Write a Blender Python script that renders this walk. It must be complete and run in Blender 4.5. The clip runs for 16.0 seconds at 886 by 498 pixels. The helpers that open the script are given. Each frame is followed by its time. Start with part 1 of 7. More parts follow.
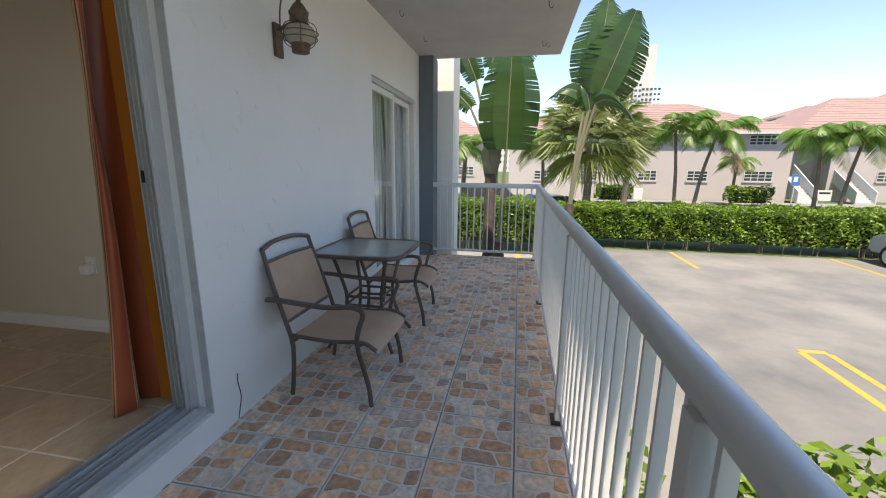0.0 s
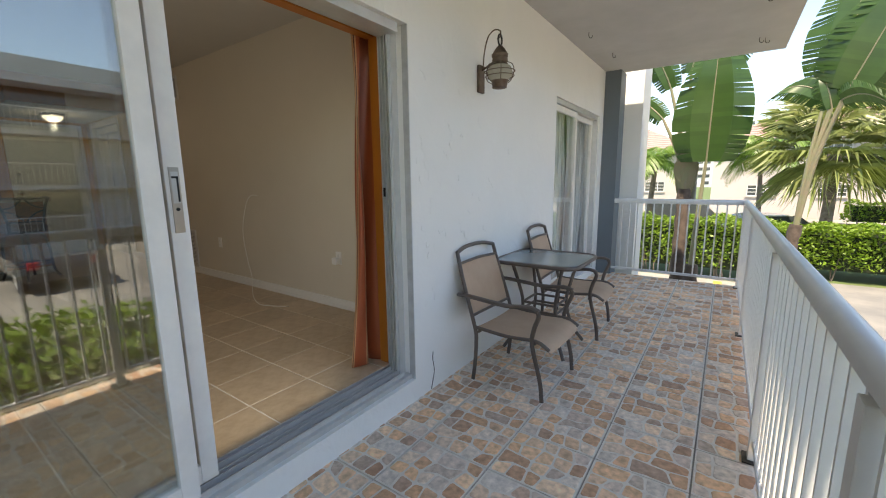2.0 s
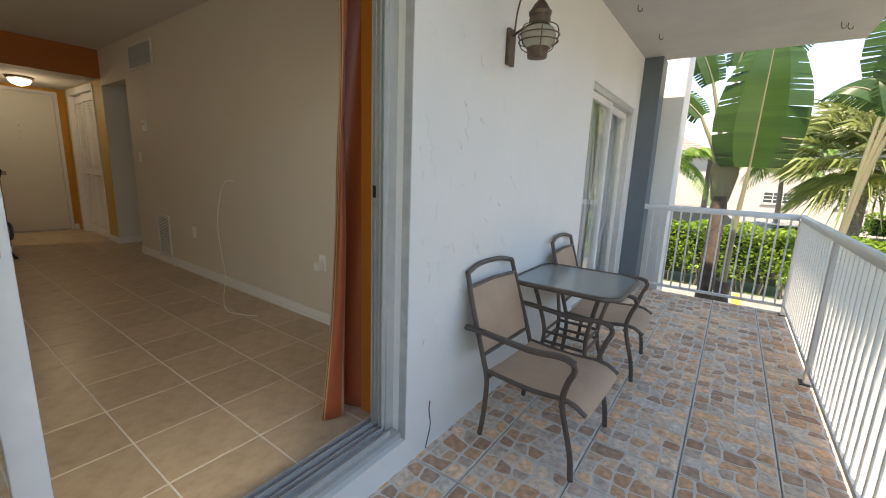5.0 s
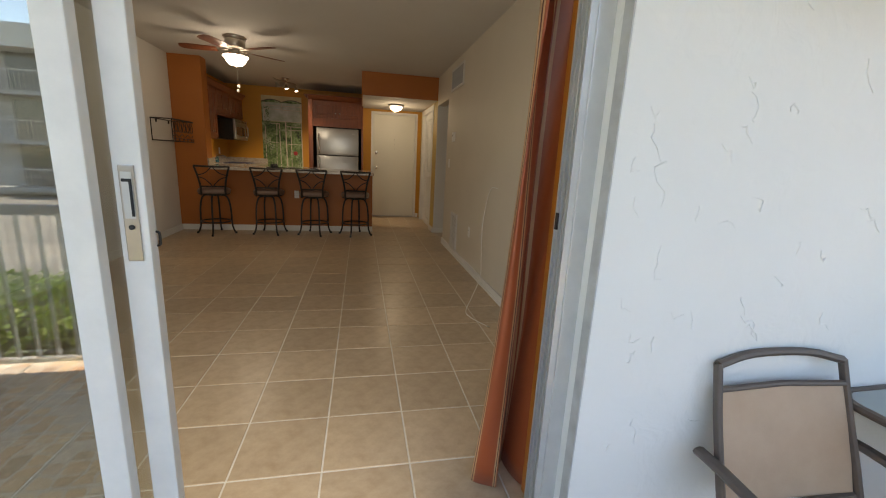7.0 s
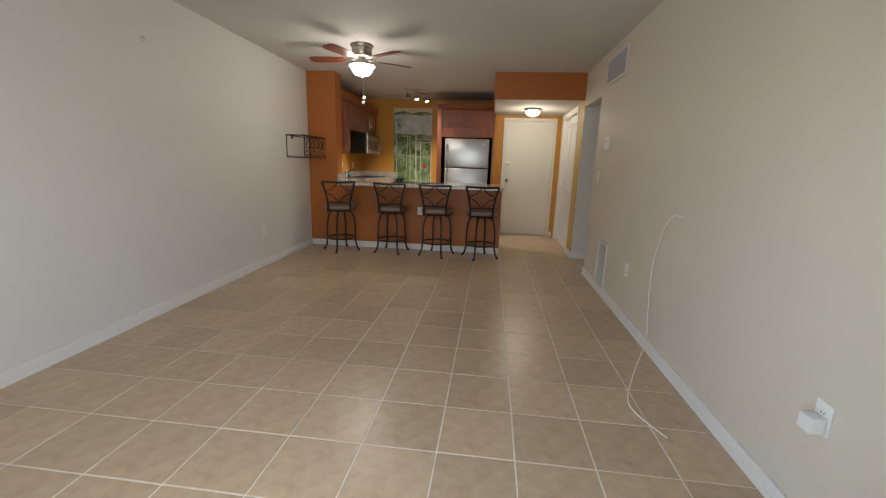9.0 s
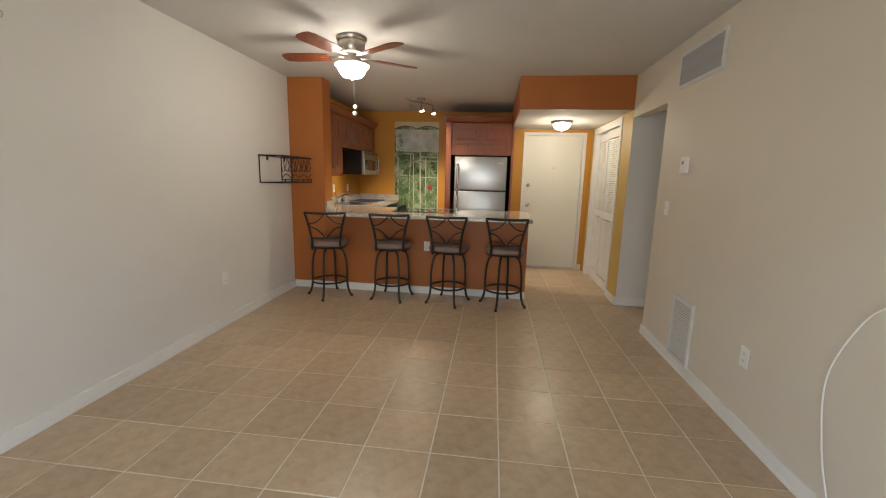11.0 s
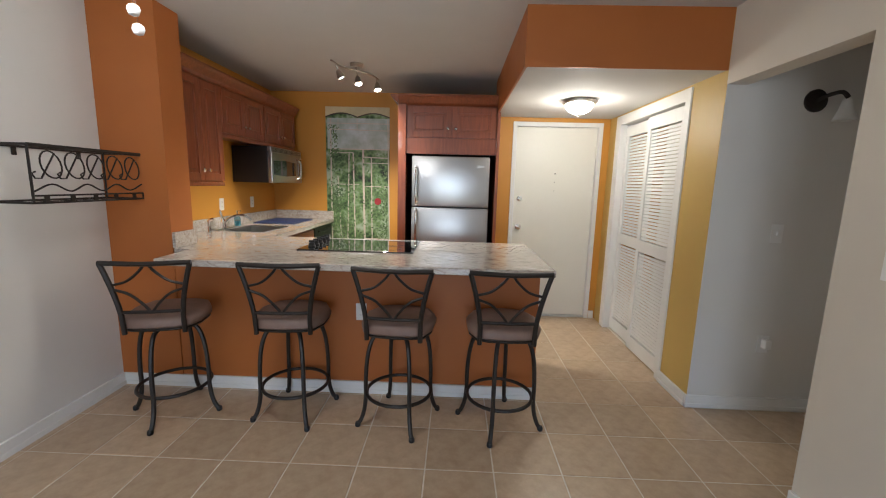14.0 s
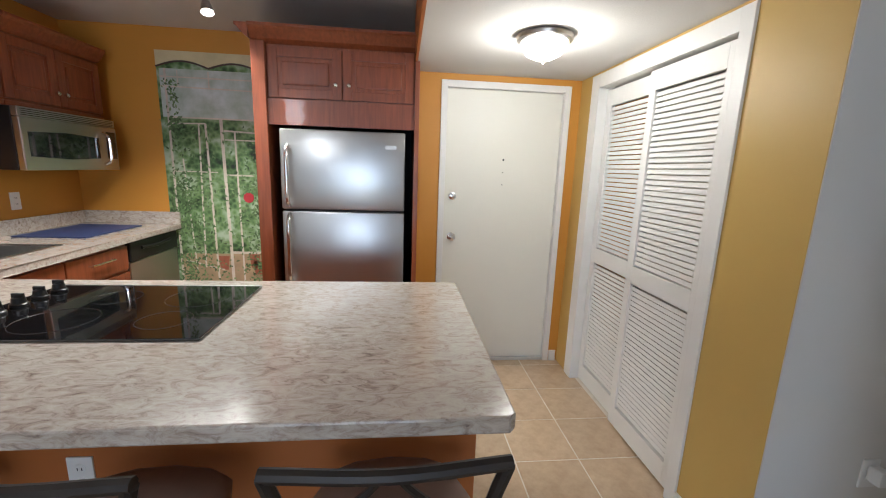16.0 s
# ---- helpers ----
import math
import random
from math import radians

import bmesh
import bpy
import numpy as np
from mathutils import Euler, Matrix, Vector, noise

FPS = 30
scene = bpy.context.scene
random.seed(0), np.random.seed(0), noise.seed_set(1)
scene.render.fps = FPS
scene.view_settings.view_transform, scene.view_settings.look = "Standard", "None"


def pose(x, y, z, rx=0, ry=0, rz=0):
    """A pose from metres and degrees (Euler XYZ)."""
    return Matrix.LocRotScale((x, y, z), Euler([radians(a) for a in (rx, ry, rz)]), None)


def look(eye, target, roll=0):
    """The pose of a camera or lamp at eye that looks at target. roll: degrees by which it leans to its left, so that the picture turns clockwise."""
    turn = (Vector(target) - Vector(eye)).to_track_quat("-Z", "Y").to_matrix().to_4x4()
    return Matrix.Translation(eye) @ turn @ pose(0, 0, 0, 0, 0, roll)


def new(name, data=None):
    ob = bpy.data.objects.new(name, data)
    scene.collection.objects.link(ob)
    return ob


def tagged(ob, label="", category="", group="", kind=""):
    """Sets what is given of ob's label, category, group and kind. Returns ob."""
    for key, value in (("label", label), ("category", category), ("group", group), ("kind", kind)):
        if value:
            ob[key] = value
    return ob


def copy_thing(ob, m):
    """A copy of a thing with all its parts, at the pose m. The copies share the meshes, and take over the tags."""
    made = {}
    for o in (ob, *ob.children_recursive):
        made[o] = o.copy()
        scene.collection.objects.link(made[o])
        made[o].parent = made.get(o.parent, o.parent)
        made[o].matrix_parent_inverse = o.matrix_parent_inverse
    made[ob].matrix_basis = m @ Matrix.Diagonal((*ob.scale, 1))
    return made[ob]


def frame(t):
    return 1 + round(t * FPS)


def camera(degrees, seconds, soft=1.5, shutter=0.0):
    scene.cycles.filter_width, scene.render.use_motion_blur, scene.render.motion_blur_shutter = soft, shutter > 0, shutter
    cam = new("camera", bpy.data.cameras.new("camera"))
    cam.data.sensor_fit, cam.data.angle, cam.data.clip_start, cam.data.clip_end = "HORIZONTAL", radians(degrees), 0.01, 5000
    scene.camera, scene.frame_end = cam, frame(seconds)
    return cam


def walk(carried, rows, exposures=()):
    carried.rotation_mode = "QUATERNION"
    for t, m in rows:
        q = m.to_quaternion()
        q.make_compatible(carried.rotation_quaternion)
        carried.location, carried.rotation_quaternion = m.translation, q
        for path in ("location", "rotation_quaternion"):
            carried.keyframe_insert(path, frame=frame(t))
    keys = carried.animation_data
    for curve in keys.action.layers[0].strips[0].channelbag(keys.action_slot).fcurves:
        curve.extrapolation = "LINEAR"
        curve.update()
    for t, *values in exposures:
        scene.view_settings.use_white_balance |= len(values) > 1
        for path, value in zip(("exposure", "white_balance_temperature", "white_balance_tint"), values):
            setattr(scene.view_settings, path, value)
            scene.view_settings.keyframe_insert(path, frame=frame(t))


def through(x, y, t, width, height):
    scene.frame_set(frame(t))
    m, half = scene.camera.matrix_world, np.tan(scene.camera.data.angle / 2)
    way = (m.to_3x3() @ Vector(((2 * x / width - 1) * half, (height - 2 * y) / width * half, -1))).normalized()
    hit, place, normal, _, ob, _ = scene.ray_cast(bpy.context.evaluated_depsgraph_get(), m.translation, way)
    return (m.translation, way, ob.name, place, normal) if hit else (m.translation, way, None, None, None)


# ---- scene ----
cam = camera(95.7, 16.0, soft=1.1)
PATH = [
    (0, (-0.134, 0.304, 1.326), (-0.488, 2.227, 0.906), 0.5),
    (0.5, (-0.16, 0.173, 1.299), (-0.741, 2.043, 0.891), -0.4),
    (1, (-0.135, 0.11, 1.307), (-0.952, 1.895, 0.925), -0.9),
    (1.5, (-0.106, 0.084, 1.324), (-1.117, 1.772, 0.97), -1.0),
    (2, (-0.081, 0.046, 1.319), (-1.212, 1.661, 0.984), -0.7),
    (2.5, (-0.076, 0.024, 1.33), (-1.217, 1.632, 0.994), -0.3),
    (3, (-0.11, 0.042, 1.328), (-1.17, 1.702, 0.981), 0.5),
    (5.3, (-0.54, 0.669, 1.369), (-1.718, 2.234, 0.966), 3.1),
    (5.5, (-0.596, 0.753, 1.382), (-1.882, 2.23, 0.975), 2.8),
    (6, (-0.652, 0.933, 1.397), (-2.214, 2.107, 0.975), 2.7),
    (6.5, (-0.59, 1.094, 1.41), (-2.386, 1.856, 0.974), 3.1),
    (7, (-0.569, 1.158, 1.42), (-2.479, 1.562, 0.987), 2.9),
    (7.5, (-0.699, 1.183, 1.422), (-2.646, 1.367, 1.002), 2.5),
    (8, (-0.945, 1.183, 1.461), (-2.902, 1.193, 1.047), 2.1),
    (8.5, (-1.186, 1.179, 1.44), (-3.137, 1.052, 1.02), 1.9),
    (9, (-1.456, 1.193, 1.469), (-3.399, 0.971, 1.051), 1.8),
    (9.2, (-1.538, 1.19, 1.469), (-3.475, 0.946, 1.037), 1.8),
    (11.3, (-2.76, 0.894, 1.603), (-4.718, 0.668, 1.263), 1.6),
    (11.5, (-2.867, 0.877, 1.612), (-4.826, 0.661, 1.272), 1.9),
    (12, (-3.217, 0.766, 1.622), (-5.179, 0.573, 1.287), 1.7),
    (12.5, (-3.574, 0.724, 1.6), (-5.541, 0.559, 1.275), 1.5),
    (13, (-3.933, 0.735, 1.624), (-5.9, 0.604, 1.29), 1.3),
    (13.5, (-4.311, 0.727, 1.628), (-6.283, 0.632, 1.31), 1.4),
    (14, (-4.662, 0.781, 1.629), (-6.635, 0.727, 1.311), 1.5),
    (14.5, (-5.035, 0.855, 1.631), (-7.011, 0.894, 1.326), 2.0),
    (15, (-5.404, 0.908, 1.623), (-7.377, 1.019, 1.317), 2.3),
    (15.5, (-5.767, 1.009, 1.643), (-7.731, 1.159, 1.291), 2.2),
    (16, (-6.09, 1.098, 1.69), (-8.041, 1.306, 1.299), 2.0),
]
EXPOSURES = [(0, 1.15, 7600, 12), (1, 1.45, 8000, 12), (3, 1.8, 8600, 12), (5.5, 1.85, 8500, 12), (6.5, 2.15, 8500, 12), (7.5, 2.35, 8900, 12), (8, 2.4, 10000, 15), (8.5, 2.7, 8800, 9), (9.2, 3.15, 6200, 9), (11.5, 3.4, 6900, 9), (12.5, 3.5, 6900, 9), (14, 3.65, 5700, 9), (15, 3.75, 5600, 9), (16, 3.7, 5400, 9)]
walk(cam, [(t, look(eye, target, roll)) for t, eye, target, roll in PATH], EXPOSURES)

# ---- light ----
SUN_TO = Vector((0.08, -0.42, 0.90)).normalized()
world = bpy.data.worlds.new("world")
scene.world = world
world.use_nodes = True
wn = world.node_tree.nodes
sky = wn.new("ShaderNodeTexSky")
sky.sky_type = "NISHITA"
sky.sun_disc = False
sky.sun_elevation = math.asin(SUN_TO.z)
sky.sun_rotation = math.atan2(SUN_TO.x, SUN_TO.y)
sky.air_density, sky.dust_density, sky.ozone_density = 0.9, 0.0, 2.5
wn["Background"].inputs["Strength"].default_value = 0.14
world.node_tree.links.new(sky.outputs[0], wn["Background"].inputs["Color"])
sun = new("sun", bpy.data.lights.new("sun", "SUN"))
sun.data.energy, sun.data.angle, sun.data.color = 3.6, radians(0.55), (1.0, 0.95, 0.87)
sun.matrix_world = look(SUN_TO * 50, (0, 0, 0))


def lamp(name, kind, at, power, color, size=0.06):
    ob = new(name, bpy.data.lights.new(name, kind))
    ob.data.energy, ob.data.color = power, color
    ob.data.shadow_soft_size = size
    ob.location = at
    if kind == "SPOT":
        ob.data.spot_size, ob.data.spot_blend = radians(125), 0.6
    return ob


FAN = Vector((-5.95, -0.26, 2.677))
HALL_LAMP = Vector((-8.12, 1.77, 2.336))
TRACK = Vector((-8.45, -0.14, 2.677))
lamp("fan_bulb", "POINT", FAN - Vector((0, 0, 0.40)), 1.25, (1.0, 0.93, 0.84), 0.12)
lamp("hall_bulb", "POINT", HALL_LAMP - Vector((0, 0, 0.17)), 1.25, (1.0, 0.88, 0.70), 0.05)
for dx, dy in ((0.225, -0.13), (0.0, 0.0), (-0.225, 0.13)):
    lamp("spot_bulb", "SPOT", TRACK + Vector((dx, dy, -0.205)), 4.5, (1.0, 0.88, 0.7), 0.02)


# daylight in the opening of the balcony door
day = new("door_daylight", bpy.data.lights.new("door_daylight", "AREA"))
day.data.shape, day.data.size, day.data.size_y = "RECTANGLE", 1.9, 1.85
day.data.energy, day.data.color = 3.5, (0.93, 0.97, 1.0)
day.matrix_world = look((-1.80, 0.42, 1.18), (-3.0, 0.42, 1.06))


# ---- materials ----
def mat(name, base, rough=0.6, metal=0.0, vary=0.0, scale=4.0, tint=None, bump=0.0, bump_scale=60.0, coat=0.0, random=0.0, island=0.0, fine=0.0):
    """A principled surface: base colour mixed towards tint by broad noise, with fine grain, wear in the gloss and bump."""
    m = bpy.data.materials.new(name)
    m.use_nodes = True
    n, l = m.node_tree.nodes, m.node_tree.links
    b = n["Principled BSDF"]
    b.inputs["Roughness"].default_value, b.inputs["Metallic"].default_value = rough, metal
    b.inputs["Coat Weight"].default_value = coat
    b.inputs["Base Color"].default_value = (*base, 1)
    co = n.new("ShaderNodeTexCoord").outputs["Object"]
    color = None
    if vary or fine:
        no = n.new("ShaderNodeTexNoise")
        no.inputs["Scale"].default_value, no.inputs["Detail"].default_value, no.inputs["Roughness"].default_value = scale, 6, 0.62
        l.new(co, no.inputs["Vector"])
        mr = n.new("ShaderNodeMapRange")
        mr.inputs["From Min"].default_value, mr.inputs["From Max"].default_value = 0.3, 0.7
        mr.inputs["To Max"].default_value = vary
        l.new(no.outputs["Fac"], mr.inputs["Value"])
        mx = n.new("ShaderNodeMix")
        mx.data_type = "RGBA"
        mx.inputs["A"].default_value = (*base, 1)
        mx.inputs["B"].default_value = (*(tint or [c * 0.6 for c in base]), 1)
        l.new(mr.outputs[0], mx.inputs["Factor"])
        color = mx.outputs["Result"]
        rr = n.new("ShaderNodeMapRange")
        rr.inputs["To Min"].default_value, rr.inputs["To Max"].default_value = rough * 0.8, min(1, rough * 1.2)
        l.new(no.outputs["Fac"], rr.inputs["Value"])
        l.new(rr.outputs[0], b.inputs["Roughness"])
    if random or island:
        src = n.new("ShaderNodeObjectInfo").outputs["Random"] if random else n.new("ShaderNodeNewGeometry").outputs["Random Per Island"]
        k = random or island
        mr = n.new("ShaderNodeMapRange")
        mr.inputs["To Min"].default_value, mr.inputs["To Max"].default_value = 1 - k, 1 + k
        l.new(src, mr.inputs["Value"])
        hs = n.new("ShaderNodeHueSaturation")
        hs.inputs["Color"].default_value = (*base, 1)
        if color:
            l.new(color, hs.inputs["Color"])
        l.new(mr.outputs[0], hs.inputs["Value"])
        color = hs.outputs[0]
    if color:
        l.new(color, b.inputs["Base Color"])
    if bump:
        nb = n.new("ShaderNodeTexNoise")
        nb.inputs["Scale"].default_value, nb.inputs["Detail"].default_value = bump_scale, 5
        l.new(co, nb.inputs["Vector"])
        bp = n.new("ShaderNodeBump")
        bp.inputs["Strength"].default_value, bp.inputs["Distance"].default_value = bump, 0.0022
        l.new(nb.outputs["Fac"], bp.inputs["Height"])
        l.new(bp.outputs[0], b.inputs["Normal"])
    return m


def nodes_of(m):
    return m.node_tree.nodes, m.node_tree.links, m.node_tree.nodes["Principled BSDF"]


def wood(name, dark, light, stretch=(14, 14, 1.2), rough=0.35, coat=0.25):
    m = mat(name, light, rough, coat=coat)
    n, l, b = nodes_of(m)
    mp = n.new("ShaderNodeMapping")
    mp.inputs["Scale"].default_value = stretch
    l.new(n.new("ShaderNodeTexCoord").outputs["Object"], mp.inputs["Vector"])
    no = n.new("ShaderNodeTexNoise")
    no.inputs["Scale"].default_value, no.inputs["Detail"].default_value, no.inputs["Distortion"].default_value = 3.5, 8, 0.6
    l.new(mp.outputs[0], no.inputs["Vector"])
    cr = n.new("ShaderNodeValToRGB")
    cr.color_ramp.elements[0].position, cr.color_ramp.elements[0].color = 0.3, (*dark, 1)
    cr.color_ramp.elements[1].position, cr.color_ramp.elements[1].color = 0.7, (*light, 1)
    l.new(no.outputs["Fac"], cr.inputs["Fac"])
    l.new(cr.outputs[0], b.inputs["Base Color"])
    bp = n.new("ShaderNodeBump")
    bp.inputs["Strength"].default_value, bp.inputs["Distance"].default_value = 0.08, 0.004
    l.new(no.outputs["Fac"], bp.inputs["Height"])
    l.new(bp.outputs[0], b.inputs["Normal"])
    return m


def clear(name, tint=(0.8, 0.83, 0.82), gloss=(1, 1, 1), boost=1.0):
    """Plain window glass: clear with a mirror reflection that grows towards grazing."""
    m = bpy.data.materials.new(name)
    m.use_nodes = True
    n, l = m.node_tree.nodes, m.node_tree.links
    n.remove(n["Principled BSDF"])
    tr, gl, lw, mx = (n.new(k) for k in ("ShaderNodeBsdfTransparent", "ShaderNodeBsdfGlossy", "ShaderNodeLayerWeight", "ShaderNodeMixShader"))
    tr.inputs["Color"].default_value = (*tint, 1)
    gl.inputs["Color"].default_value, gl.inputs["Roughness"].default_value = (*gloss, 1), 0.003
    lw.inputs["Blend"].default_value = 0.5
    pw, mu = n.new("ShaderNodeMath"), n.new("ShaderNodeMath")
    pw.operation, pw.inputs[1].default_value = "POWER", 5.0
    mu.operation, mu.use_clamp = "MULTIPLY_ADD", True
    mu.inputs[1].default_value, mu.inputs[2].default_value = 0.9, 0.042 * boost
    l.new(lw.outputs["Facing"], pw.inputs[0])
    l.new(pw.outputs[0], mu.inputs[0])
    l.new(mu.outputs[0], mx.inputs["Fac"])
    l.new(tr.outputs[0], mx.inputs[1])
    l.new(gl.outputs[0], mx.inputs[2])
    l.new(mx.outputs[0], n["Material Output"].inputs["Surface"])
    return m


def glow(name, color, strength):
    m = bpy.data.materials.new(name)
    m.use_nodes = True
    b = m.node_tree.nodes["Principled BSDF"]
    b.inputs["Base Color"].default_value = (0.85, 0.83, 0.8, 1)
    b.inputs["Emission Color"].default_value, b.inputs["Emission Strength"].default_value = (*color, 1), strength
    b.inputs["Roughness"].default_value = 0.3
    return m


def leafy(name, base, tint, rough=0.45, through=0.3, random=0.35):
    m = mat(name, base, rough, vary=0.9, scale=1.3, tint=tint, island=random)
    n, l, b = nodes_of(m)
    t = n.new("ShaderNodeBsdfTranslucent")
    t.inputs["Color"].default_value = (base[0] * 1.6, base[1] * 1.6, base[2] * 0.8, 1)
    mx = n.new("ShaderNodeMixShader")
    mx.inputs["Fac"].default_value = through
    l.new(b.outputs[0], mx.inputs[1])
    l.new(t.outputs[0], mx.inputs[2])
    l.new(mx.outputs[0], n["Material Output"].inputs["Surface"])
    return m


def stucco(name, base, tint):
    """Painted stucco: smooth trowelled coat with shallow ripples and a few sharp ridges."""
    m = mat(name, base, 0.75, vary=0.5, scale=1.2, tint=tint)
    n, l, b = nodes_of(m)
    co = n.new("ShaderNodeTexCoord").outputs["Object"]
    a, c = n.new("ShaderNodeTexNoise"), n.new("ShaderNodeTexNoise")
    a.inputs["Scale"].default_value, a.inputs["Detail"].default_value, a.inputs["Distortion"].default_value = 7, 3, 1.2
    c.inputs["Scale"].default_value, c.inputs["Detail"].default_value = 55, 4
    l.new(co, a.inputs["Vector"])
    l.new(co, c.inputs["Vector"])
    mu = n.new("ShaderNodeMath")
    mu.operation = "MULTIPLY_ADD"
    mu.inputs[1].default_value = 0.14
    l.new(c.outputs["Fac"], mu.inputs[0])
    l.new(a.outputs["Fac"], mu.inputs[2])
    bp = n.new("ShaderNodeBump")
    bp.inputs["Strength"].default_value, bp.inputs["Distance"].default_value = 0.35, 0.02
    l.new(mu.outputs[0], bp.inputs["Height"])
    l.new(bp.outputs[0], b.inputs["Normal"])
    return m


M_STUCCO = stucco("white_stucco", (0.80, 0.80, 0.78), (0.72, 0.73, 0.71))
M_BALC_CEIL = mat("balcony_ceiling_paint", (0.48, 0.48, 0.48), 0.8, vary=0.4, scale=2, tint=(0.30, 0.30, 0.31), bump=0.35, bump_scale=90)
M_GREY = mat("grey_paint", (0.13, 0.16, 0.185), 0.6, vary=0.3, scale=3, tint=(0.10, 0.13, 0.15), bump=0.2, bump_scale=40)
M_REVEAL_SHADE = mat("worn_paint_with_shade", (0.55, 0.57, 0.57), 0.7, vary=0.9, scale=9, tint=(0.38, 0.38, 0.37), bump=0.4, bump_scale=50)
M_WALL = mat("cream_wall_paint", (0.66, 0.60, 0.50), 0.6, vary=0.35, scale=1.4, tint=(0.58, 0.53, 0.45), bump=0.08, bump_scale=110)
M_WALL_L = mat("white_wall_paint", (0.72, 0.70, 0.66), 0.6, vary=0.35, scale=1.1, tint=(0.64, 0.62, 0.57), bump=0.08, bump_scale=110)
M_CEIL = mat("white_ceiling_paint", (0.58, 0.56, 0.53), 0.85, vary=0.3, scale=2, tint=(0.52, 0.50, 0.47), bump=0.5, bump_scale=130)
M_ORANGE = mat("burnt_orange_paint", (0.40, 0.125, 0.022), 0.5, vary=0.4, scale=2.5, tint=(0.34, 0.10, 0.018), bump=0.08, bump_scale=100)
M_YELLOW = mat("mustard_paint", (0.58, 0.27, 0.035), 0.5, vary=0.35, scale=2.5, tint=(0.52, 0.23, 0.03), bump=0.08, bump_scale=100)
M_YELLOW_H = mat("ochre_paint", (0.55, 0.37, 0.10), 0.5, vary=0.3, scale=2.5, tint=(0.50, 0.33, 0.085), bump=0.08, bump_scale=100)
M_TRIM = mat("white_trim_paint", (0.78, 0.77, 0.74), 0.4, vary=0.3, scale=6, tint=(0.68, 0.67, 0.63), bump=0.05, bump_scale=40)
M_DOOR = mat("ivory_door_paint", (0.76, 0.74, 0.66), 0.4, vary=0.25, scale=3, tint=(0.70, 0.68, 0.60), bump=0.06, bump_scale=60)
M_ALU = mat("aluminium_frame", (0.60, 0.60, 0.585), 0.35, metal=0.35, vary=0.5, scale=12, tint=(0.45, 0.46, 0.46), bump=0.05)
M_ALU_W = mat("pale_aluminium", (0.82, 0.80, 0.755), 0.4, metal=0.0, vary=0.4, scale=10, tint=(0.6, 0.6, 0.58))
M_RAIL = mat("silver_rail_paint", (0.72, 0.73, 0.72), 0.35, metal=0.1, vary=0.5, scale=8, tint=(0.60, 0.61, 0.61), bump=0.04, bump_scale=80)
M_GLASS = clear("window_glass", (0.84, 0.87, 0.865), boost=2.9)
M_GLASS_B = clear("bedroom_glass", (0.96, 0.97, 0.97), boost=0.8)
M_GROUT_B = mat("pale_grout", (0.42, 0.38, 0.34), 0.9, vary=0.6, scale=14, bump=0.3, bump_scale=150)
M_GROUT_I = mat("white_grout", (0.80, 0.75, 0.66), 0.8, vary=0.5, scale=10)
M_TILE_I = mat("beige_ceramic", (0.56, 0.43, 0.29), 0.30, vary=1.0, scale=13, tint=(0.42, 0.30, 0.19), random=0.09, bump=0.12, bump_scale=26)
M_ASPHALT = mat("worn_asphalt", (0.29, 0.27, 0.24), 0.9, vary=1.0, scale=0.42, tint=(0.13, 0.13, 0.13), bump=0.4, bump_scale=60)
M_GRASS = mat("lawn", (0.07, 0.12, 0.03), 0.9, vary=0.9, scale=1.5, tint=(0.11, 0.14, 0.05), bump=0.5, bump_scale=20)
M_PAVE = mat("pale_pavement", (0.30, 0.285, 0.26), 0.85, vary=0.7, scale=2, bump=0.2, bump_scale=50)
M_LINE = mat("yellow_road_paint", (0.62, 0.36, 0.05), 0.8, vary=0.8, scale=9, tint=(0.42, 0.27, 0.08))


# ---- mesh helpers ----
def box(bm, x0, x1, y0, y1, z0, z1, bevel=0.0, m=None):
    r = bmesh.ops.create_cube(bm, size=1)
    vs = r["verts"]
    for v in vs:
        v.co = Vector((x0 + (v.co.x + 0.5) * (x1 - x0), y0 + (v.co.y + 0.5) * (y1 - y0), z0 + (v.co.z + 0.5) * (z1 - z0)))
    if m is not None:
        bmesh.ops.transform(bm, matrix=m, verts=vs)
    if bevel:
        es = list({e for v in vs for e in v.link_edges})
        bmesh.ops.bevel(bm, geom=es, offset=bevel, segments=2, profile=0.6, affect="EDGES", clamp_overlap=True)
    return bm


def boxed(x0, x1, y0, y1, z0, z1, bevel=0.0, m=None):
    return box(bmesh.new(), x0, x1, y0, y1, z0, z1, bevel, m)


def tube(bm, pts, r, seg=8, closed=False, flat=1.0):
    """A rod swept along points; r may be one radius or one per point; flat squeezes it across."""
    pts = [Vector(p) for p in pts]
    n = len(pts)
    rings = []
    up = None
    for i, p in enumerate(pts):
        a = pts[(i - 1) % n] if closed or i else p
        b = pts[(i + 1) % n] if closed or i < n - 1 else p
        d = (b - a).normalized()
        if up is None:
            up = Vector((0, 0, 1)) if abs(d.z) < 0.9 else Vector((1, 0, 0))
        side = d.cross(up)
        side = side.normalized() if side.length > 1e-5 else d.orthogonal().normalized()
        up = side.cross(d).normalized()
        rad = r[i] if isinstance(r, (list, tuple)) else r
        rings.append([bm.verts.new(p + side * (math.cos(2 * math.pi * k / seg) * rad * flat) + up * (math.sin(2 * math.pi * k / seg) * rad)) for k in range(seg)])
    for i in range(n if closed else n - 1):
        a, b = rings[i], rings[(i + 1) % n]
        for k in range(seg):
            bm.faces.new((a[k], a[(k + 1) % seg], b[(k + 1) % seg], b[k]))
    if not closed:
        bm.faces.new(rings[0][::-1])
        bm.faces.new(rings[-1])
    return bm


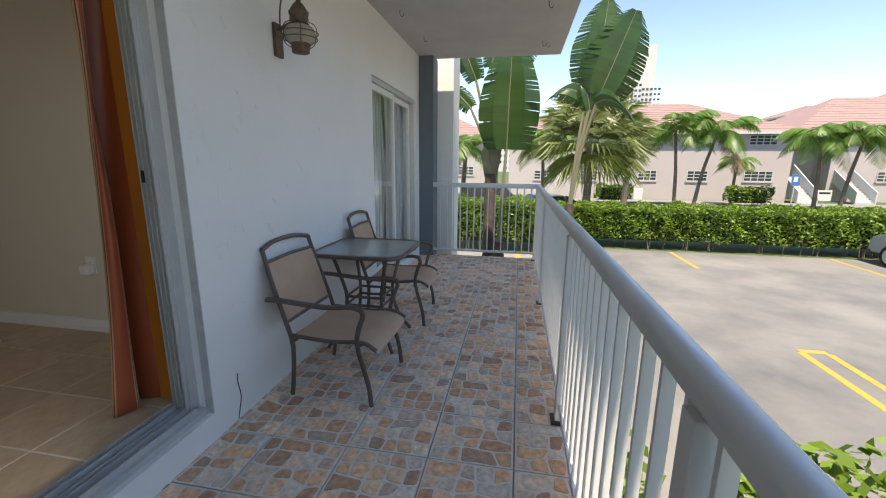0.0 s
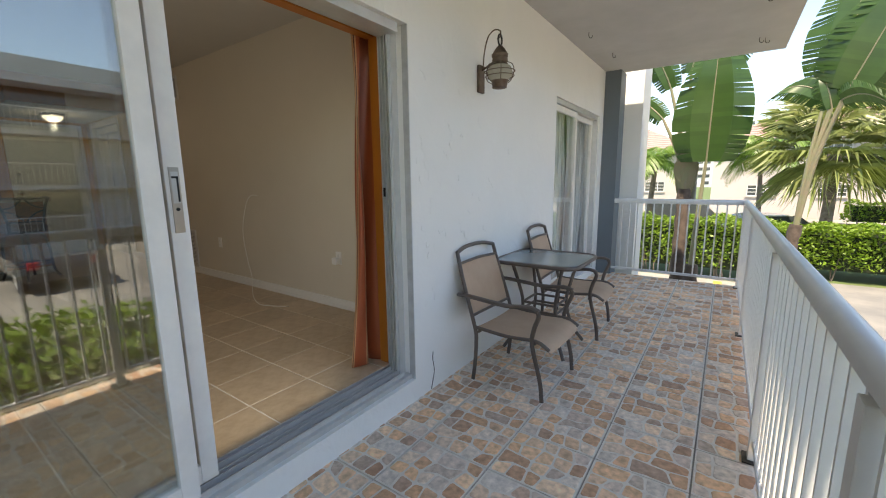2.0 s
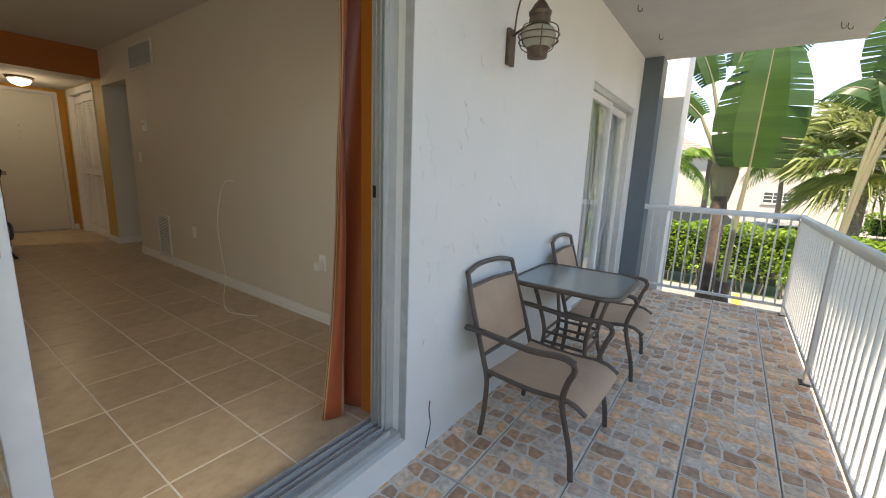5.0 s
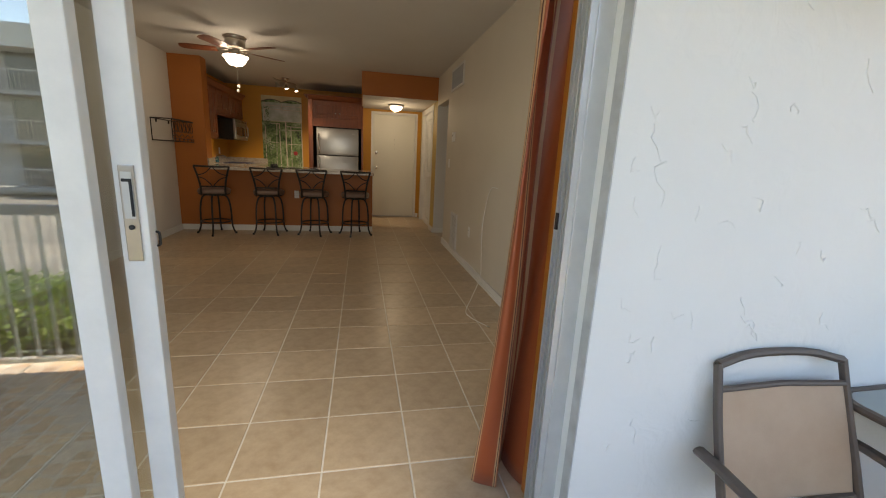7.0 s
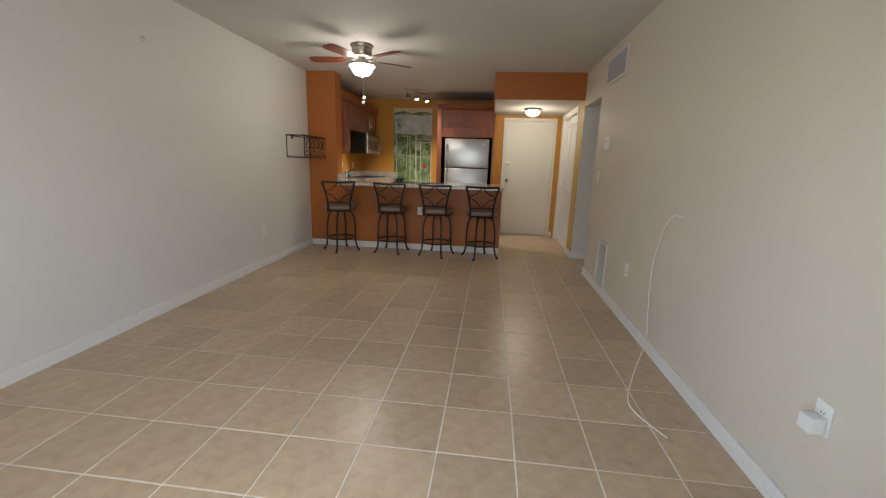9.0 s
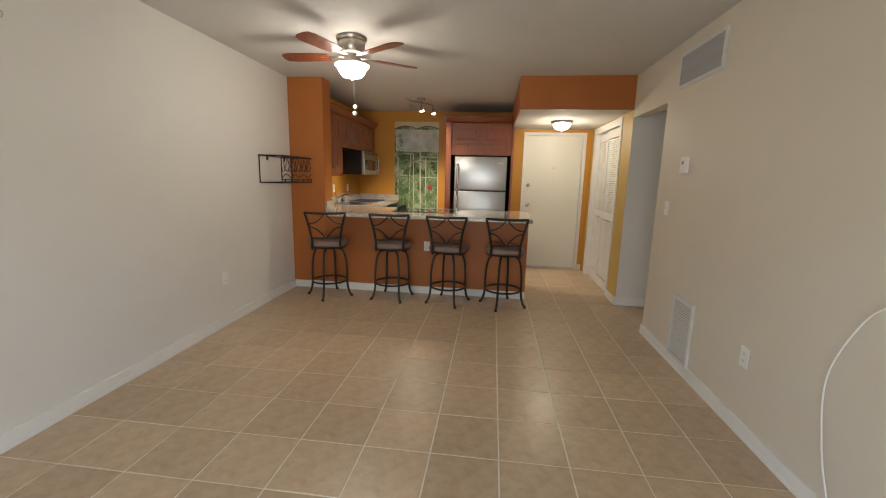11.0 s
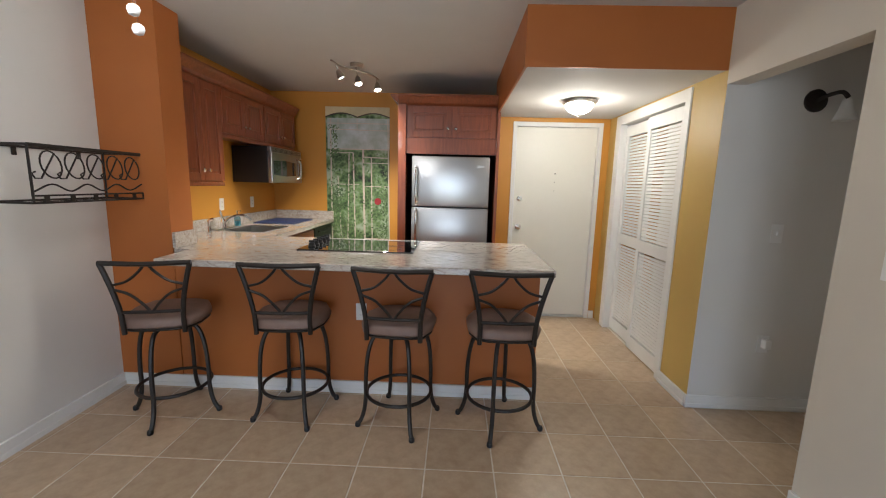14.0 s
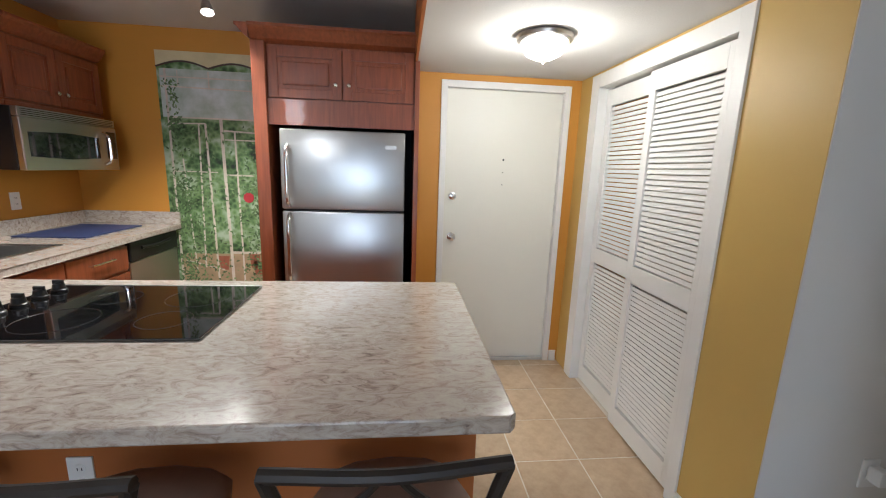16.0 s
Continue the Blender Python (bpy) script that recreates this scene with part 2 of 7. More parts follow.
def smooth_path(pts, steps=5):
    """Catmull-Rom through points."""
    p = [Vector(q) for q in pts]
    p = [p[0] * 2 - p[1]] + p + [p[-1] * 2 - p[-2]]
    out = []
    for i in range(1, len(p) - 2):
        for k in range(steps):
            t = k / steps
            a, b, c, d = p[i - 1:i + 3]
            out.append(0.5 * (2 * b + (c - a) * t + (2 * a - 5 * b + 4 * c - d) * t * t + (3 * b - a - 3 * c + d) * t ** 3))
    out.append(p[-2])
    return out


def lathe(bm, prof, seg=20, at=(0, 0, 0), axis="z"):
    """A turned shape: prof is rows of (radius, height)."""
    at = Vector(at)
    turn = {"z": Matrix.Identity(3), "x": Matrix.Rotation(radians(90), 3, "Y"), "y": Matrix.Rotation(radians(-90), 3, "X")}[axis]
    rings = []
    for r, h in prof:
        rings.append([bm.verts.new(at + turn @ Vector((r * math.cos(2 * math.pi * k / seg), r * math.sin(2 * math.pi * k / seg), h))) for k in range(seg)])
    for a, b in zip(rings, rings[1:]):
        for k in range(seg):
            bm.faces.new((a[k], a[(k + 1) % seg], b[(k + 1) % seg], b[k]))
    bm.faces.new(rings[0][::-1])
    bm.faces.new(rings[-1])
    return bm


def prism(bm, pts, v):
    """A flat outline pushed along v."""
    a = [bm.verts.new(Vector(p)) for p in pts]
    b = [bm.verts.new(Vector(p) + Vector(v)) for p in pts]
    bm.faces.new(a[::-1])
    bm.faces.new(b)
    for i in range(len(a)):
        j = (i + 1) % len(a)
        bm.faces.new((a[i], a[j], b[j], b[i]))
    return bm


def link(name, bm, material, soft=False):
    bmesh.ops.recalc_face_normals(bm, faces=bm.faces)
    me = bpy.data.meshes.new(name)
    bm.to_mesh(me)
    bm.free()
    for k in (material if isinstance(material, (list, tuple)) else [material]):
        me.materials.append(k)
    if soft:
        for p in me.polygons:
            p.use_smooth = True
        me.set_sharp_from_angle(angle=radians(40))
    return new(name, me)


def part(name, bm, material, parent, label="", soft=False):
    ob = link(name, bm, material, soft)
    ob.parent = parent
    if label:
        tagged(ob, label)
    return ob


def thing(name, label, category, at=(0, 0, 0), turn=0, group=""):
    ob = new(name)
    ob.empty_display_size = 0.1
    ob.matrix_basis = pose(*at, 0, 0, turn)
    return tagged(ob, label, category, group)


def structure(name, bm, material, label="", category="wall"):
    return tagged(link(name, bm, material), label, category, kind="structure")


def shared(name, me, parent, m):
    ob = new(name, me)
    ob.parent = parent
    ob.matrix_basis = m
    return ob


# ---- setting: measures ----
WX = -1.52          # balcony face of the flat's front wall
IX = -1.72          # its inner face
FZ = 0.205          # indoor floor
CZ = 2.677          # indoor ceiling
LY, RY = -1.49, 2.36
GZ = -1.6           # ground outside
DY0, DY1, DZ1 = -0.62, 1.80, 2.13
PX = -7.21          # peninsula wall face
BX = -9.60          # kitchen back wall
HX = -9.00          # front door wall
HZ = 2.336          # hall ceiling
W2Y0, W2Y1 = 4.09, 5.74


def left_y(x):
    """The living room's left wall runs slightly out of square."""
    return -1.478 + 0.021 * (x + 7.2)


bm = boxed(IX, WX, -5.0, DY0, -1.6, 2.72)
box(bm, IX, WX, DY0, DY1, DZ1, 2.72)
box(bm, IX, WX, DY0, DY1, -1.6, 0.137)
box(bm, IX, WX, DY1, W2Y0, -1.6, 2.72)
box(bm, IX, WX, W2Y0, W2Y1, DZ1, 2.72)
box(bm, IX, WX, W2Y0, W2Y1, -1.6, 0.10)
box(bm, IX, WX, W2Y1, 6.25, -1.6, 2.72)
structure("wall_front", bm, M_STUCCO, "white painted stucco balcony wall with chipped ridges")
structure("ceiling_balcony", boxed(-1.72, 0.33, -5.0, 6.12, 2.72, 2.95), M_BALC_CEIL, "grey painted concrete balcony ceiling slab", "ceiling")
structure("wall_column", boxed(-1.52, -1.32, 5.916, 6.22, -1.6, 2.72), M_GREY, "dark grey painted balcony column")
structure("wall_neighbour", boxed(-3.0, -1.12, 6.40, 7.0, -1.6, 6.5), M_STUCCO, "white stucco wall of the neighbouring flat")
structure("wall_facade_upper", boxed(-1.72, -1.5, -5.0, 6.25, 2.95, 6.5), M_STUCCO, "white stucco facade above the balcony")
slab = structure("floor_balcony", boxed(-1.52, 0.26, -5.0, 6.0, -0.25, -0.012), M_GROUT_B, "concrete balcony slab under stone-pattern tiles", "floor")
structure("wall_balcony_end", boxed(-1.52, 0.26, -5.15, -5.0, -1.6, 2.72), M_STUCCO, "white stucco end wall of the balcony")

floor_in = structure("floor", boxed(-9.75, -1.70, -1.49, 3.6, -0.1, FZ - 0.0025), M_GROUT_I, "beige ceramic tile floor with pale grout", "floor")
structure("ceiling", boxed(-9.75, IX, -1.6, 3.6, CZ, CZ + 0.2), M_CEIL, "white textured ceiling", "ceiling")
structure("wall_left", prism(bmesh.new(), [(-9.75, LY - 0.15, -0.1), (IX, LY - 0.15, -0.1), (IX, left_y(IX), -0.1), (-7.2, left_y(-7.2), -0.1), (-7.42, LY, -0.1), (-9.75, LY, -0.1)], (0, 0, CZ + 0.1)), M_WALL_L, "plain off-white painted living room wall")
bm = boxed(-6.35, IX, RY, RY + 0.12, -0.1, CZ)
box(bm, -7.2, -6.35, RY, RY + 0.12, 2.253, CZ)
structure("wall_right", bm, M_WALL, "plain cream painted living room wall with a hall opening")
structure("wall_side_hall", boxed(-7.32, -7.2, RY + 0.12, 3.6, -0.1, CZ), M_WALL_L, "off-white wall of the side hall")
structure("wall_side_hall_end", boxed(-7.2, -6.35, 3.42, 3.6, -0.1, CZ), M_WALL_L, "off-white end wall of the side hall")
structure("wall_side_hall_back", boxed(-6.35, -6.23, RY + 0.12, 3.6, -0.1, CZ), M_WALL_L, "off-white wall of the side hall")
# closet wall beside the entrance
bm = boxed(-7.55, -7.2, RY, RY + 0.12, -0.1, CZ)
box(bm, HX, -7.55, RY, RY + 0.12, 2.32, CZ)
structure("wall_closet", bm, M_YELLOW_H, "ochre painted wall beside the louvred closet")
structure("wall_closet_side", boxed(HX, -8.80, RY, RY + 0.12, -0.1, 2.32), M_YELLOW_H, "ochre painted strip between closet and front door")
structure("wall_hall_corner", boxed(-7.2, -7.196, RY + 0.002, RY + 0.12, FZ, 2.253), M_WALL_L, "off-white corner of the side hall")
structure("wall_closet_back", boxed(-9.2, -7.32, 2.95, 3.1, -0.1, CZ), M_WALL, "closet back wall")
# entrance wall, with the door opening
bm = boxed(HX - 0.15, HX, 1.20, 1.36, -0.1, CZ)
box(bm, HX - 0.15, HX, 2.285, 3.0, -0.1, CZ)
box(bm, HX - 0.15, HX, 1.36, 2.285, 2.295, CZ)
structure("wall_entrance", bm, M_YELLOW, "mustard painted entrance wall")
structure("wall_entrance_outside", boxed(HX - 0.4, HX - 0.2, 1.2, 3.0, -0.1, CZ), M_WALL, "plain wall behind the front door")
structure("wall_kitchen_back", boxed(BX - 0.15, BX, -1.49, 1.20, -0.1, CZ), M_YELLOW, "mustard painted kitchen back wall")
structure("wall_fridge_side", boxed(BX, HX - 0.15, 1.205, 1.30, -0.1, CZ), M_YELLOW, "mustard painted wall beside the refrigerator")
structure("wall_kitchen_left", boxed(BX, -7.42, LY, -1.455, FZ, CZ), M_YELLOW, "mustard painted kitchen side wall")
structure("wall_pillar", boxed(-7.42, -7.2, LY, -1.06, FZ, CZ), M_ORANGE, "burnt orange painted pillar")
# lowered hall ceiling
structure("ceiling_hall", boxed(HX, -7.215, 1.185, RY, HZ, HZ + 0.03), M_CEIL, "white lowered hall ceiling", "ceiling")
bm = boxed(-7.215, -7.205, 1.17, RY, HZ - 0.002, CZ)
box(bm, HX, -7.215, 1.17, 1.185, HZ - 0.002, CZ)
structure("wall_soffit", bm, M_ORANGE, "burnt orange painted soffit over the entrance hall")
# bedroom behind the second glass door
structure("wall_bedroom_back", boxed(-4.7, -4.6, 2.48, 6.2, -0.1, CZ), M_WALL_L, "plain bedroom wall")
structure("wall_bedroom_end", boxed(-4.7, IX, 6.1, 6.25, -0.1, CZ), M_WALL_L, "plain bedroom wall")
structure("floor_bedroom", boxed(-4.7, IX, 2.48, 6.2, -0.1, 0.15), M_GROUT_I, "plain bedroom floor", "floor")
structure("ceiling_bedroom", boxed(-4.7, IX, 2.36, 6.2, CZ + 0.21, CZ + 0.3), M_CEIL, "plain bedroom ceiling", "ceiling")

# baseboards
def base_run(name, *spans):
    bm = bmesh.new()
    for x0, x1, y0, y1 in spans:
        box(bm, x0, x1, y0, y1, FZ, FZ + 0.085, 0.004)
        mx, my = (x1 - x0) > (y1 - y0), 0
        if mx:
            box(bm, x0, x1, y0 - 0.004 if y0 > 0 else y0, y1 if y0 > 0 else y1 + 0.004, FZ, FZ + 0.03, 0.004)
        else:
            box(bm, x0, x1 + 0.004, y0, y1, FZ, FZ + 0.03, 0.004)
    return structure(name, bm, M_TRIM, "white painted wooden baseboard", "baseboard")


bm = bmesh.new()
for hgt, dep in ((0.085, 0.016), (0.03, 0.021)):
    prism(bm, [(PX + 0.02, left_y(PX + 0.02) - 0.01, FZ), (IX, left_y(IX) - 0.01, FZ), (IX, left_y(IX) + dep, FZ), (PX + 0.02, left_y(PX + 0.02) + dep, FZ)], (0, 0, hgt))
structure("baseboard_left", bm, M_TRIM, "white painted wooden baseboard", "baseboard")
base_run("baseboard_right", (-6.35, IX, RY - 0.016, RY))
base_run("baseboard_peninsula", (PX, PX + 0.016, LY + 0.017, 1.345))
base_run("baseboard_closet", (-7.545, -7.2, RY - 0.016, RY))
base_run("baseboard_hall", (-7.2, -7.184, RY - 0.012, 3.42))
base_run("baseboard_entrance", (HX, HX + 0.014, 1.20, 1.355), (HX, HX + 0.014, 2.29, RY - 0.017))

# ---- outdoors: ground and road ----
structure("ground", boxed(-60, 160, -80, 240, GZ - 0.3, GZ - 0.008), M_GRASS, "green lawn round the buildings", "ground")
structure("road", boxed(0.9, 30, -40, 15.0, GZ - 0.2, GZ), M_ASPHALT, "sun-bleached patched asphalt parking lot", "road")
structure("road_access", boxed(-8, 30, 19.2, 27, GZ - 0.2, GZ - 0.002), M_ASPHALT, "asphalt access road beyond the hedge", "road")
structure("pavement", boxed(-8, 1.4, 8.4, 13.6, GZ - 0.2, GZ + 0.05), M_PAVE, "pale concrete walk beyond the balcony", "pavement")
structure("pavement_far", boxed(-8, 40, 34.0, 36.5, GZ - 0.2, GZ + 0.06), M_PAVE, "pale concrete walk before the building", "pavement")
for k, (x, y0, y1, w) in enumerate(((5.1, 12.7, 14.9, 0.13), (9.85, 12.7, 14.9, 0.13), (2.3, 2.2, 7.2, 0.12), (4.45, 1.5, 7.2, 0.12), (4.85, 1.5, 7.2, 0.12), (-0.05, 12.2, 13.4, 0.2))):
    box_z = GZ + (0.054 if x < 1 else 0.004)
    structure(f"road_line_{k + 1}", boxed(x - w / 2, x + w / 2, y0, y1, box_z - 0.03, box_z), M_LINE, "worn yellow painted parking line", "road line")
structure("road_line_7", boxed(4.45, 4.85, 7.2, 7.32, GZ - 0.03, GZ + 0.004), M_LINE, "worn yellow painted parking line", "road line")
# ---- kitchen blocks ----
M_GRANITE = mat("pale_granite", (0.46, 0.42, 0.365), 0.2, vary=1.0, scale=11, tint=(0.30, 0.26, 0.22), coat=0.5)
M_CAB = wood("cherry_wood", (0.165, 0.040, 0.014), (0.255, 0.068, 0.024))
M_STEEL = mat("brushed_steel", (0.52, 0.52, 0.51), 0.30, metal=1.0, vary=0.08, scale=3, tint=(0.44, 0.44, 0.43))
M_BLACK = mat("black_plastic", (0.008, 0.008, 0.009), 0.35, vary=0.3, scale=10)
M_GLOSS_BLACK = mat("black_glass", (0.006, 0.006, 0.007), 0.04, coat=1.0)
M_IRON = mat("dark_bronze_iron", (0.022, 0.018, 0.016), 0.42, metal=0.4, vary=0.5, scale=20, tint=(0.04, 0.032, 0.026))
M_CHROME = mat("chrome", (0.75, 0.75, 0.74), 0.12, metal=1.0)

structure("wall_peninsula", boxed(PX - 0.12, PX, -1.06, 1.345, FZ, 1.13), M_ORANGE, "burnt orange painted breakfast bar wall")

# granite: veins and specks over the broad clouding
n, l, b = nodes_of(M_GRANITE)
gmap = n.new("ShaderNodeMapping")
gmap.inputs["Scale"].default_value = (6.0, 2.6, 6.0)
gmap.inputs["Rotation"].default_value = (0, 0, 0.25)
l.new(n.new("ShaderNodeTexCoord").outputs["Object"], gmap.inputs["Vector"])
gno = n.new("ShaderNodeTexNoise")
gno.inputs["Scale"].default_value, gno.inputs["Detail"].default_value, gno.inputs["Roughness"].default_value, gno.inputs["Distortion"].default_value = 6, 9, 0.72, 1.4
l.new(gmap.outputs[0], gno.inputs["Vector"])
gcr = n.new("ShaderNodeValToRGB")
for k, (pos, col) in enumerate(((0.30, (0.19, 0.15, 0.13)), (0.42, (0.37, 0.31, 0.265)), (0.50, (0.46, 0.41, 0.36)), (0.66, (0.55, 0.51, 0.46)))):
    e = gcr.color_ramp.elements[k] if k < 2 else gcr.color_ramp.elements.new(pos)
    e.position, e.color = pos, (*col, 1)
l.new(gno.outputs["Fac"], gcr.inputs["Fac"])
l.new(gcr.outputs[0], b.inputs["Base Color"])

M_SEAT = mat("taupe_vinyl", (0.21, 0.135, 0.105), 0.5, vary=0.5, scale=9, bump=0.15, bump_scale=70)
M_PLATE = mat("white_plastic", (0.80, 0.79, 0.76), 0.35)
M_DARK = mat("dark_slots_and_shade", (0.02, 0.02, 0.02), 0.8)
M_SHADE = mat("vent_back_shade", (0.04, 0.04, 0.04), 0.8)
M_VENT = mat("vent_enamel", (0.66, 0.65, 0.62), 0.45, vary=0.3, scale=8)
M_BLUE = mat("blue_rubber_mat", (0.025, 0.04, 0.12), 0.6, bump=0.3, bump_scale=120)
M_SOAP = clear("soap_bottle_plastic", (0.55, 0.75, 0.8))
M_BLADE = wood("fan_blade_wood", (0.12, 0.028, 0.012), (0.22, 0.06, 0.024), stretch=(3, 14, 14))
M_NICKEL = mat("brushed_nickel", (0.50, 0.46, 0.41), 0.3, metal=1.0, vary=0.3, scale=14)
M_BOWL = glow("lit_frosted_glass", (1.0, 0.94, 0.86), 2.0)
M_BOWL_H = glow("lit_alabaster_glass", (1.0, 0.90, 0.74), 1.1)
M_BULB = glow("lit_bulb", (1.0, 0.92, 0.78), 4.0)
M_FROST = mat("unlit_frosted_glass", (0.75, 0.74, 0.70), 0.35)

# ---- peninsula and worktop ----
bm = bmesh.new()
prism(bm, [(-6.845, -0.92, 1.13), (-6.845, 1.335, 1.13), (-6.865, 1.355, 1.13), (-7.87, 1.355, 1.13), (-7.89, 1.335, 1.13), (-7.89, -0.72, 1.13), (-9.59, -0.72, 1.13), (-9.59, -1.45, 1.13),
           (-8.62, -1.45, 1.13), (-8.62, -1.27, 1.13), (-8.62, -0.90, 1.13), (-8.12, -0.90, 1.13), (-8.12, -1.27, 1.13), (-8.619, -1.27, 1.13), (-8.619, -1.45, 1.13), (-7.43, -1.45, 1.13), (-7.43, -1.05, 1.13), (-7.20, -1.05, 1.13), (-7.19, -0.92, 1.13)], (0, 0, 0.042))
es = [e for e in bm.edges if abs(e.verts[0].co.z - e.verts[1].co.z) < 0.001 and len(e.link_faces) == 2 and e.calc_length() > 0.05]
bmesh.ops.bevel(bm, geom=es, offset=0.006, segments=2, profile=0.5, affect="EDGES", clamp_overlap=True)
worktop = thing("worktop", "pale veined granite worktop on the breakfast bar", "worktop")
part("slab", bm, M_GRANITE, worktop)
part("backsplash", boxed(-9.59, -7.43, -1.453, -1.433, 1.172, 1.27, 0.003), M_GRANITE, worktop)
part("backsplash", boxed(-9.597, -9.577, -1.432, -0.72, 1.172, 1.27, 0.003), M_GRANITE, worktop)
part("backsplash", boxed(-7.42, -7.20, -1.058, -1.038, 1.172, 1.275, 0.003), M_GRANITE, worktop)

# base units under the sink run
def panel_door(parent, x0, x1, z0, z1, y, out, name="door", knob=None):
    """A raised-panel door in the plane y, facing out (+1 or -1 along y)."""
    s = out
    bm = bmesh.new()
    w = 0.055
    ys = sorted((y, y + s * 0.02))
    for a, b_, c, d in ((x0, x0 + w, z0, z1), (x1 - w, x1, z0, z1), (x0 + w, x1 - w, z0, z0 + w), (x0 + w, x1 - w, z1 - w, z1)):
        box(bm, a, b_, ys[0], ys[1], c, d, 0.003)
    ys2 = sorted((y, y + s * 0.009))
    box(bm, x0 + w, x1 - w, ys2[0], ys2[1], z0 + w, z1 - w)
    if x1 - x0 > 0.2 and z1 - z0 > 0.2:
        ys3 = sorted((y, y + s * 0.018))
        box(bm, x0 + w + 0.025, x1 - w - 0.025, ys3[0], ys3[1], z0 + w + 0.025, z1 - w - 0.025, 0.008)
    d = part(name, bm, M_CAB, parent)
    if knob:
        kx, kz = knob
        k = bmesh.new()
        lathe(k, [(0.005, 0), (0.005, 0.012), (0.013, 0.018), (0.014, 0.024), (0.008, 0.03)], 12, (0, 0, 0), "y")
        for v in k.verts:
            v.co = Vector((kx + v.co.x, y + s * (0.02 + v.co.y), kz + v.co.z))
        part("knob", k, M_CHROME, d, "small chrome knob", True)
    return d


unit = thing("base_cabinet", "cherry-stained wooden sink cabinet under the worktop", "cabinet")
part("body", boxed(-8.96, -7.90, -1.44, -0.765, FZ + 0.1, 0.972), M_CAB, unit)
part("front_rail", boxed(-8.96, -7.90, -0.80, -0.766, 0.973, 1.128), M_CAB, unit)
part("plinth", boxed(-8.96, -7.90, -1.44, -0.83, FZ, FZ + 0.1), M_BLACK, unit)
for x0, x1 in ((-8.95, -8.44), (-8.43, -7.92)):
    panel_door(unit, x0, x1, FZ + 0.12, 0.93, -0.765, 1, "door", (x1 - 0.04 if x0 < -8.5 else x0 + 0.04, 0.86))
    f = part("drawer_front", boxed(x0, x1, -0.765, -0.745, 0.95, 1.11, 0.005), M_CAB, unit)
    h = tube(bmesh.new(), [(x0 + 0.16, -0.745, 1.05), (x0 + 0.16, -0.72, 1.05), (x1 - 0.16, -0.72, 1.05), (x1 - 0.16, -0.745, 1.05)], 0.006, 8)
    part("handle", h, M_CHROME, f, "chrome bar handle", True)
bar = thing("peninsula_cabinet", "cherry-stained wooden cabinet behind the breakfast bar", "cabinet")
part("body", boxed(-7.86, -7.335, -0.70, 1.335, FZ + 0.1, 1.128, 0.003), M_CAB, bar)
part("plinth", boxed(-7.80, -7.335, -0.70, 1.33, FZ, FZ + 0.1), M_BLACK, bar)

dish = thing("dishwasher", "steel dishwasher with a black control strip under the worktop", "dishwasher")
part("body", boxed(-9.57, -8.97, -1.43, -0.79, FZ, 1.126), M_BLACK, dish)
part("front", boxed(-9.565, -8.975, -0.789, -0.755, FZ + 0.1, 0.98, 0.006), M_STEEL, dish)
part("control_panel", boxed(-9.565, -8.975, -0.789, -0.745, 0.985, 1.122, 0.01), M_BLACK, dish, "black control strip")
part("handle", tube(bmesh.new(), [(-9.45, -0.74, 1.07), (-9.27, -0.732, 1.06), (-9.09, -0.74, 1.07)], 0.012, 8), M_BLACK, dish, soft=True)

sink = thing("sink", "stainless steel undermount kitchen sink", "sink")
bm = boxed(-8.61, -8.13, -1.26, -0.91, 0.98, 0.985)
for a in ((-8.62, -8.612, -1.27, -0.90), (-8.128, -8.12, -1.27, -0.90), (-8.612, -8.128, -1.27, -1.262), (-8.612, -8.128, -0.908, -0.90)):
    box(bm, *a, 0.98, 1.168)
part("basin", bm, M_STEEL, sink)
rim = bmesh.new()
for a in ((-8.635, -8.615, -1.285, -0.885), (-8.125, -8.105, -1.285, -0.885), (-8.615, -8.125, -1.285, -1.265), (-8.615, -8.125, -0.905, -0.885)):
    box(rim, *a, 1.1725, 1.1765, 0.001)
part("rim", rim, M_STEEL, sink)
part("drain", lathe(bmesh.new(), [(0.04, 0.986), (0.04, 0.989), (0.02, 0.988)], 16, (-8.37, -1.08, 0)), M_CHROME, sink)

tap = thing("faucet", "chrome kitchen faucet with a lever behind the sink", "faucet")
part("base_plate", boxed(-8.40, -8.14, -1.375, -1.315, 1.173, 1.183, 0.004), M_CHROME, tap)
part("body", lathe(bmesh.new(), [(0.024, 1.183), (0.022, 1.22), (0.02, 1.25), (0.012, 1.27)], 14, (-8.27, -1.345, 0)), M_CHROME, tap, soft=True)
part("spout", tube(bmesh.new(), smooth_path([(-8.27, -1.345, 1.22), (-8.28, -1.27, 1.285), (-8.30, -1.17, 1.30), (-8.31, -1.10, 1.26)]), 0.011, 8), M_CHROME, tap, soft=True)
part("lever", tube(bmesh.new(), smooth_path([(-8.27, -1.345, 1.26), (-8.24, -1.34, 1.31), (-8.21, -1.33, 1.345)]), [0.01] * 10 + [0.006], 8), M_CHROME, tap, soft=True)
spray = thing("side_sprayer", "chrome side sprayer beside the faucet", "sprayer")
part("base", lathe(bmesh.new(), [(0.02, 1.173), (0.018, 1.2), (0.012, 1.23)], 12, (-8.03, -1.33, 0)), M_CHROME, spray, soft=True)
part("head", tube(bmesh.new(), smooth_path([(-8.03, -1.33, 1.22), (-8.03, -1.325, 1.27), (-8.045, -1.29, 1.285)]), 0.013, 8), M_CHROME, spray, soft=True)
soap = thing("soap_bottle", "clear blue soap pump bottle beside the sink", "bottle")
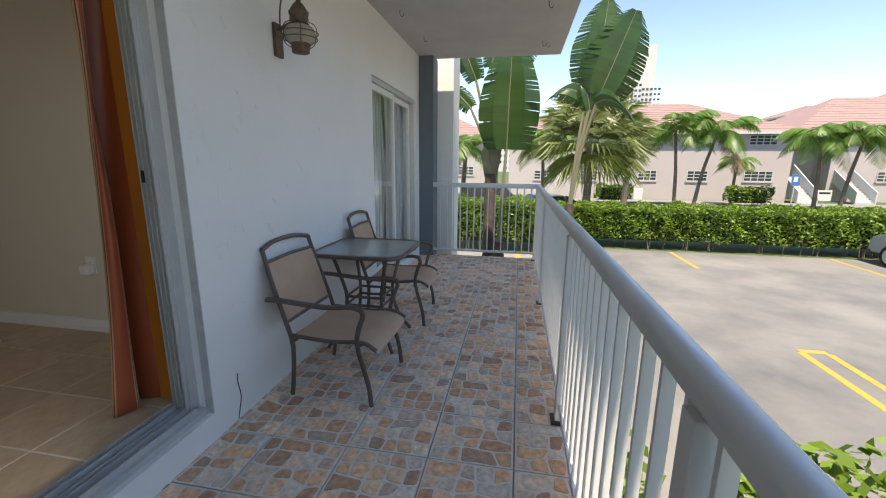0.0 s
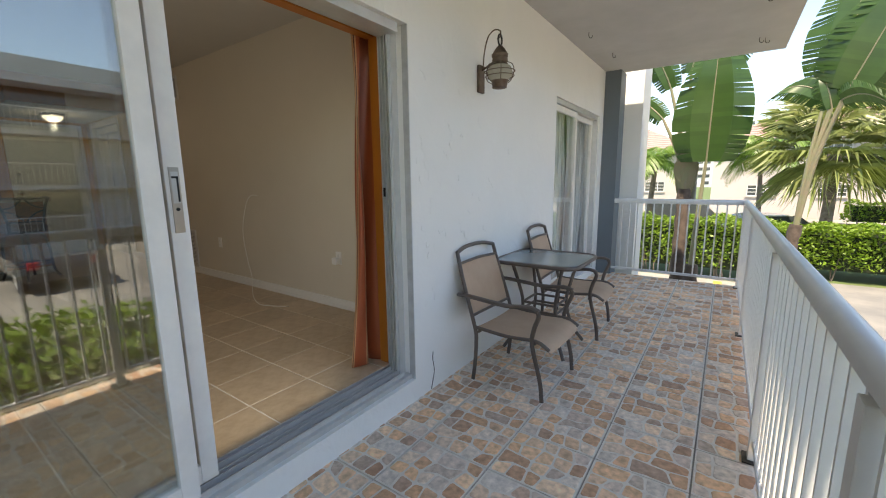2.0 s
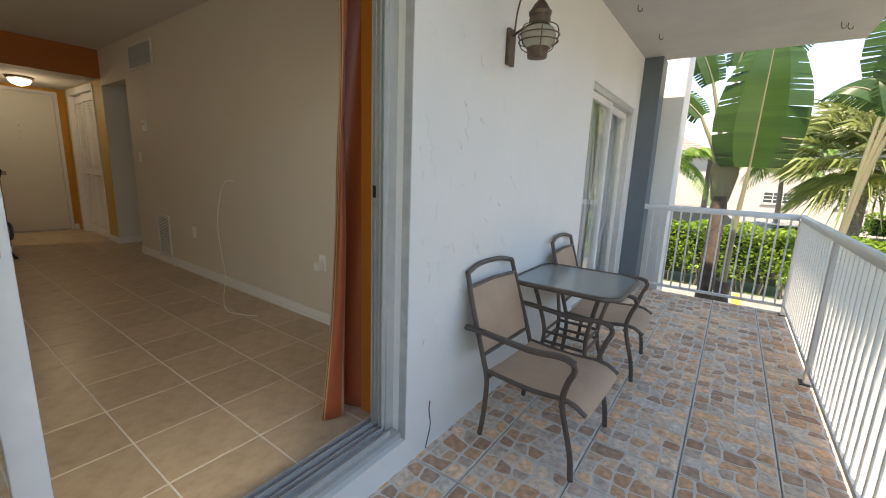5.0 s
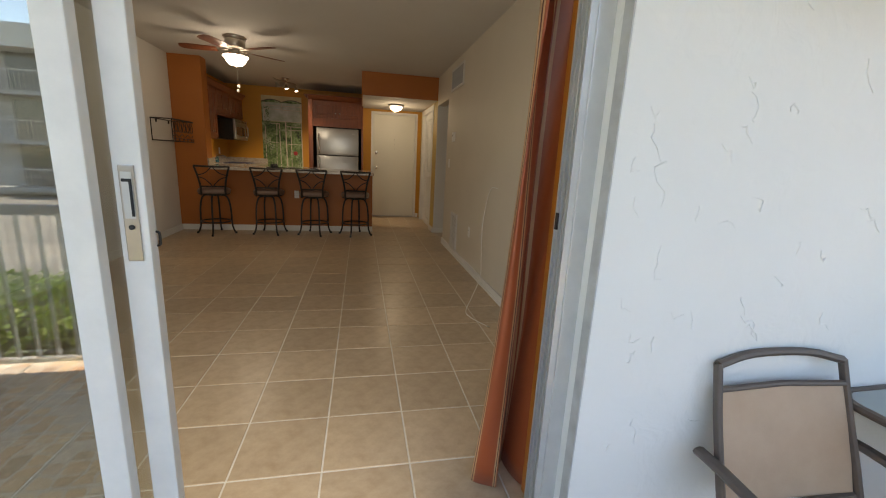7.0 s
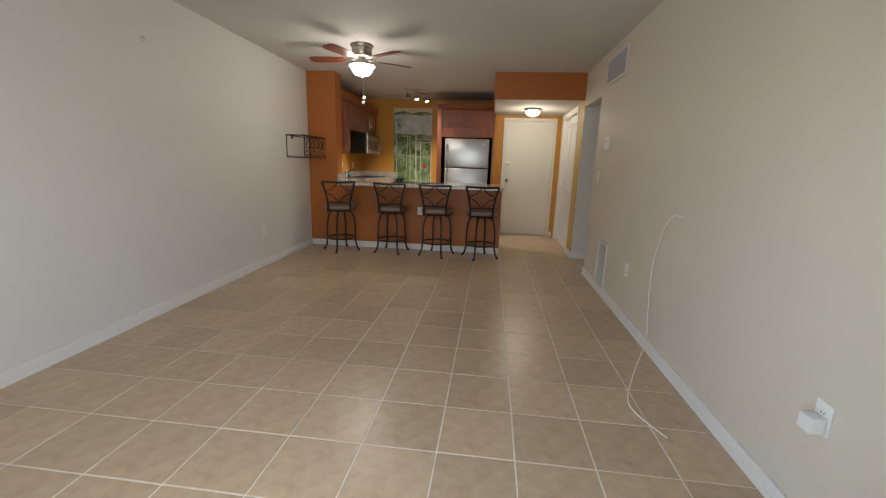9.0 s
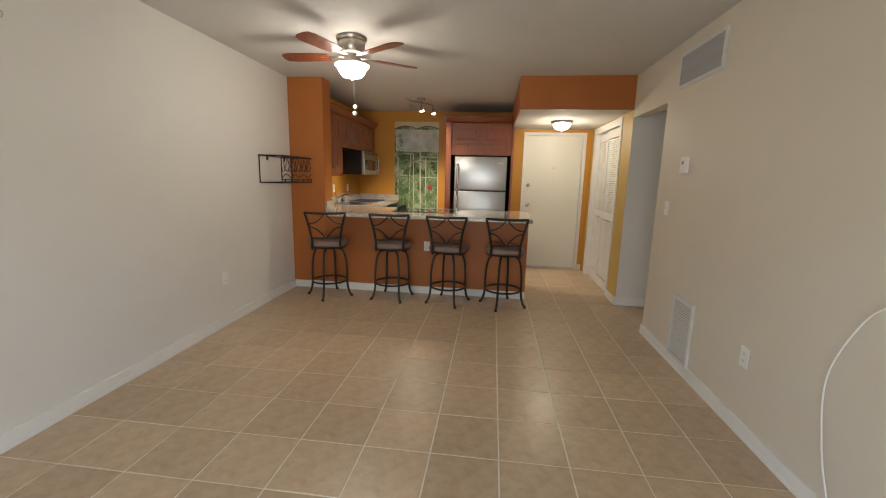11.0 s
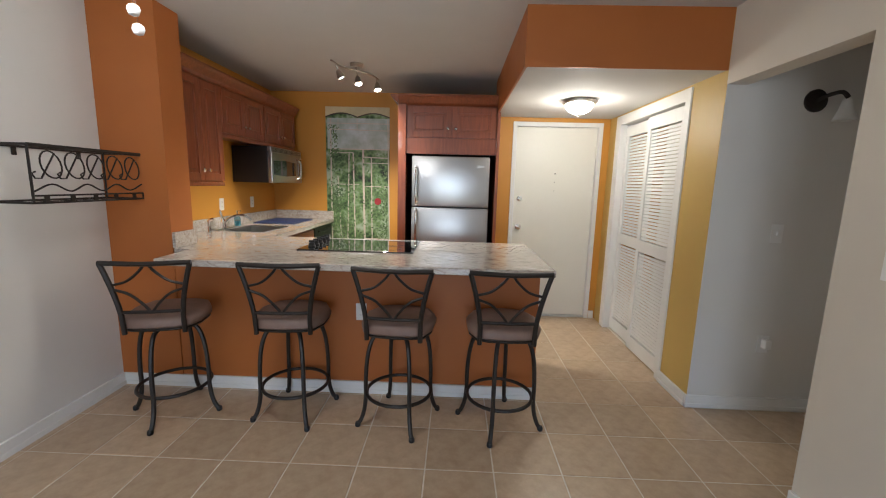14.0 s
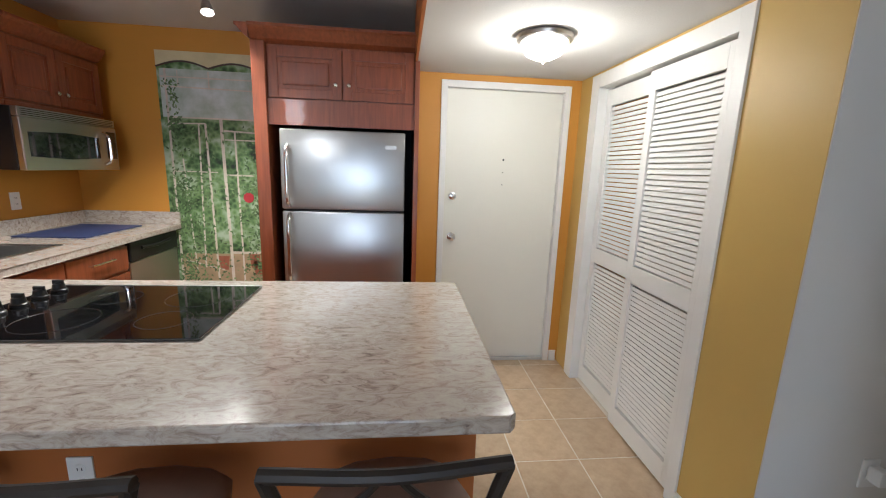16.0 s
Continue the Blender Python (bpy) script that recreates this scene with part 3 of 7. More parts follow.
part("bottle", lathe(bmesh.new(), [(0.026, 1.178), (0.03, 1.185), (0.03, 1.25), (0.022, 1.275), (0.010, 1.285)], 14, (-8.50, -1.335, 0)), M_SOAP, soap, soft=True)
part("soap", lathe(bmesh.new(), [(0.024, 1.182), (0.027, 1.186), (0.027, 1.225)], 14, (-8.50, -1.335, 0)), mat("blue_soap", (0.10, 0.30, 0.36), 0.2), soap, "pale blue soap")
part("pump", tube(bmesh.new(), [(-8.50, -1.335, 1.285), (-8.50, -1.335, 1.325), (-8.50, -1.30, 1.325)], 0.007, 8), M_CHROME, soap, soft=True)
tagged(link("drying_mat", boxed(-9.42, -8.85, -1.36, -0.92, 1.173, 1.181, 0.003), M_BLUE), "dark blue rubber drying mat on the worktop", "mat")

cook = thing("cooktop", "black glass electric cooktop set in the worktop", "cooktop")
part("glass", boxed(-7.78, -7.25, -0.26, 0.515, 1.173, 1.181, 0.002), M_GLOSS_BLACK, cook)
part("trim", boxed(-7.787, -7.78, -0.262, 0.517, 1.173, 1.183, 0.001), M_STEEL, cook)
for k in range(5):
    x = -7.70 + 0.082 * k
    kn = part("knob", lathe(bmesh.new(), [(0.026, 0), (0.026, 0.008), (0.021, 0.012), (0.018, 0.03), (0.010, 0.034)], 14, (x, -0.20, 1.181)), M_BLACK, cook, "black control knob", True)
    part("grip", boxed(x - 0.004, x + 0.004, -0.219, -0.181, 1.205, 1.226, 0.002), M_BLACK, kn)
M_RING = mat("grey_ring_print", (0.05, 0.05, 0.052), 0.15)
for x, y, r in ((-7.40, 0.02, 0.11), (-7.63, 0.05, 0.08), (-7.40, 0.34, 0.08), (-7.63, 0.34, 0.11)):
    part("heating_ring", tube(bmesh.new(), [(x + r * math.cos(a * 0.2618), y + r * math.sin(a * 0.2618), 1.1808) for a in range(24)], 0.0012, 4, True), M_RING, cook)

# ---- wall cabinets ----
def wall_unit(x0, x1, z0, z1, label):
    u = thing("wall_cabinet", label, "cabinet", group="kitchen wall cabinets")
    part("body", boxed(x0, x1, -1.452, -1.14, z0, z1), M_CAB, u)
    mid = (x0 + x1) / 2
    panel_door(u, x0 + 0.006, mid - 0.003, z0 + 0.012, z1 - 0.02, -1.14, 1, "door", (mid - 0.035, z0 + 0.09))
    panel_door(u, mid + 0.003, x1 - 0.006, z0 + 0.012, z1 - 0.02, -1.14, 1, "door", (mid + 0.035, z0 + 0.09))
    part("light_rail", boxed(x0, x1, -1.16, -1.125, z0 - 0.03, z0 - 0.001, 0.006), M_CAB, u)
    bm = bmesh.new()
    prism(bm, [(x0, -1.13, z1 - 0.012), (x0, -1.10, z1 + 0.01), (x0, -1.075, z1 + 0.05), (x0, -1.06, z1 + 0.065), (x0, -1.06, z1 + 0.08), (x0, -1.45, z1 + 0.08), (x0, -1.45, z1)], (x1 - x0, 0, 0))
    part("crown_moulding", bm, M_CAB, u)
    return u


wall_unit(-7.965, -7.425, 1.60, 2.37, "tall cherry-stained wall cabinet with raised panel doors")
wall_unit(-8.69, -7.968, 1.99, 2.37, "short cherry-stained wall cabinet with raised panel doors")
wall_unit(-9.46, -8.693, 1.99, 2.37, "short cherry-stained wall cabinet above the microwave")

mw = thing("microwave", "steel over-range microwave with a black window", "microwave")
part("body", boxed(-9.45, -8.67, -1.45, -1.09, 1.60, 1.957, 0.004), M_BLACK, mw)
part("front", boxed(-9.45, -8.67, -1.089, -1.05, 1.60, 1.90, 0.006), M_STEEL, mw)
part("vent_grille", boxed(-9.45, -8.67, -1.089, -1.055, 1.903, 1.957, 0.004), M_STEEL, mw)
for k in range(4):
    part("slot", boxed(-9.43, -8.69, -1.0545, -1.053, 1.911 + k * 0.011, 1.915 + k * 0.011), M_DARK, mw)
win = bmesh.new()
prism(win, [(-8.71, -1.0495, 1.68), (-9.0, -1.0495, 1.668), (-9.26, -1.0495, 1.68), (-9.26, -1.0495, 1.82), (-9.0, -1.0495, 1.833), (-8.71, -1.0495, 1.82)], (0, 0.004, 0))
part("window", win, M_GLOSS_BLACK, mw, "black glass door window")
part("control_panel", boxed(-9.43, -9.34, -1.0495, -1.045, 1.68, 1.87, 0.002), M_GLOSS_BLACK, mw, "black control panel")
part("handle", tube(bmesh.new(), smooth_path([(-9.30, -1.05, 1.64), (-9.30, -1.005, 1.67), (-9.30, -1.0, 1.75), (-9.30, -1.005, 1.83), (-9.30, -1.05, 1.86)]), 0.011, 8), M_CHROME, mw, "chrome bow handle", True)

# ---- refrigerator and its surround ----
sur = thing("fridge_cabinet", "cherry-stained cabinet built round the refrigerator", "cabinet")
part("side_panel", boxed(-9.59, -8.74, 0.195, 0.275, FZ, 2.40, 0.003), M_CAB, sur)
part("side_panel", boxed(-9.59, -8.74, 1.17, 1.20, FZ, 2.40, 0.003), M_CAB, sur)
part("body", boxed(-9.58, -8.78, 0.276, 1.169, 2.06, 2.40), M_CAB, sur)
part("fascia", boxed(-8.78, -8.755, 0.276, 1.169, 1.925, 2.075), M_CAB, sur)
# added near-black board: the shade behind the refrigerator put into colour
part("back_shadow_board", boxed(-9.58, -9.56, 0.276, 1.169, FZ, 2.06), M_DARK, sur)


def panel_door_x(parent, y0, y1, z0, z1, x, knob):
    bm = bmesh.new()
    w = 0.055
    for a, b_, c, d in ((y0, y0 + w, z0, z1), (y1 - w, y1, z0, z1), (y0 + w, y1 - w, z0, z0 + w), (y0 + w, y1 - w, z1 - w, z1)):
        box(bm, x, x + 0.02, a, b_, c, d, 0.003)
    box(bm, x, x + 0.009, y0 + w, y1 - w, z0 + w, z1 - w)
    box(bm, x, x + 0.018, y0 + w + 0.022, y1 - w - 0.022, z0 + w + 0.022, z1 - w - 0.022, 0.008)
    d = part("door", bm, M_CAB, parent)
    k = lathe(bmesh.new(), [(0.005, 0), (0.005, 0.012), (0.013, 0.018), (0.014, 0.024), (0.008, 0.03)], 12, (x + 0.02, knob[0], knob[1]), "x")
    part("knob", k, M_CHROME, d, "small chrome knob", True)


panel_door_x(sur, 0.285, 0.722, 2.085, 2.375, -8.78, (0.685, 2.17))
panel_door_x(sur, 0.728, 1.165, 2.085, 2.375, -8.78, (0.765, 2.17))
bm = prism(bmesh.new(), [(-8.78, 0.20, 2.39), (-8.74, 0.20, 2.41), (-8.70, 0.20, 2.455), (-8.685, 0.20, 2.465), (-8.685, 0.20, 2.48), (-9.58, 0.20, 2.48), (-9.58, 0.20, 2.40)], (0, 0.975, 0))
prism(bm, [(-8.70, 0.199, 2.40), (-8.70, 0.17, 2.42), (-8.70, 0.14, 2.455), (-8.70, 0.125, 2.465), (-8.70, 0.125, 2.48), (-8.70, 0.199, 2.48)], (-0.88, 0, 0))
part("crown_moulding", bm, M_CAB, sur)

fr = thing("refrigerator", "brushed steel top-freezer refrigerator in a wooden surround", "refrigerator")
part("body", boxed(-9.5, -8.83, 0.335, 1.115, FZ + 0.02, 1.905, 0.005), M_BLACK, fr)
d1 = part("freezer_door", boxed(-8.828, -8.75, 0.335, 1.115, 1.405, 1.905, 0.012), M_STEEL, fr, soft=True)
d2 = part("fridge_door", boxed(-8.828, -8.75, 0.335, 1.115, FZ + 0.1, 1.393, 0.012), M_STEEL, fr, soft=True)
part("kick_grille", boxed(-8.828, -8.78, 0.335, 1.115, FZ + 0.01, FZ + 0.09), M_BLACK, fr)
for d, z0, z1 in ((d1, 1.425, 1.80), (d2, 0.93, 1.375)):
    part("handle", tube(bmesh.new(), smooth_path([(-8.75, 0.385, z0), (-8.705, 0.385, z0 + 0.04), (-8.70, 0.385, (z0 + z1) / 2), (-8.705, 0.385, z1 - 0.04), (-8.75, 0.385, z1)]), 0.013, 10), M_CHROME, d, "curved steel handle", True)
part("badge", boxed(-8.75, -8.747, 0.99, 1.06, 1.80, 1.825, 0.001), M_ALU, d1, "small silver badge")

# ---- printed garden mural on the back wall ----
M_MURAL = mat("mural_print", (0.10, 0.17, 0.06), 0.5, vary=1.0, scale=4, tint=(0.45, 0.50, 0.42))
n, l, b = nodes_of(M_MURAL)
mno = n.new("ShaderNodeTexVoronoi")
mno.inputs["Scale"].default_value = 26
mn2 = n.new("ShaderNodeTexNoise")
mn2.inputs["Scale"].default_value, mn2.inputs["Detail"].default_value = 5, 8
mco = n.new("ShaderNodeTexCoord").outputs["Object"]
l.new(mco, mno.inputs["Vector"])
l.new(mco, mn2.inputs["Vector"])
mad = n.new("ShaderNodeMath")
mad.operation = "MULTIPLY_ADD"
mad.inputs[1].default_value = 0.22
l.new(mno.outputs["Distance"], mad.inputs[0])
l.new(mn2.outputs["Fac"], mad.inputs[2])
mcr = n.new("ShaderNodeValToRGB")
for k, (pos, col) in enumerate(((0.40, (0.01, 0.022, 0.01)), (0.51, (0.05, 0.11, 0.035)), (0.62, (0.17, 0.28, 0.105)), (0.80, (0.42, 0.51, 0.38)))):
    e = mcr.color_ramp.elements[k] if k < 2 else mcr.color_ramp.elements.new(pos)
    e.position, e.color = pos, (*col, 1)
l.new(mad.outputs[0], mcr.inputs["Fac"])
l.new(mcr.outputs[0], b.inputs["Base Color"])
M_PR_BAR = mat("mural_bars", (0.70, 0.63, 0.55), 0.5, vary=0.6, scale=14, tint=(0.40, 0.34, 0.29))
M_PR_CREAM = mat("mural_cream", (0.68, 0.60, 0.36), 0.5, vary=0.4, scale=6)
M_PR_SKY = mat("mural_pale", (0.64, 0.69, 0.70), 0.5, vary=0.9, scale=7, tint=(0.33, 0.42, 0.33))
M_PR_RED = mat("mural_red", (0.42, 0.03, 0.04), 0.5, vary=0.5, scale=30)
M_PR_POT = mat("mural_terracotta", (0.34, 0.11, 0.06), 0.5, vary=0.6, scale=20)
M_PR_SAND = mat("mural_sand", (0.46, 0.33, 0.20), 0.5, vary=0.8, scale=12)
M_PR_LEAF = mat("mural_leaf", (0.05, 0.105, 0.035), 0.5, vary=0.9, scale=6, tint=(0.20, 0.29, 0.12), island=0.6)
mural = thing("wall_mural", "printed garden window mural with scalloped cream top", "mural")
MX, MY0, MY1, MZ0, MZ1 = -9.597, -0.80, -0.03, 0.40, 2.51
part("print", boxed(BX + 0.0005, MX, MY0, MY1, MZ0, MZ1), M_MURAL, mural)
part("pale_sky", boxed(MX, MX + 0.0015, MY0 + 0.02, MY1, 2.02, 2.38), M_PR_SKY, mural)
part("sand_path", boxed(MX, MX + 0.0015, MY0 + 0.05, MY1 - 0.02, MZ0 + 0.02, 0.92), M_PR_SAND, mural)
bm = bmesh.new()
sc = [(MX, MY0, MZ1), (MX, MY1, MZ1), (MX, MY1, 2.40)]
for k in range(1, 24):
    y = MY1 + (MY0 - MY1) * k / 24
    sc.append((MX, y, 2.40 + 0.045 * abs(math.sin(math.pi * k / 12))))
sc.append((MX, MY0, 2.40))
prism(bm, sc, (0.003, 0, 0))
part("scalloped_top", bm, M_PR_CREAM, mural, "cream scalloped top")
part("printed_arch", tube(bmesh.new(), [(MX + 0.002, p_[1], p_[2] - 0.008) for p_ in sc[2:]], 0.007, 5), mat("mural_brown", (0.09, 0.055, 0.045), 0.5), mural)
for y0, z0, y1, z1, w in ((-0.74, 0.5, -0.74, 2.38, 0.012), (-0.02, 0.5, -0.05, 2.38, 0.01), (-0.78, 2.32, -0.03, 2.32, 0.008), (-0.78, 2.25, -0.03, 2.24, 0.008), (-0.72, 2.02, -0.03, 2.02, 0.009), (-0.42, 2.25, -0.42, 2.37, 0.007),
                      (-0.33, 0.55, -0.35, 2.02, 0.018), (-0.24, 0.6, -0.25, 1.93, 0.010), (-0.33, 1.93, -0.04, 1.92, 0.010), (-0.33, 1.58, -0.04, 1.58, 0.010), (-0.33, 1.86, -0.04, 1.86, 0.007), (-0.45, 0.7, -0.47, 1.98, 0.012), (-0.55, 0.8, -0.52, 1.98, 0.009),
                      (-0.33, 0.93, -0.04, 0.93, 0.016), (-0.75, 1.97, -0.47, 1.98, 0.008), (-0.62, 0.75, -0.66, 1.7, 0.007), (-0.74, 1.60, -0.40, 1.60, 0.006), (-0.70, 0.86, -0.40, 0.78, 0.008), (-0.65, 2.25, -0.65, 2.37, 0.006)):
    d = Vector((0, y1 - y0, z1 - z0))
    s = Vector((0, -d.z, d.y)).normalized() * w * 0.65
    a, c = Vector((MX, y0, z0)), Vector((MX, y1, z1))
    part("printed_bar", prism(bmesh.new(), [a - s, c - s, c + s, a + s], (0.003, 0, 0)), M_PR_BAR, mural)
part("red_flower", lathe(bmesh.new(), [(0.045, 0.0), (0.04, 0.0065)], 9, (MX, -0.17, 1.40), "x"), M_PR_RED, mural)
for y, z in ((-0.40, 0.84), (-0.15, 0.86), (-0.12, 0.80)):
    part("printed_pot", prism(bmesh.new(), [(MX, y - 0.03, z - 0.06), (MX, y + 0.03, z - 0.06), (MX, y + 0.045, z + 0.06), (MX, y - 0.045, z + 0.06)], (0.0025, 0, 0)), M_PR_POT, mural)
rng = random.Random(5)
bm = bmesh.new()
for _ in range(1900):
    g = rng.random()
    y = rng.choice((rng.gauss(-0.68, 0.05), rng.gauss(-0.60, 0.1), rng.gauss(-0.10, 0.06), rng.uniform(MY0 + 0.03, MY1 - 0.03)))
    y = min(MY1 - 0.03, max(MY0 + 0.03, y))
    z = rng.uniform(0.6, 1.55) if g < 0.75 else rng.uniform(1.3, 1.97)
    if g > 0.95:
        y, z = rng.gauss(-0.70, 0.03), rng.uniform(1.9, 2.3)
    a, r = rng.uniform(0, 6.28), rng.uniform(0.008, 0.021)
    u, v = Vector((0, math.cos(a), math.sin(a))) * r, Vector((0, -math.sin(a), math.cos(a))) * r * 0.45
    c = Vector((MX + 0.0035 + 0.002 * rng.random(), y, z))
    vs = [bm.verts.new(c + q) for q in (-u, -v, u, v)]
    bm.faces.new(vs)
tagged(part("printed_leaves", bm, M_PR_LEAF, mural), kind="stuff")

# ---- bar stools ----
def stool(x, y, turn, base_turn):
    """A swivel stool facing the bar at -x; the four legs keep their own turn under the seat."""
    s = thing("bar_stool", "dark iron swivel bar stool with a taupe padded seat", "bar stool", (x, y, FZ), turn, "stools along the breakfast bar")
    bm = bmesh.new()
    w = 0.205
    pts = [(-0.20, -0.10), (-0.17, -0.16), (-0.06, -w), (0.08, -w * 0.98), (0.165, -w * 0.82), (0.19, -0.11), (0.20, 0.0), (0.19, 0.11), (0.165, w * 0.82), (0.08, w * 0.98), (-0.06, w), (-0.17, 0.16), (-0.20, 0.10), (-0.212, 0.0)]
    rows = [[bm.verts.new((px * k, py * k, z)) for px, py in pts] for k, z in ((0.94, 0.593), (1.02, 0.606), (1.03, 0.632), (0.98, 0.652), (0.86, 0.664), (0.55, 0.670))]
    n_ = len(pts)
    for r0, r1 in zip(rows, rows[1:]):
        for k in range(n_):
            bm.faces.new((r0[k], r0[(k + 1) % n_], r1[(k + 1) % n_], r1[k]))
    bm.faces.new(rows[-1])
    bm.faces.new(rows[0][::-1])
    part("seat", bm, M_SEAT, s, "taupe padded vinyl seat", True)
    part("seat_frame", tube(bmesh.new(), [(px * 0.95, py * 0.95, 0.588) for px, py in pts], 0.008, 6, True), M_IRON, s, soft=True)
    part("swivel", lathe(bmesh.new(), [(0.09, 0.555), (0.10, 0.565), (0.10, 0.585), (0.14, 0.592)], 16), M_IRON, s)
    for k in range(4):
        a = radians(base_turn - turn + 90 * k)
        c, q = math.cos(a), math.sin(a)
        prof = [(0.05, 0.562), (0.12, 0.560), (0.158, 0.535), (0.183, 0.47), (0.197, 0.38), (0.203, 0.27), (0.203, 0.18), (0.212, 0.10), (0.232, 0.04), (0.252, 0.013)]
        leg = part("leg", tube(bmesh.new(), smooth_path([(r * c, r * q, z) for r, z in prof], 4), 0.0125, 8), M_IRON, s, soft=True)
        part("foot_cap", lathe(bmesh.new(), [(0.014, 0.0), (0.017, 0.006), (0.016, 0.022), (0.012, 0.028)], 10, (0.252 * c, 0.252 * q, 0)), M_BLACK, leg, "black rubber foot cap", True)
    part("foot_ring", tube(bmesh.new(), [(0.193 * math.cos(k * 0.19635), 0.193 * math.sin(k * 0.19635), 0.185) for k in range(32)], 0.0105, 8, True), M_IRON, s, soft=True)
    lean = lambda z: 0.188 + (z - 0.58) * 0.10
    half = lambda z: 0.148 + max(0.0, z - 0.66) ** 1.5 * 0.36
    for sg in (-1, 1):
        part("upright", tube(bmesh.new(), [(lean(z), sg * half(z), z) for z in (0.572, 0.62, 0.68, 0.74, 0.80, 0.86, 0.92, 0.972)], 0.0135, 8), M_IRON, s, soft=True)
        part("curved_rod", tube(bmesh.new(), smooth_path([(lean(0.965), sg * 0.008, 0.968), (lean(0.925), sg * 0.04, 0.925), (lean(0.875), sg * 0.10, 0.875), (lean(0.852), sg * half(0.85), 0.852)]), 0.0075, 6), M_IRON, s, soft=True)
        part("curved_rod", tube(bmesh.new(), smooth_path([(lean(0.832), sg * half(0.83), 0.832), (lean(0.805), sg * 0.10, 0.803), (lean(0.755), sg * 0.045, 0.752), (lean(0.705), sg * 0.01, 0.706)]), 0.0075, 6), M_IRON, s, soft=True)
    part("top_bar", tube(bmesh.new(), smooth_path([(lean(0.975), -0.217, 0.976), (lean(0.97) + 0.012, 0, 0.970), (lean(0.975), 0.217, 0.976)]), 0.0135, 8), M_IRON, s, soft=True)
    part("low_bar", tube(bmesh.new(), [(lean(0.70), -0.15, 0.70), (lean(0.70) + 0.006, 0, 0.698), (lean(0.70), 0.15, 0.70)], 0.0095, 8), M_IRON, s, soft=True)
    return s


for x, y, turn, base_turn in ((-6.91, -0.90, 14, 4), (-6.965, -0.175, 5, 34), (-6.925, 0.475, -3, 24), (-6.925, 1.08, 1, -16)):
    stool(x, y, turn, base_turn)

# ---- ceiling fan ----
FANZ = Matrix.Diagonal((1, 1, 0.8, 1))
fan = thing("ceiling_fan", "flush ceiling fan with cherry blades and a lit glass bowl", "ceiling fan", FAN)
part("canopy", lathe(bmesh.new(), [(0.115, 0.0), (0.125, -0.012), (0.12, -0.03), (0.10, -0.04)], 28), M_NICKEL, fan, soft=True)
part("motor_housing", lathe(bmesh.new(), [(0.10, -0.04), (0.105, -0.06), (0.105, -0.125), (0.09, -0.15), (0.06, -0.16)], 28), M_NICKEL, fan, soft=True)
part("light_kit", lathe(bmesh.new(), [(0.05, -0.16), (0.05, -0.24), (0.085, -0.255), (0.085, -0.262)], 24), M_NICKEL, fan, soft=True)
part("glass_bowl", lathe(bmesh.new(), [(0.085, -0.26), (0.135, -0.262), (0.138, -0.272), (0.115, -0.30), (0.10, -0.34), (0.075, -0.375), (0.03, -0.39)], 28), M_BOWL, fan, "lit white glass bowl", True)
part("finial", lathe(bmesh.new(), [(0.02, -0.388), (0.022, -0.395), (0.012, -0.402), (0.008, -0.415)], 12), M_NICKEL, fan, soft=True)
for k in range(5):
    a = 199 + 72 * k
    bm = bmesh.new()
    prism(bm, [(0.19, -0.055, 0), (0.30, -0.066, 0), (0.50, -0.072, 0), (0.56, -0.06, 0), (0.58, -0.03, 0), (0.58, 0.03, 0), (0.56, 0.06, 0), (0.50, 0.072, 0), (0.30, 0.066, 0), (0.19, 0.055, 0)], (0, 0, 0.007))
    bmesh.ops.transform(bm, matrix=pose(0, 0, -0.19, 0, 0, a) @ pose(0, 0, 0, 12, 0, 0), verts=bm.verts)
    bl = part("blade", bm, M_BLADE, fan)
    ir = boxed(0.07, 0.26, -0.016, 0.016, -0.012, -0.003, 0.003)
    bmesh.ops.transform(ir, matrix=pose(0, 0, -0.178, 0, 0, a) @ pose(0, 0, 0, 8, 0, 0), verts=ir.verts)
    part("blade_iron", ir, M_NICKEL, bl)
for cx, cy, cz in ((-0.06, 0.0, -0.635), (-0.10, -0.02, -0.69)):
    part("pull_chain", tube(bmesh.new(), [(cx * 0.8, cy, -0.25), (cx, cy, cz)], 0.0008, 5), M_IRON, fan)
    part("pull_knob", lathe(bmesh.new(), [(0.004, cz), (0.016, cz - 0.008), (0.019, cz - 0.022), (0.014, cz - 0.04), (0.004, cz - 0.046)], 12, (cx, cy, 0)), M_PLATE, fan, "white pull chain knob", True)

fan.matrix_basis = fan.matrix_basis @ FANZ

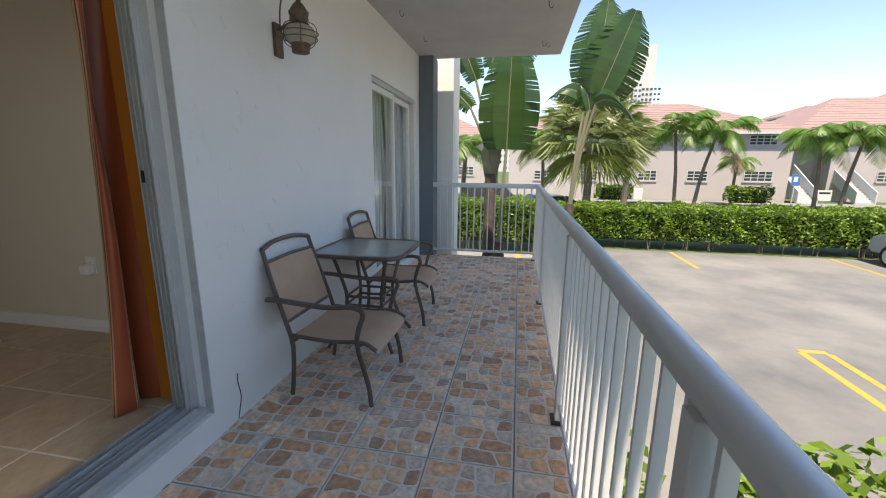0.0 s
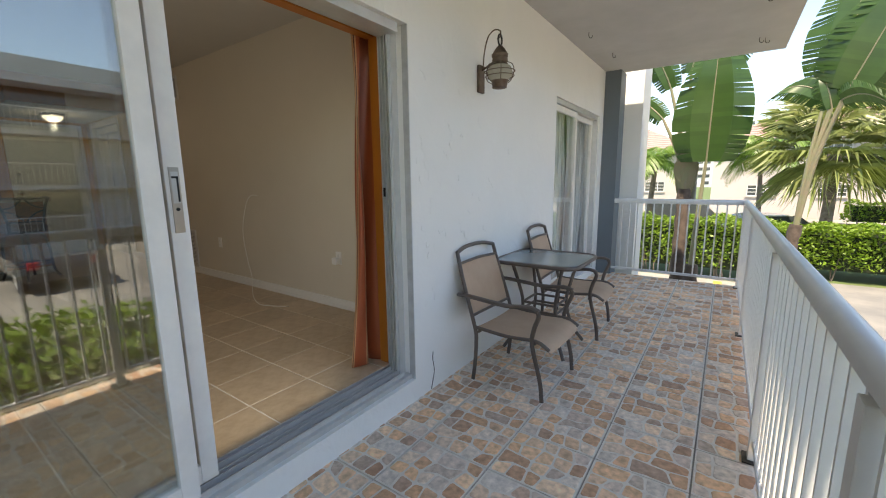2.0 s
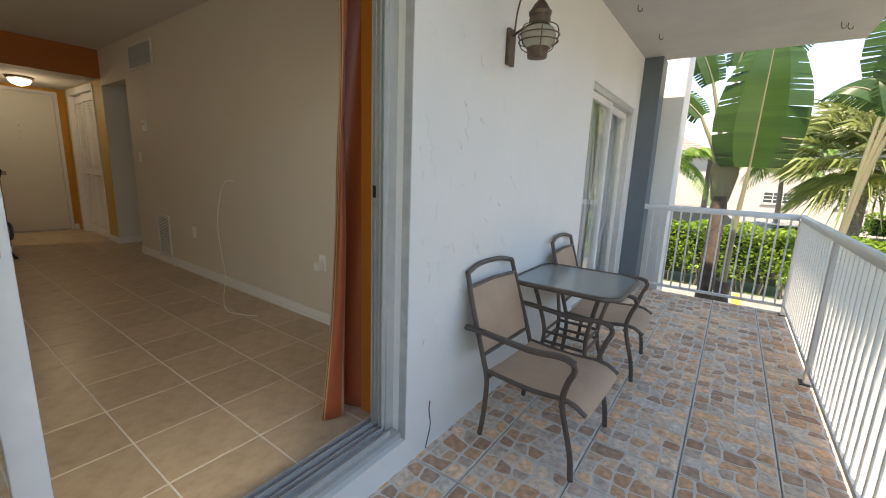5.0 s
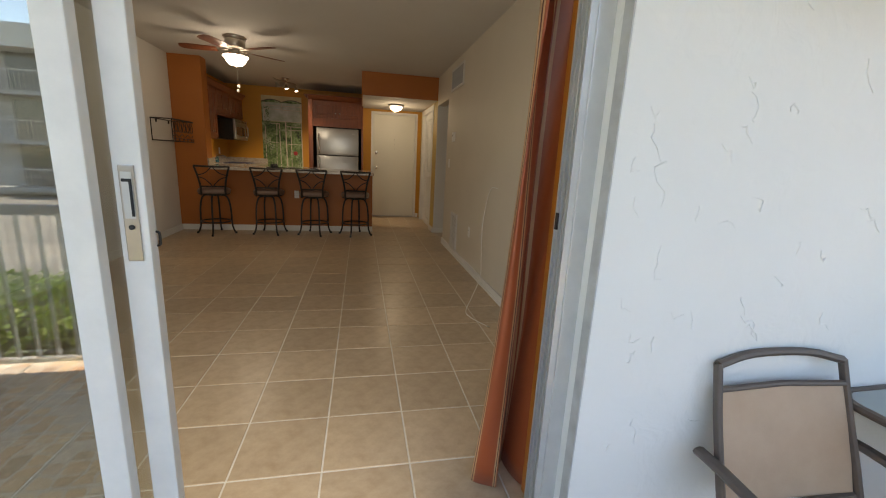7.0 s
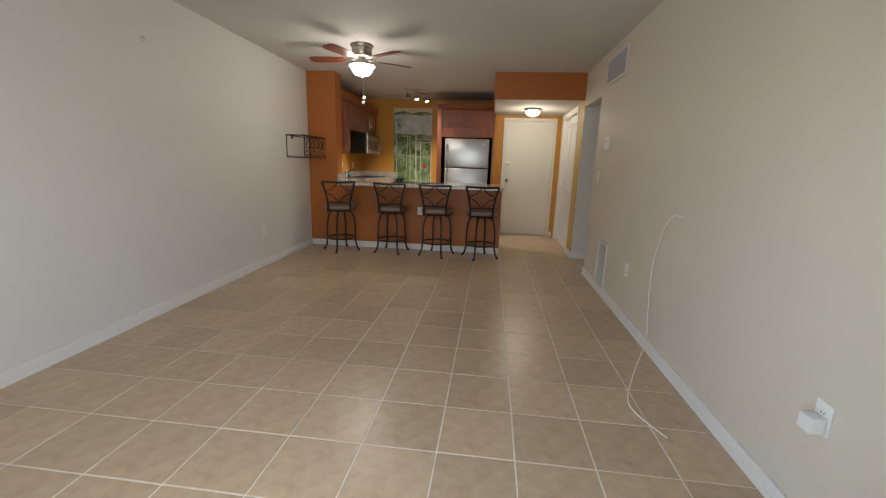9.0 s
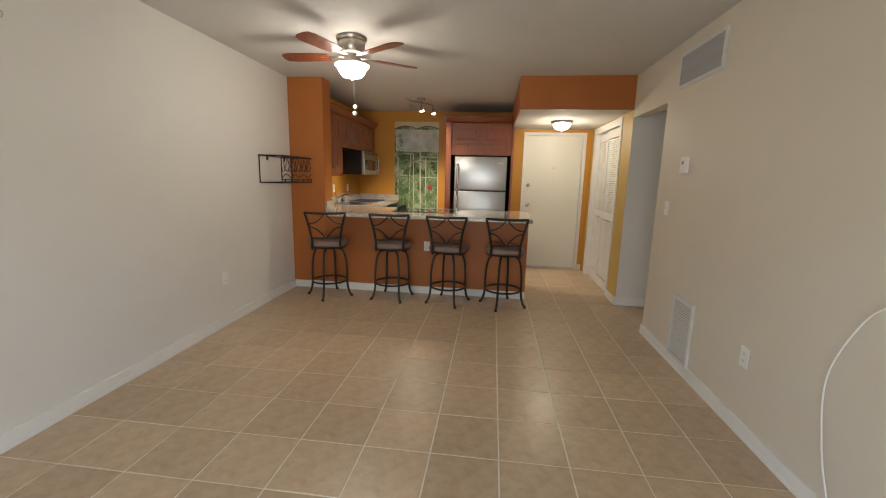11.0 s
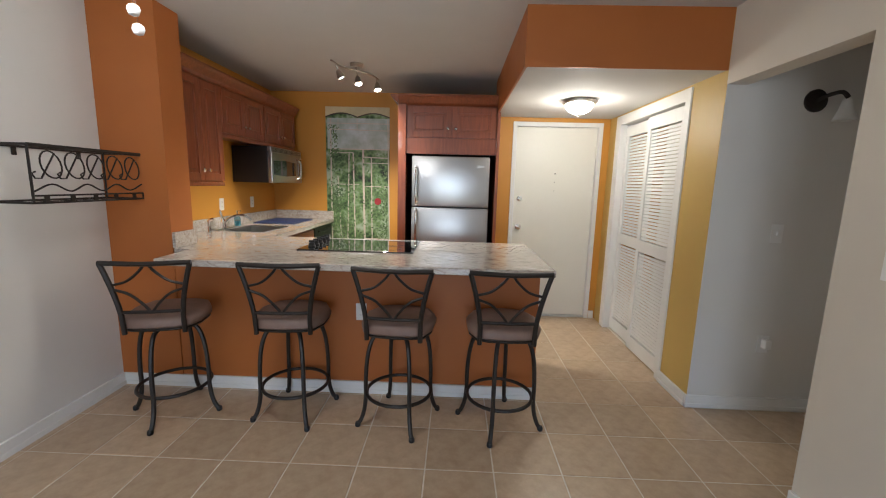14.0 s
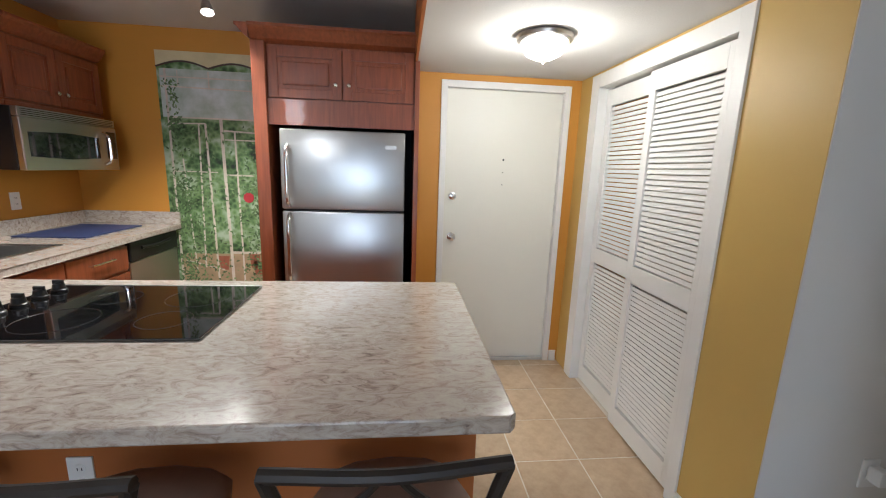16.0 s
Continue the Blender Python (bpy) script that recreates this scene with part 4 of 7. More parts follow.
# ---- track light, hall lamp, sconce ----
tr = thing("track_light", "brushed nickel track light with three spots", "ceiling lamp", TRACK, 60)
part("canopy", lathe(bmesh.new(), [(0.06, 0), (0.06, -0.02), (0.05, -0.03)], 20), M_NICKEL, tr, soft=True)
part("bar", tube(bmesh.new(), smooth_path([(0.03, -0.33, -0.06), (-0.02, -0.18, -0.06), (0.0, 0, -0.06), (0.02, 0.18, -0.06), (-0.03, 0.33, -0.06)]), 0.009, 8), M_NICKEL, tr, soft=True)
part("stem", tube(bmesh.new(), [(0, 0, -0.03), (0, 0, -0.062)], 0.012, 8), M_NICKEL, tr)
for y, x in ((-0.26, 0.0), (0.0, 0.0), (0.26, 0.0)):
    m = pose(x, y, -0.065) @ pose(0, 0, 0, 18 if y < 0 else -8, -18, 0)
    bm = tube(bmesh.new(), [(0, 0, 0), (0, 0, -0.05)], 0.005, 6)
    bmesh.ops.transform(bm, matrix=m, verts=bm.verts)
    sp = part("spot", bm, M_NICKEL, tr)
    bm = lathe(bmesh.new(), [(0.014, -0.05), (0.024, -0.07), (0.036, -0.125), (0.034, -0.126), (0.022, -0.09)], 16)
    bmesh.ops.transform(bm, matrix=m, verts=bm.verts)
    part("shade", bm, M_NICKEL, sp, soft=True)
    bm = lathe(bmesh.new(), [(0.022, -0.108), (0.027, -0.115), (0.02, -0.12)], 14)
    bmesh.ops.transform(bm, matrix=m, verts=bm.verts)
    part("bulb", bm, M_BULB, sp, "lit halogen bulb")
hl = thing("hall_ceiling_lamp", "flush hall lamp with a lit glass bowl", "ceiling lamp", HALL_LAMP)
part("rim", lathe(bmesh.new(), [(0.15, 0), (0.16, -0.012), (0.155, -0.03), (0.13, -0.042)], 32), M_NICKEL, hl, soft=True)
part("glass_bowl", lathe(bmesh.new(), [(0.132, -0.038), (0.128, -0.06), (0.10, -0.10), (0.05, -0.125), (0.01, -0.13)], 32), M_BOWL_H, hl, "lit alabaster glass bowl", True)
part("finial", lathe(bmesh.new(), [(0.012, -0.128), (0.012, -0.14), (0.005, -0.15)], 10), M_NICKEL, hl, soft=True)
hl.scale = (0.86, 0.86, 0.86)
sc_ = thing("wall_sconce", "black wall sconce with an unlit bell glass shade", "wall lamp", (-7.2, 2.88, 2.17))
part("back_plate", lathe(bmesh.new(), [(0.065, 0), (0.065, 0.012), (0.04, 0.022)], 20, axis="x"), M_IRON, sc_, soft=True)
part("arm", tube(bmesh.new(), smooth_path([(0.015, 0, 0), (0.06, 0.02, 0.02), (0.10, 0.06, 0.03), (0.11, 0.09, 0.0)]), 0.012, 8), M_IRON, sc_, soft=True)
part("shade", lathe(bmesh.new(), [(0.022, 0.01), (0.032, -0.03), (0.04, -0.07), (0.058, -0.105), (0.055, -0.105), (0.03, -0.03)], 20, (0.11, 0.09, -0.02)), M_FROST, sc_, "frosted glass bell shade", True)

# ---- front door ----
door = tagged(new("door_1"), "ivory painted flat front door, closed", "door", kind="structure")
part("leaf", boxed(HX - 0.07, HX - 0.025, 1.405, 2.24, FZ + 0.022, 2.245, 0.003), M_DOOR, door)
bm = boxed(HX - 0.15, HX + 0.014, 1.36, 1.403, FZ, 2.292, 0.003)
box(bm, HX - 0.15, HX + 0.014, 2.242, 2.285, FZ, 2.292, 0.003)
box(bm, HX - 0.15, HX + 0.0135, 1.403, 2.242, 2.247, 2.2915, 0.003)
part("door_frame", bm, M_TRIM, door)
part("threshold", boxed(HX - 0.12, HX, 1.404, 2.241, FZ, FZ + 0.02, 0.003), M_ALU, door)
for z, r in ((1.50, 0.028), (1.20, 0.03)):
    k = part("door_knob" if z < 1.4 else "deadbolt", lathe(bmesh.new(), [(r, 0), (r, 0.008), (0.012, 0.012), (0.012, 0.03), (0.026, 0.038), (0.026, 0.055), (0.012, 0.062)] if z < 1.4 else [(r, 0), (r, 0.012), (0.018, 0.018)], 18, (HX - 0.025, 1.465, z), "x"), M_CHROME, door, soft=True)
for z in (1.77, 1.68, 1.59):
    part("peephole" if z > 1.7 else "screw_hole", lathe(bmesh.new(), [(0.007 if z > 1.7 else 0.004, 0), (0.005 if z > 1.7 else 0.003, 0.002)], 10, (HX - 0.025, 1.83, z), "x"), M_DARK, door)
for z in (0.45, 1.25, 2.0):
    part("hinge", tube(bmesh.new(), [(HX - 0.018, 2.24, z - 0.045), (HX - 0.018, 2.24, z + 0.045)], 0.007, 8), M_DOOR, door)

# ---- louvred closet doors ----
cl = tagged(new("closet_door_1"), "white louvred sliding closet doors, closed", "closet door", kind="structure")
bm = boxed(-7.61, -7.545, RY - 0.012, RY + 0.1, FZ, 2.32, 0.003)
box(bm, -8.81, -8.705, RY - 0.012, RY + 0.1, FZ, 2.32, 0.003)
box(bm, -8.705, -7.61, RY - 0.011, RY + 0.1, 2.235, 2.32, 0.003)
part("frame", bm, M_TRIM, cl)
for x0, x1, y in ((-8.185, -7.615, RY + 0.012), (-8.70, -8.15, RY + 0.05)):
    lf = bmesh.new()
    for a in ((x0, x0 + 0.055, FZ + 0.015, 2.22), (x1 - 0.055, x1, FZ + 0.015, 2.22), (x0 + 0.055, x1 - 0.055, FZ + 0.015, FZ + 0.13), (x0 + 0.055, x1 - 0.055, 1.10, 1.20), (x0 + 0.055, x1 - 0.055, 2.12, 2.22)):
        box(lf, a[0], a[1], y, y + 0.028, a[2], a[3], 0.002)
    leaf = part("leaf", lf, M_TRIM, cl)
    w = x1 - x0 - 0.112
    me = boxed(-w / 2, w / 2, -0.003, 0.003, -0.0108, 0.0108)
    first_slat = part("slat", me, M_TRIM, leaf)
    zs = [FZ + 0.155 + 0.0275 * k for k in range(27)] + [1.218 + 0.0275 * k for k in range(33)]
    for k, z in enumerate(zs):
        o = first_slat if not k else shared("slat", first_slat.data, leaf, Matrix())
        o.matrix_basis = pose((x0 + x1) / 2, y + 0.014, z, -9)

# ---- small fittings ----
def plate(name, label, cat, at, facing, w=0.07, h=0.115, kind="outlet"):
    """A wall plate; facing +x, +y or -y by a turn about z in degrees."""
    t = thing(name, label, cat, at, facing)
    part("cover", boxed(-w / 2, w / 2, -0.006, 0, -h / 2, h / 2, 0.002), M_PLATE, t)
    if kind == "outlet":
        for z in (-0.02, 0.02):
            part("socket", lathe(bmesh.new(), [(0.016, 0), (0.015, -0.002)], 14, (0, -0.006, z), "y"), M_PLATE, t)
            for x in (-0.006, 0.006):
                part("slot", boxed(x - 0.001, x + 0.001, -0.0092, -0.0083, z - 0.004, z + 0.005), M_DARK, t)
    else:
        part("toggle", boxed(-0.006, 0.006, -0.016, -0.006, -0.012, 0.012, 0.002), M_PLATE, t)
    return t


plate("wall_outlet", "white wall outlet low on the living room wall", "outlet", (-5.86, left_y(-5.86), 0.635), 180)
plate("wall_outlet", "white wall outlet on the orange breakfast bar", "outlet", (PX, 0.18, 0.78), 90)
plate("wall_outlet", "white wall outlet on the mustard kitchen wall", "outlet", (-8.45, -1.455, 1.385), 180)
plate("wall_outlet", "white wall outlet with a plugged-in freshener", "outlet", (-9.03, -1.455, 1.385), 180)
plate("wall_outlet", "white wall outlet low on the cream wall", "outlet", (-4.88, RY, 0.64), 0)
o = plate("wall_outlet", "white wall outlet with a plug-in adapter", "outlet", (-2.82, RY, 0.66), 0)
part("adapter", boxed(-0.03, 0.03, -0.06, -0.0095, -0.05, 0.01, 0.008), M_PLATE, o, "white plug-in adapter")
plate("light_switch", "white light switch on the cream wall", "switch", (-6.12, RY, 1.38), 0, kind="switch")
plate("light_switch", "white light switch in the side hall", "switch", (-7.2, 2.78, 1.38), 90, kind="switch")
o = plate("wall_outlet", "white side hall outlet with a plug-in night light", "outlet", (-7.2, 2.80, 0.66), 90)
part("night_light", boxed(-0.02, 0.02, -0.055, -0.0095, -0.02, 0.04, 0.008), M_PLATE, o, "white night light")
th = thing("thermostat", "small white wall thermostat on the cream wall", "thermostat", (-5.87, RY, 1.72))
part("case", boxed(-0.045, 0.045, -0.028, 0, -0.06, 0.06, 0.006), M_PLATE, th)
part("display", boxed(-0.02, 0.015, -0.0295, -0.028, 0.005, 0.03), mat("lcd_grey", (0.25, 0.27, 0.22), 0.3), th, "grey display")


M_VENT_G = mat("grey_vent_enamel", (0.36, 0.35, 0.34), 0.5, vary=0.4, scale=8)


def vent(label, x0, x1, z0, z1, n, horizontal):
    v = thing("wall_vent", label, "vent", ((x0 + x1) / 2, RY, (z0 + z1) / 2))
    w, h = (x1 - x0) / 2, (z1 - z0) / 2
    fr_ = bmesh.new()
    for a in ((-w, -w + 0.028, -h, h), (w - 0.028, w, -h, h), (-w + 0.028, w - 0.028, -h, -h + 0.028), (-w + 0.028, w - 0.028, h - 0.028, h)):
        box(fr_, a[0], a[1], -0.016, 0, a[2], a[3], 0.003)
    part("frame", fr_, M_VENT, v)
    # dark plate paints the shade seen between the slats
    part("backing", boxed(-w + 0.02, w - 0.02, -0.002, -0.0005, -h + 0.02, h - 0.02), M_SHADE, v)
    s0 = None
    for k in range(n):
        f = (k + 0.5) / n
        if horizontal:
            m = pose(0, -0.009, -h + 0.03 + f * (2 * h - 0.06), -35, 0, 0)
            s = boxed(-w + 0.026, w - 0.026, -0.001, 0.001, -0.006, 0.006)
        else:
            m = pose(-w + 0.03 + f * (2 * w - 0.06), -0.009, 0, 0, 0, 40)
            s = boxed(-0.009, 0.009, -0.001, 0.001, -h + 0.026, h - 0.026)
        if s0 is None:
            s0 = part("slat", s, M_VENT if horizontal else M_VENT_G, v)
            s0.matrix_basis = m
        else:
            s.free()
            shared("slat", s0.data, v, m)


vent("white supply vent high on the cream wall", -6.16, -5.51, 2.31, 2.58, 34, False)
vent("white louvred return vent low on the cream wall", -5.79, -5.46, 0.275, 0.75, 24, True)

# metal scroll shelf on the left wall
sh = thing("wall_shelf", "black scrolled iron wall shelf without boards", "shelf", (-6.705, left_y(-6.705), 1.49))
L0, L1, DEP, TOP = -0.485, 0.19, 0.25, 0.275


def wire(pts, r=0.005, closed=False):
    return tube(bmesh.new(), pts, r, 6, closed)


part("top_frame", wire([(L0, 0.01, TOP), (L0, DEP, TOP), (L1, DEP, TOP), (L1, 0.01, TOP)], 0.007, True), M_IRON, sh)
part("top_band", boxed(L0, L1, DEP - 0.004, DEP + 0.004, TOP - 0.012, TOP + 0.008), M_IRON, sh)
part("bottom_frame", wire([(L0, 0.01, 0.0), (L0, DEP, 0.0), (L1, DEP, 0.0), (L1, 0.01, 0.0)], 0.006, True), M_IRON, sh)
part("rail", wire([(L0, DEP, 0.035), (L1, DEP, 0.035)]), M_IRON, sh)
for x in (L0, L1):
    part("post", wire([(x, 0.012, 0), (x, 0.012, TOP)], 0.006), M_IRON, sh)
    part("corner_tie", wire([(x, DEP, 0), (x, DEP, 0.036)], 0.005), M_IRON, sh)
part("front_post", wire([(L1, DEP, 0.03), (L1, DEP, TOP)], 0.006), M_IRON, sh)
for k in range(5):
    x = L0 + 0.07 + k * 0.135
    part("rail_tie", boxed(x - 0.012, x + 0.012, DEP - 0.003, DEP + 0.003, 0.0, 0.035), M_IRON, sh)
for k in range(6):
    x = L0 + 0.05 + k * 0.115
    part("shelf_rod", wire([(x, 0.01, 0.0), (x, DEP, 0.0)], 0.003), M_IRON, sh)
for x in (L0 + 0.16, L1 - 0.16):
    part("hanger", boxed(x - 0.008, x + 0.008, 0, 0.014, TOP - 0.045, TOP, 0.002), M_IRON, sh)
for k in range(5):
    cx = L0 + 0.07 + 0.125 * k
    loop = [(cx + 0.052 * math.cos(a) + 0.012 * math.sin(a), DEP, 0.185 + 0.066 * math.sin(a)) for a in [2.2 - 0.35 * q for q in range(19)]]
    part("scroll", wire(loop + [(cx + 0.055, DEP, 0.118), (cx + 0.085, DEP, 0.118), (cx + 0.098, DEP, 0.14), (cx + 0.08, DEP, 0.15)], 0.004), M_IRON, sh, soft=True)
part("vine", wire(smooth_path([(L0 + 0.005 + k * 0.095, DEP, 0.072 + 0.018 * (-1) ** k) for k in range(8)], 5), 0.0045), M_IRON, sh, soft=True)

# loose coaxial cable out of the wall
cb = thing("cable", "loose white coaxial cable hanging from the wall", "cable")
part("cord", tube(bmesh.new(), smooth_path([(-4.02, RY, 1.195), (-4.10, RY - 0.03, 1.19), (-4.22, RY - 0.025, 1.08), (-4.33, RY - 0.02, 0.80), (-4.27, RY - 0.03, 0.50), (-4.16, RY - 0.06, 0.33), (-3.92, RY - 0.20, 0.215), (-3.60, 2.02, 0.210), (-3.45, 2.02, 0.210), (-3.27, 2.10, 0.210)], 6), 0.0035, 6), M_PLATE, cb, soft=True)
part("plug", tube(bmesh.new(), [(-3.27, 2.10, 0.211), (-3.245, 2.112, 0.211)], 0.0055, 8), M_CHROME, cb, "brass coloured plug")

# cup hooks left in the wall
for x, z in ((-4.36, 2.30), (-3.2, 2.32)):
    hk = thing("wall_hook", "small brass hook still fixed in the white wall", "hook", (x, left_y(x), z))
    part("hook", tube(bmesh.new(), smooth_path([(0, 0, 0), (0, 0.025, 0), (0, 0.03, -0.015), (0, 0.02, -0.025)]), 0.0025, 6), M_NICKEL, hk)

# ---- balcony doors ----
M_CURT = mat("rust_curtain", (0.38, 0.085, 0.025), 0.42, vary=0.4, scale=6, tint=(0.22, 0.035, 0.01))
n, l, b = nodes_of(M_CURT)
uvn = n.new("ShaderNodeUVMap")
sx = n.new("ShaderNodeSeparateXYZ")
l.new(uvn.outputs[0], sx.inputs[0])
ramp = n.new("ShaderNodeValToRGB")
ramp.color_ramp.interpolation = "CONSTANT"
bands = [(0.0, 1), (0.01, 2), (0.018, 1), (0.028, 0), (0.145, 1), (0.157, 2), (0.165, 1), (0.177, 0), (0.36, 1), (0.38, 2), (0.395, 1), (0.42, 0), (0.435, 1), (0.46, 0), (0.64, 1), (0.66, 2), (0.68, 1), (0.705, 0), (0.72, 1), (0.745, 0), (0.90, 1), (0.92, 2), (0.94, 1), (0.965, 0)]
cols = [(0.34, 0.070, 0.022), (0.52, 0.30, 0.16), (0.08, 0.018, 0.009)]
for k, (p_, c_) in enumerate(bands):
    e = ramp.color_ramp.elements[k] if k < 2 else ramp.color_ramp.elements.new(p_)
    e.position, e.color = p_, (*cols[c_], 1)
l.new(sx.outputs["X"], ramp.inputs["Fac"])
l.new(ramp.outputs[0], b.inputs["Base Color"])
b.inputs["Sheen Weight"].default_value = 0.04


def curtain(name, x, y0, y1, z0, z1, folds, amp, material, label, spread=1.0, shift=0.0):
    """Hanging cloth along y with folds that deepen and drift towards the hem."""
    bm = bmesh.new()
    uv = bm.loops.layers.uv.new("UVMap")
    nu, nv = 90, 26
    grid = []
    for j in range(nv + 1):
        v = j / nv
        row = []
        for i in range(nu + 1):
            u = i / nu
            a = amp * (0.75 + 0.5 * v) * math.sin(2 * math.pi * folds * u + 0.7 * math.sin(3 * v + 5 * u)) + 0.008 * math.sin(17 * u + 9 * v)
            w = (y1 - y0) * (1 + (spread - 1) * v)
            y = y1 - w * (1 - u) + shift * v + 0.012 * math.sin(2 * math.pi * folds * u * 2 + 4 * v)
            row.append(bm.verts.new((x + a + 0.02 * math.sin(5 * v) * v, y, z1 + (z0 - z1) * v + 0.012 * math.sin(9 * u) * v)))
        grid.append(row)
    for j in range(nv):
        for i in range(nu):
            f = bm.faces.new((grid[j][i], grid[j][i + 1], grid[j + 1][i + 1], grid[j + 1][i]))
            for lp, (uu, vv) in zip(f.loops, ((i, j), (i + 1, j), (i + 1, j + 1), (i, j + 1))):
                lp[uv].uv = (uu / nu, vv / nv)
    t = thing(name, label, "curtain")
    ob = part("cloth", bm, material, t, soft=True)
    so = ob.modifiers.new("thickness", "SOLIDIFY")
    so.thickness = 0.003
    return t


cur = curtain("curtain", -1.835, 1.685, 1.90, 0.212, 2.30, 1.9, 0.062, M_CURT, "rust striped curtain gathered beside the glass door", 1.42, -0.0)
part("rod", tube(bmesh.new(), [(-1.835, -0.9, 2.32), (-1.835, 2.05, 2.32)], 0.012, 8), M_IRON, cur)
# thin liner: worn paint, its grey also carrying the shade in the reveal
structure("wall_reveal_paint", boxed(-1.562, WX - 0.002, DY1 - 0.004, DY1, 0.138, DZ1), M_REVEAL_SHADE, "worn painted door reveal, greyed for its shade")
M_AMBER = mat("amber_trim_paint", (0.50, 0.16, 0.02), 0.45, vary=0.3, scale=4)
structure("trim_2", boxed(-1.79, -1.725, DY0 - 0.05, DY1 - 0.036, 2.095, 2.25, 0.004), M_AMBER, "orange painted wooden head casing over the glass door", "trim")
structure("trim_1", boxed(-1.775, -1.682, DY1 - 0.035, DY1 + 0.05, FZ, 2.25, 0.004), M_AMBER, "orange painted wooden casing beside the glass door", "trim")
structure("wall_reveal", boxed(IX - 0.006, IX, 1.86, 2.30, FZ, CZ), M_YELLOW, "orange painted inner strip beside the glass door")

sd = tagged(new("sliding_door_1"), "aluminium sliding glass balcony door, slid open", "sliding door", kind="structure")
fr_ = bmesh.new()
for a in ((-1.68, -1.60, DY1 - 0.05, DY1, 0.14, DZ1), (-1.68, -1.545, DY0, DY0 + 0.05, 0.14, DZ1), (-1.68, -1.545, DY0 + 0.05, DY1 - 0.05, DZ1 - 0.05, DZ1)):
    box(fr_, *a, 0.003)
for x in (-1.676, -1.655, -1.63, -1.612):
    box(fr_, x, x + 0.006, DY1 - 0.07, DY1 - 0.05, 0.19, DZ1 - 0.05)
part("frame", fr_, M_ALU, sd)
part("latch_keeper", boxed(-1.662, -1.648, DY1 - 0.076, DY1 - 0.07, 1.235, 1.285, 0.002), M_IRON, sd)
tk = bmesh.new()
box(tk, -1.70, -1.545, DY0, DY1, 0.138, 0.165, 0.002)
for x in (-1.698, -1.672, -1.645, -1.618, -1.575):
    box(tk, x, x + 0.007, DY0 + 0.05, DY1 - 0.05, 0.165, 0.205 if x < -1.66 else 0.192, 0.001)
part("track", tk, M_ALU, sd, "grooved aluminium floor track")


def sash(parent, x, y0, y1, z0, z1, handle=None, stile=0.06, glass=None):
    bm = bmesh.new()
    for a in ((y0, y0 + stile, z0, z1), (y1 - stile, y1, z0, z1), (y0 + stile, y1 - stile, z0, z0 + 0.075), (y0 + stile, y1 - stile, z1 - 0.06, z1)):
        box(bm, x - 0.018, x + 0.018, a[0], a[1], a[2], a[3], 0.003)
    p_ = part("sash", bm, M_ALU_W, parent, "pale aluminium sash")
    g = part("pane", boxed(x - 0.003, x + 0.003, y0 + stile - 0.004, y1 - stile + 0.004, z0 + 0.07, z1 - 0.055), glass or M_GLASS, p_, "clear glass pane")
    g.visible_shadow = False
    if handle:
        h = part("handle_plate", boxed(x + 0.018, x + 0.022, handle - 0.016, handle + 0.016, 1.155, 1.375, 0.002), M_NICKEL, p_, "worn metal latch plate")
        part("finger_recess", boxed(x + 0.0222, x + 0.0235, handle - 0.011, handle + 0.011, 1.255, 1.36, 0.0005), M_ALU, h)
        part("recess_slot", boxed(x + 0.0237, x + 0.0245, handle + 0.004, handle + 0.010, 1.26, 1.345), M_DARK, h)
        part("recess_top", boxed(x + 0.0237, x + 0.0245, handle - 0.010, handle + 0.004, 1.338, 1.345), M_DARK, h)
        part("keyhole", lathe(bmesh.new(), [(0.006, 0.0), (0.006, 0.003), (0.002, 0.004)], 10, (x + 0.022, handle, 1.235), "x"), M_DARK, h)
        part("pull", tube(bmesh.new(), smooth_path([(x - 0.012, y1, 1.185), (x - 0.012, y1 + 0.007, 1.19), (x - 0.012, y1 + 0.007, 1.215), (x - 0.012, y1, 1.22)]), 0.003, 6), M_IRON, p_)
    return p_


sash(sd, -1.615, -0.56, 0.68, 0.207, 2.085, 0.648)
sash(sd, -1.572, -0.57, 0.595, 0.193, 2.085)

sd2 = tagged(new("sliding_door_2"), "aluminium sliding glass bedroom door, closed", "sliding door", kind="structure")
fr_ = bmesh.new()
for a in ((-1.66, -1.54, W2Y0, W2Y0 + 0.04, 0.10, DZ1), (-1.66, -1.54, W2Y1 - 0.04, W2Y1, 0.10, DZ1), (-1.66, -1.54, W2Y0 + 0.04, W2Y1 - 0.04, DZ1 - 0.05, DZ1), (-1.66, -1.54, W2Y0 + 0.04, W2Y1 - 0.04, 0.10, 0.14)):
    box(fr_, *a, 0.003)
part("frame", fr_, M_ALU, sd2)
sash(sd2, -1.575, W2Y0 + 0.045, 4.90, 0.145, 2.075, stile=0.05, glass=M_GLASS_B)
sash(sd2, -1.615, 4.86, W2Y1 - 0.045, 0.145, 2.075, stile=0.05, glass=M_GLASS_B)
M_SHEER = mat("white_sheer", (0.74, 0.74, 0.72), 0.8, vary=0.2, scale=12)
curtain("sheer_curtain", -1.71, 4.12, 4.92, 0.125, 2.128, 9, 0.018, M_SHEER, "white pleated curtain behind the bedroom door", 1.0)
curtain("sheer_curtain", -1.71, 4.95, 5.71, 0.125, 2.128, 9, 0.018, M_SHEER, "white pleated curtain behind the bedroom door", 1.0)

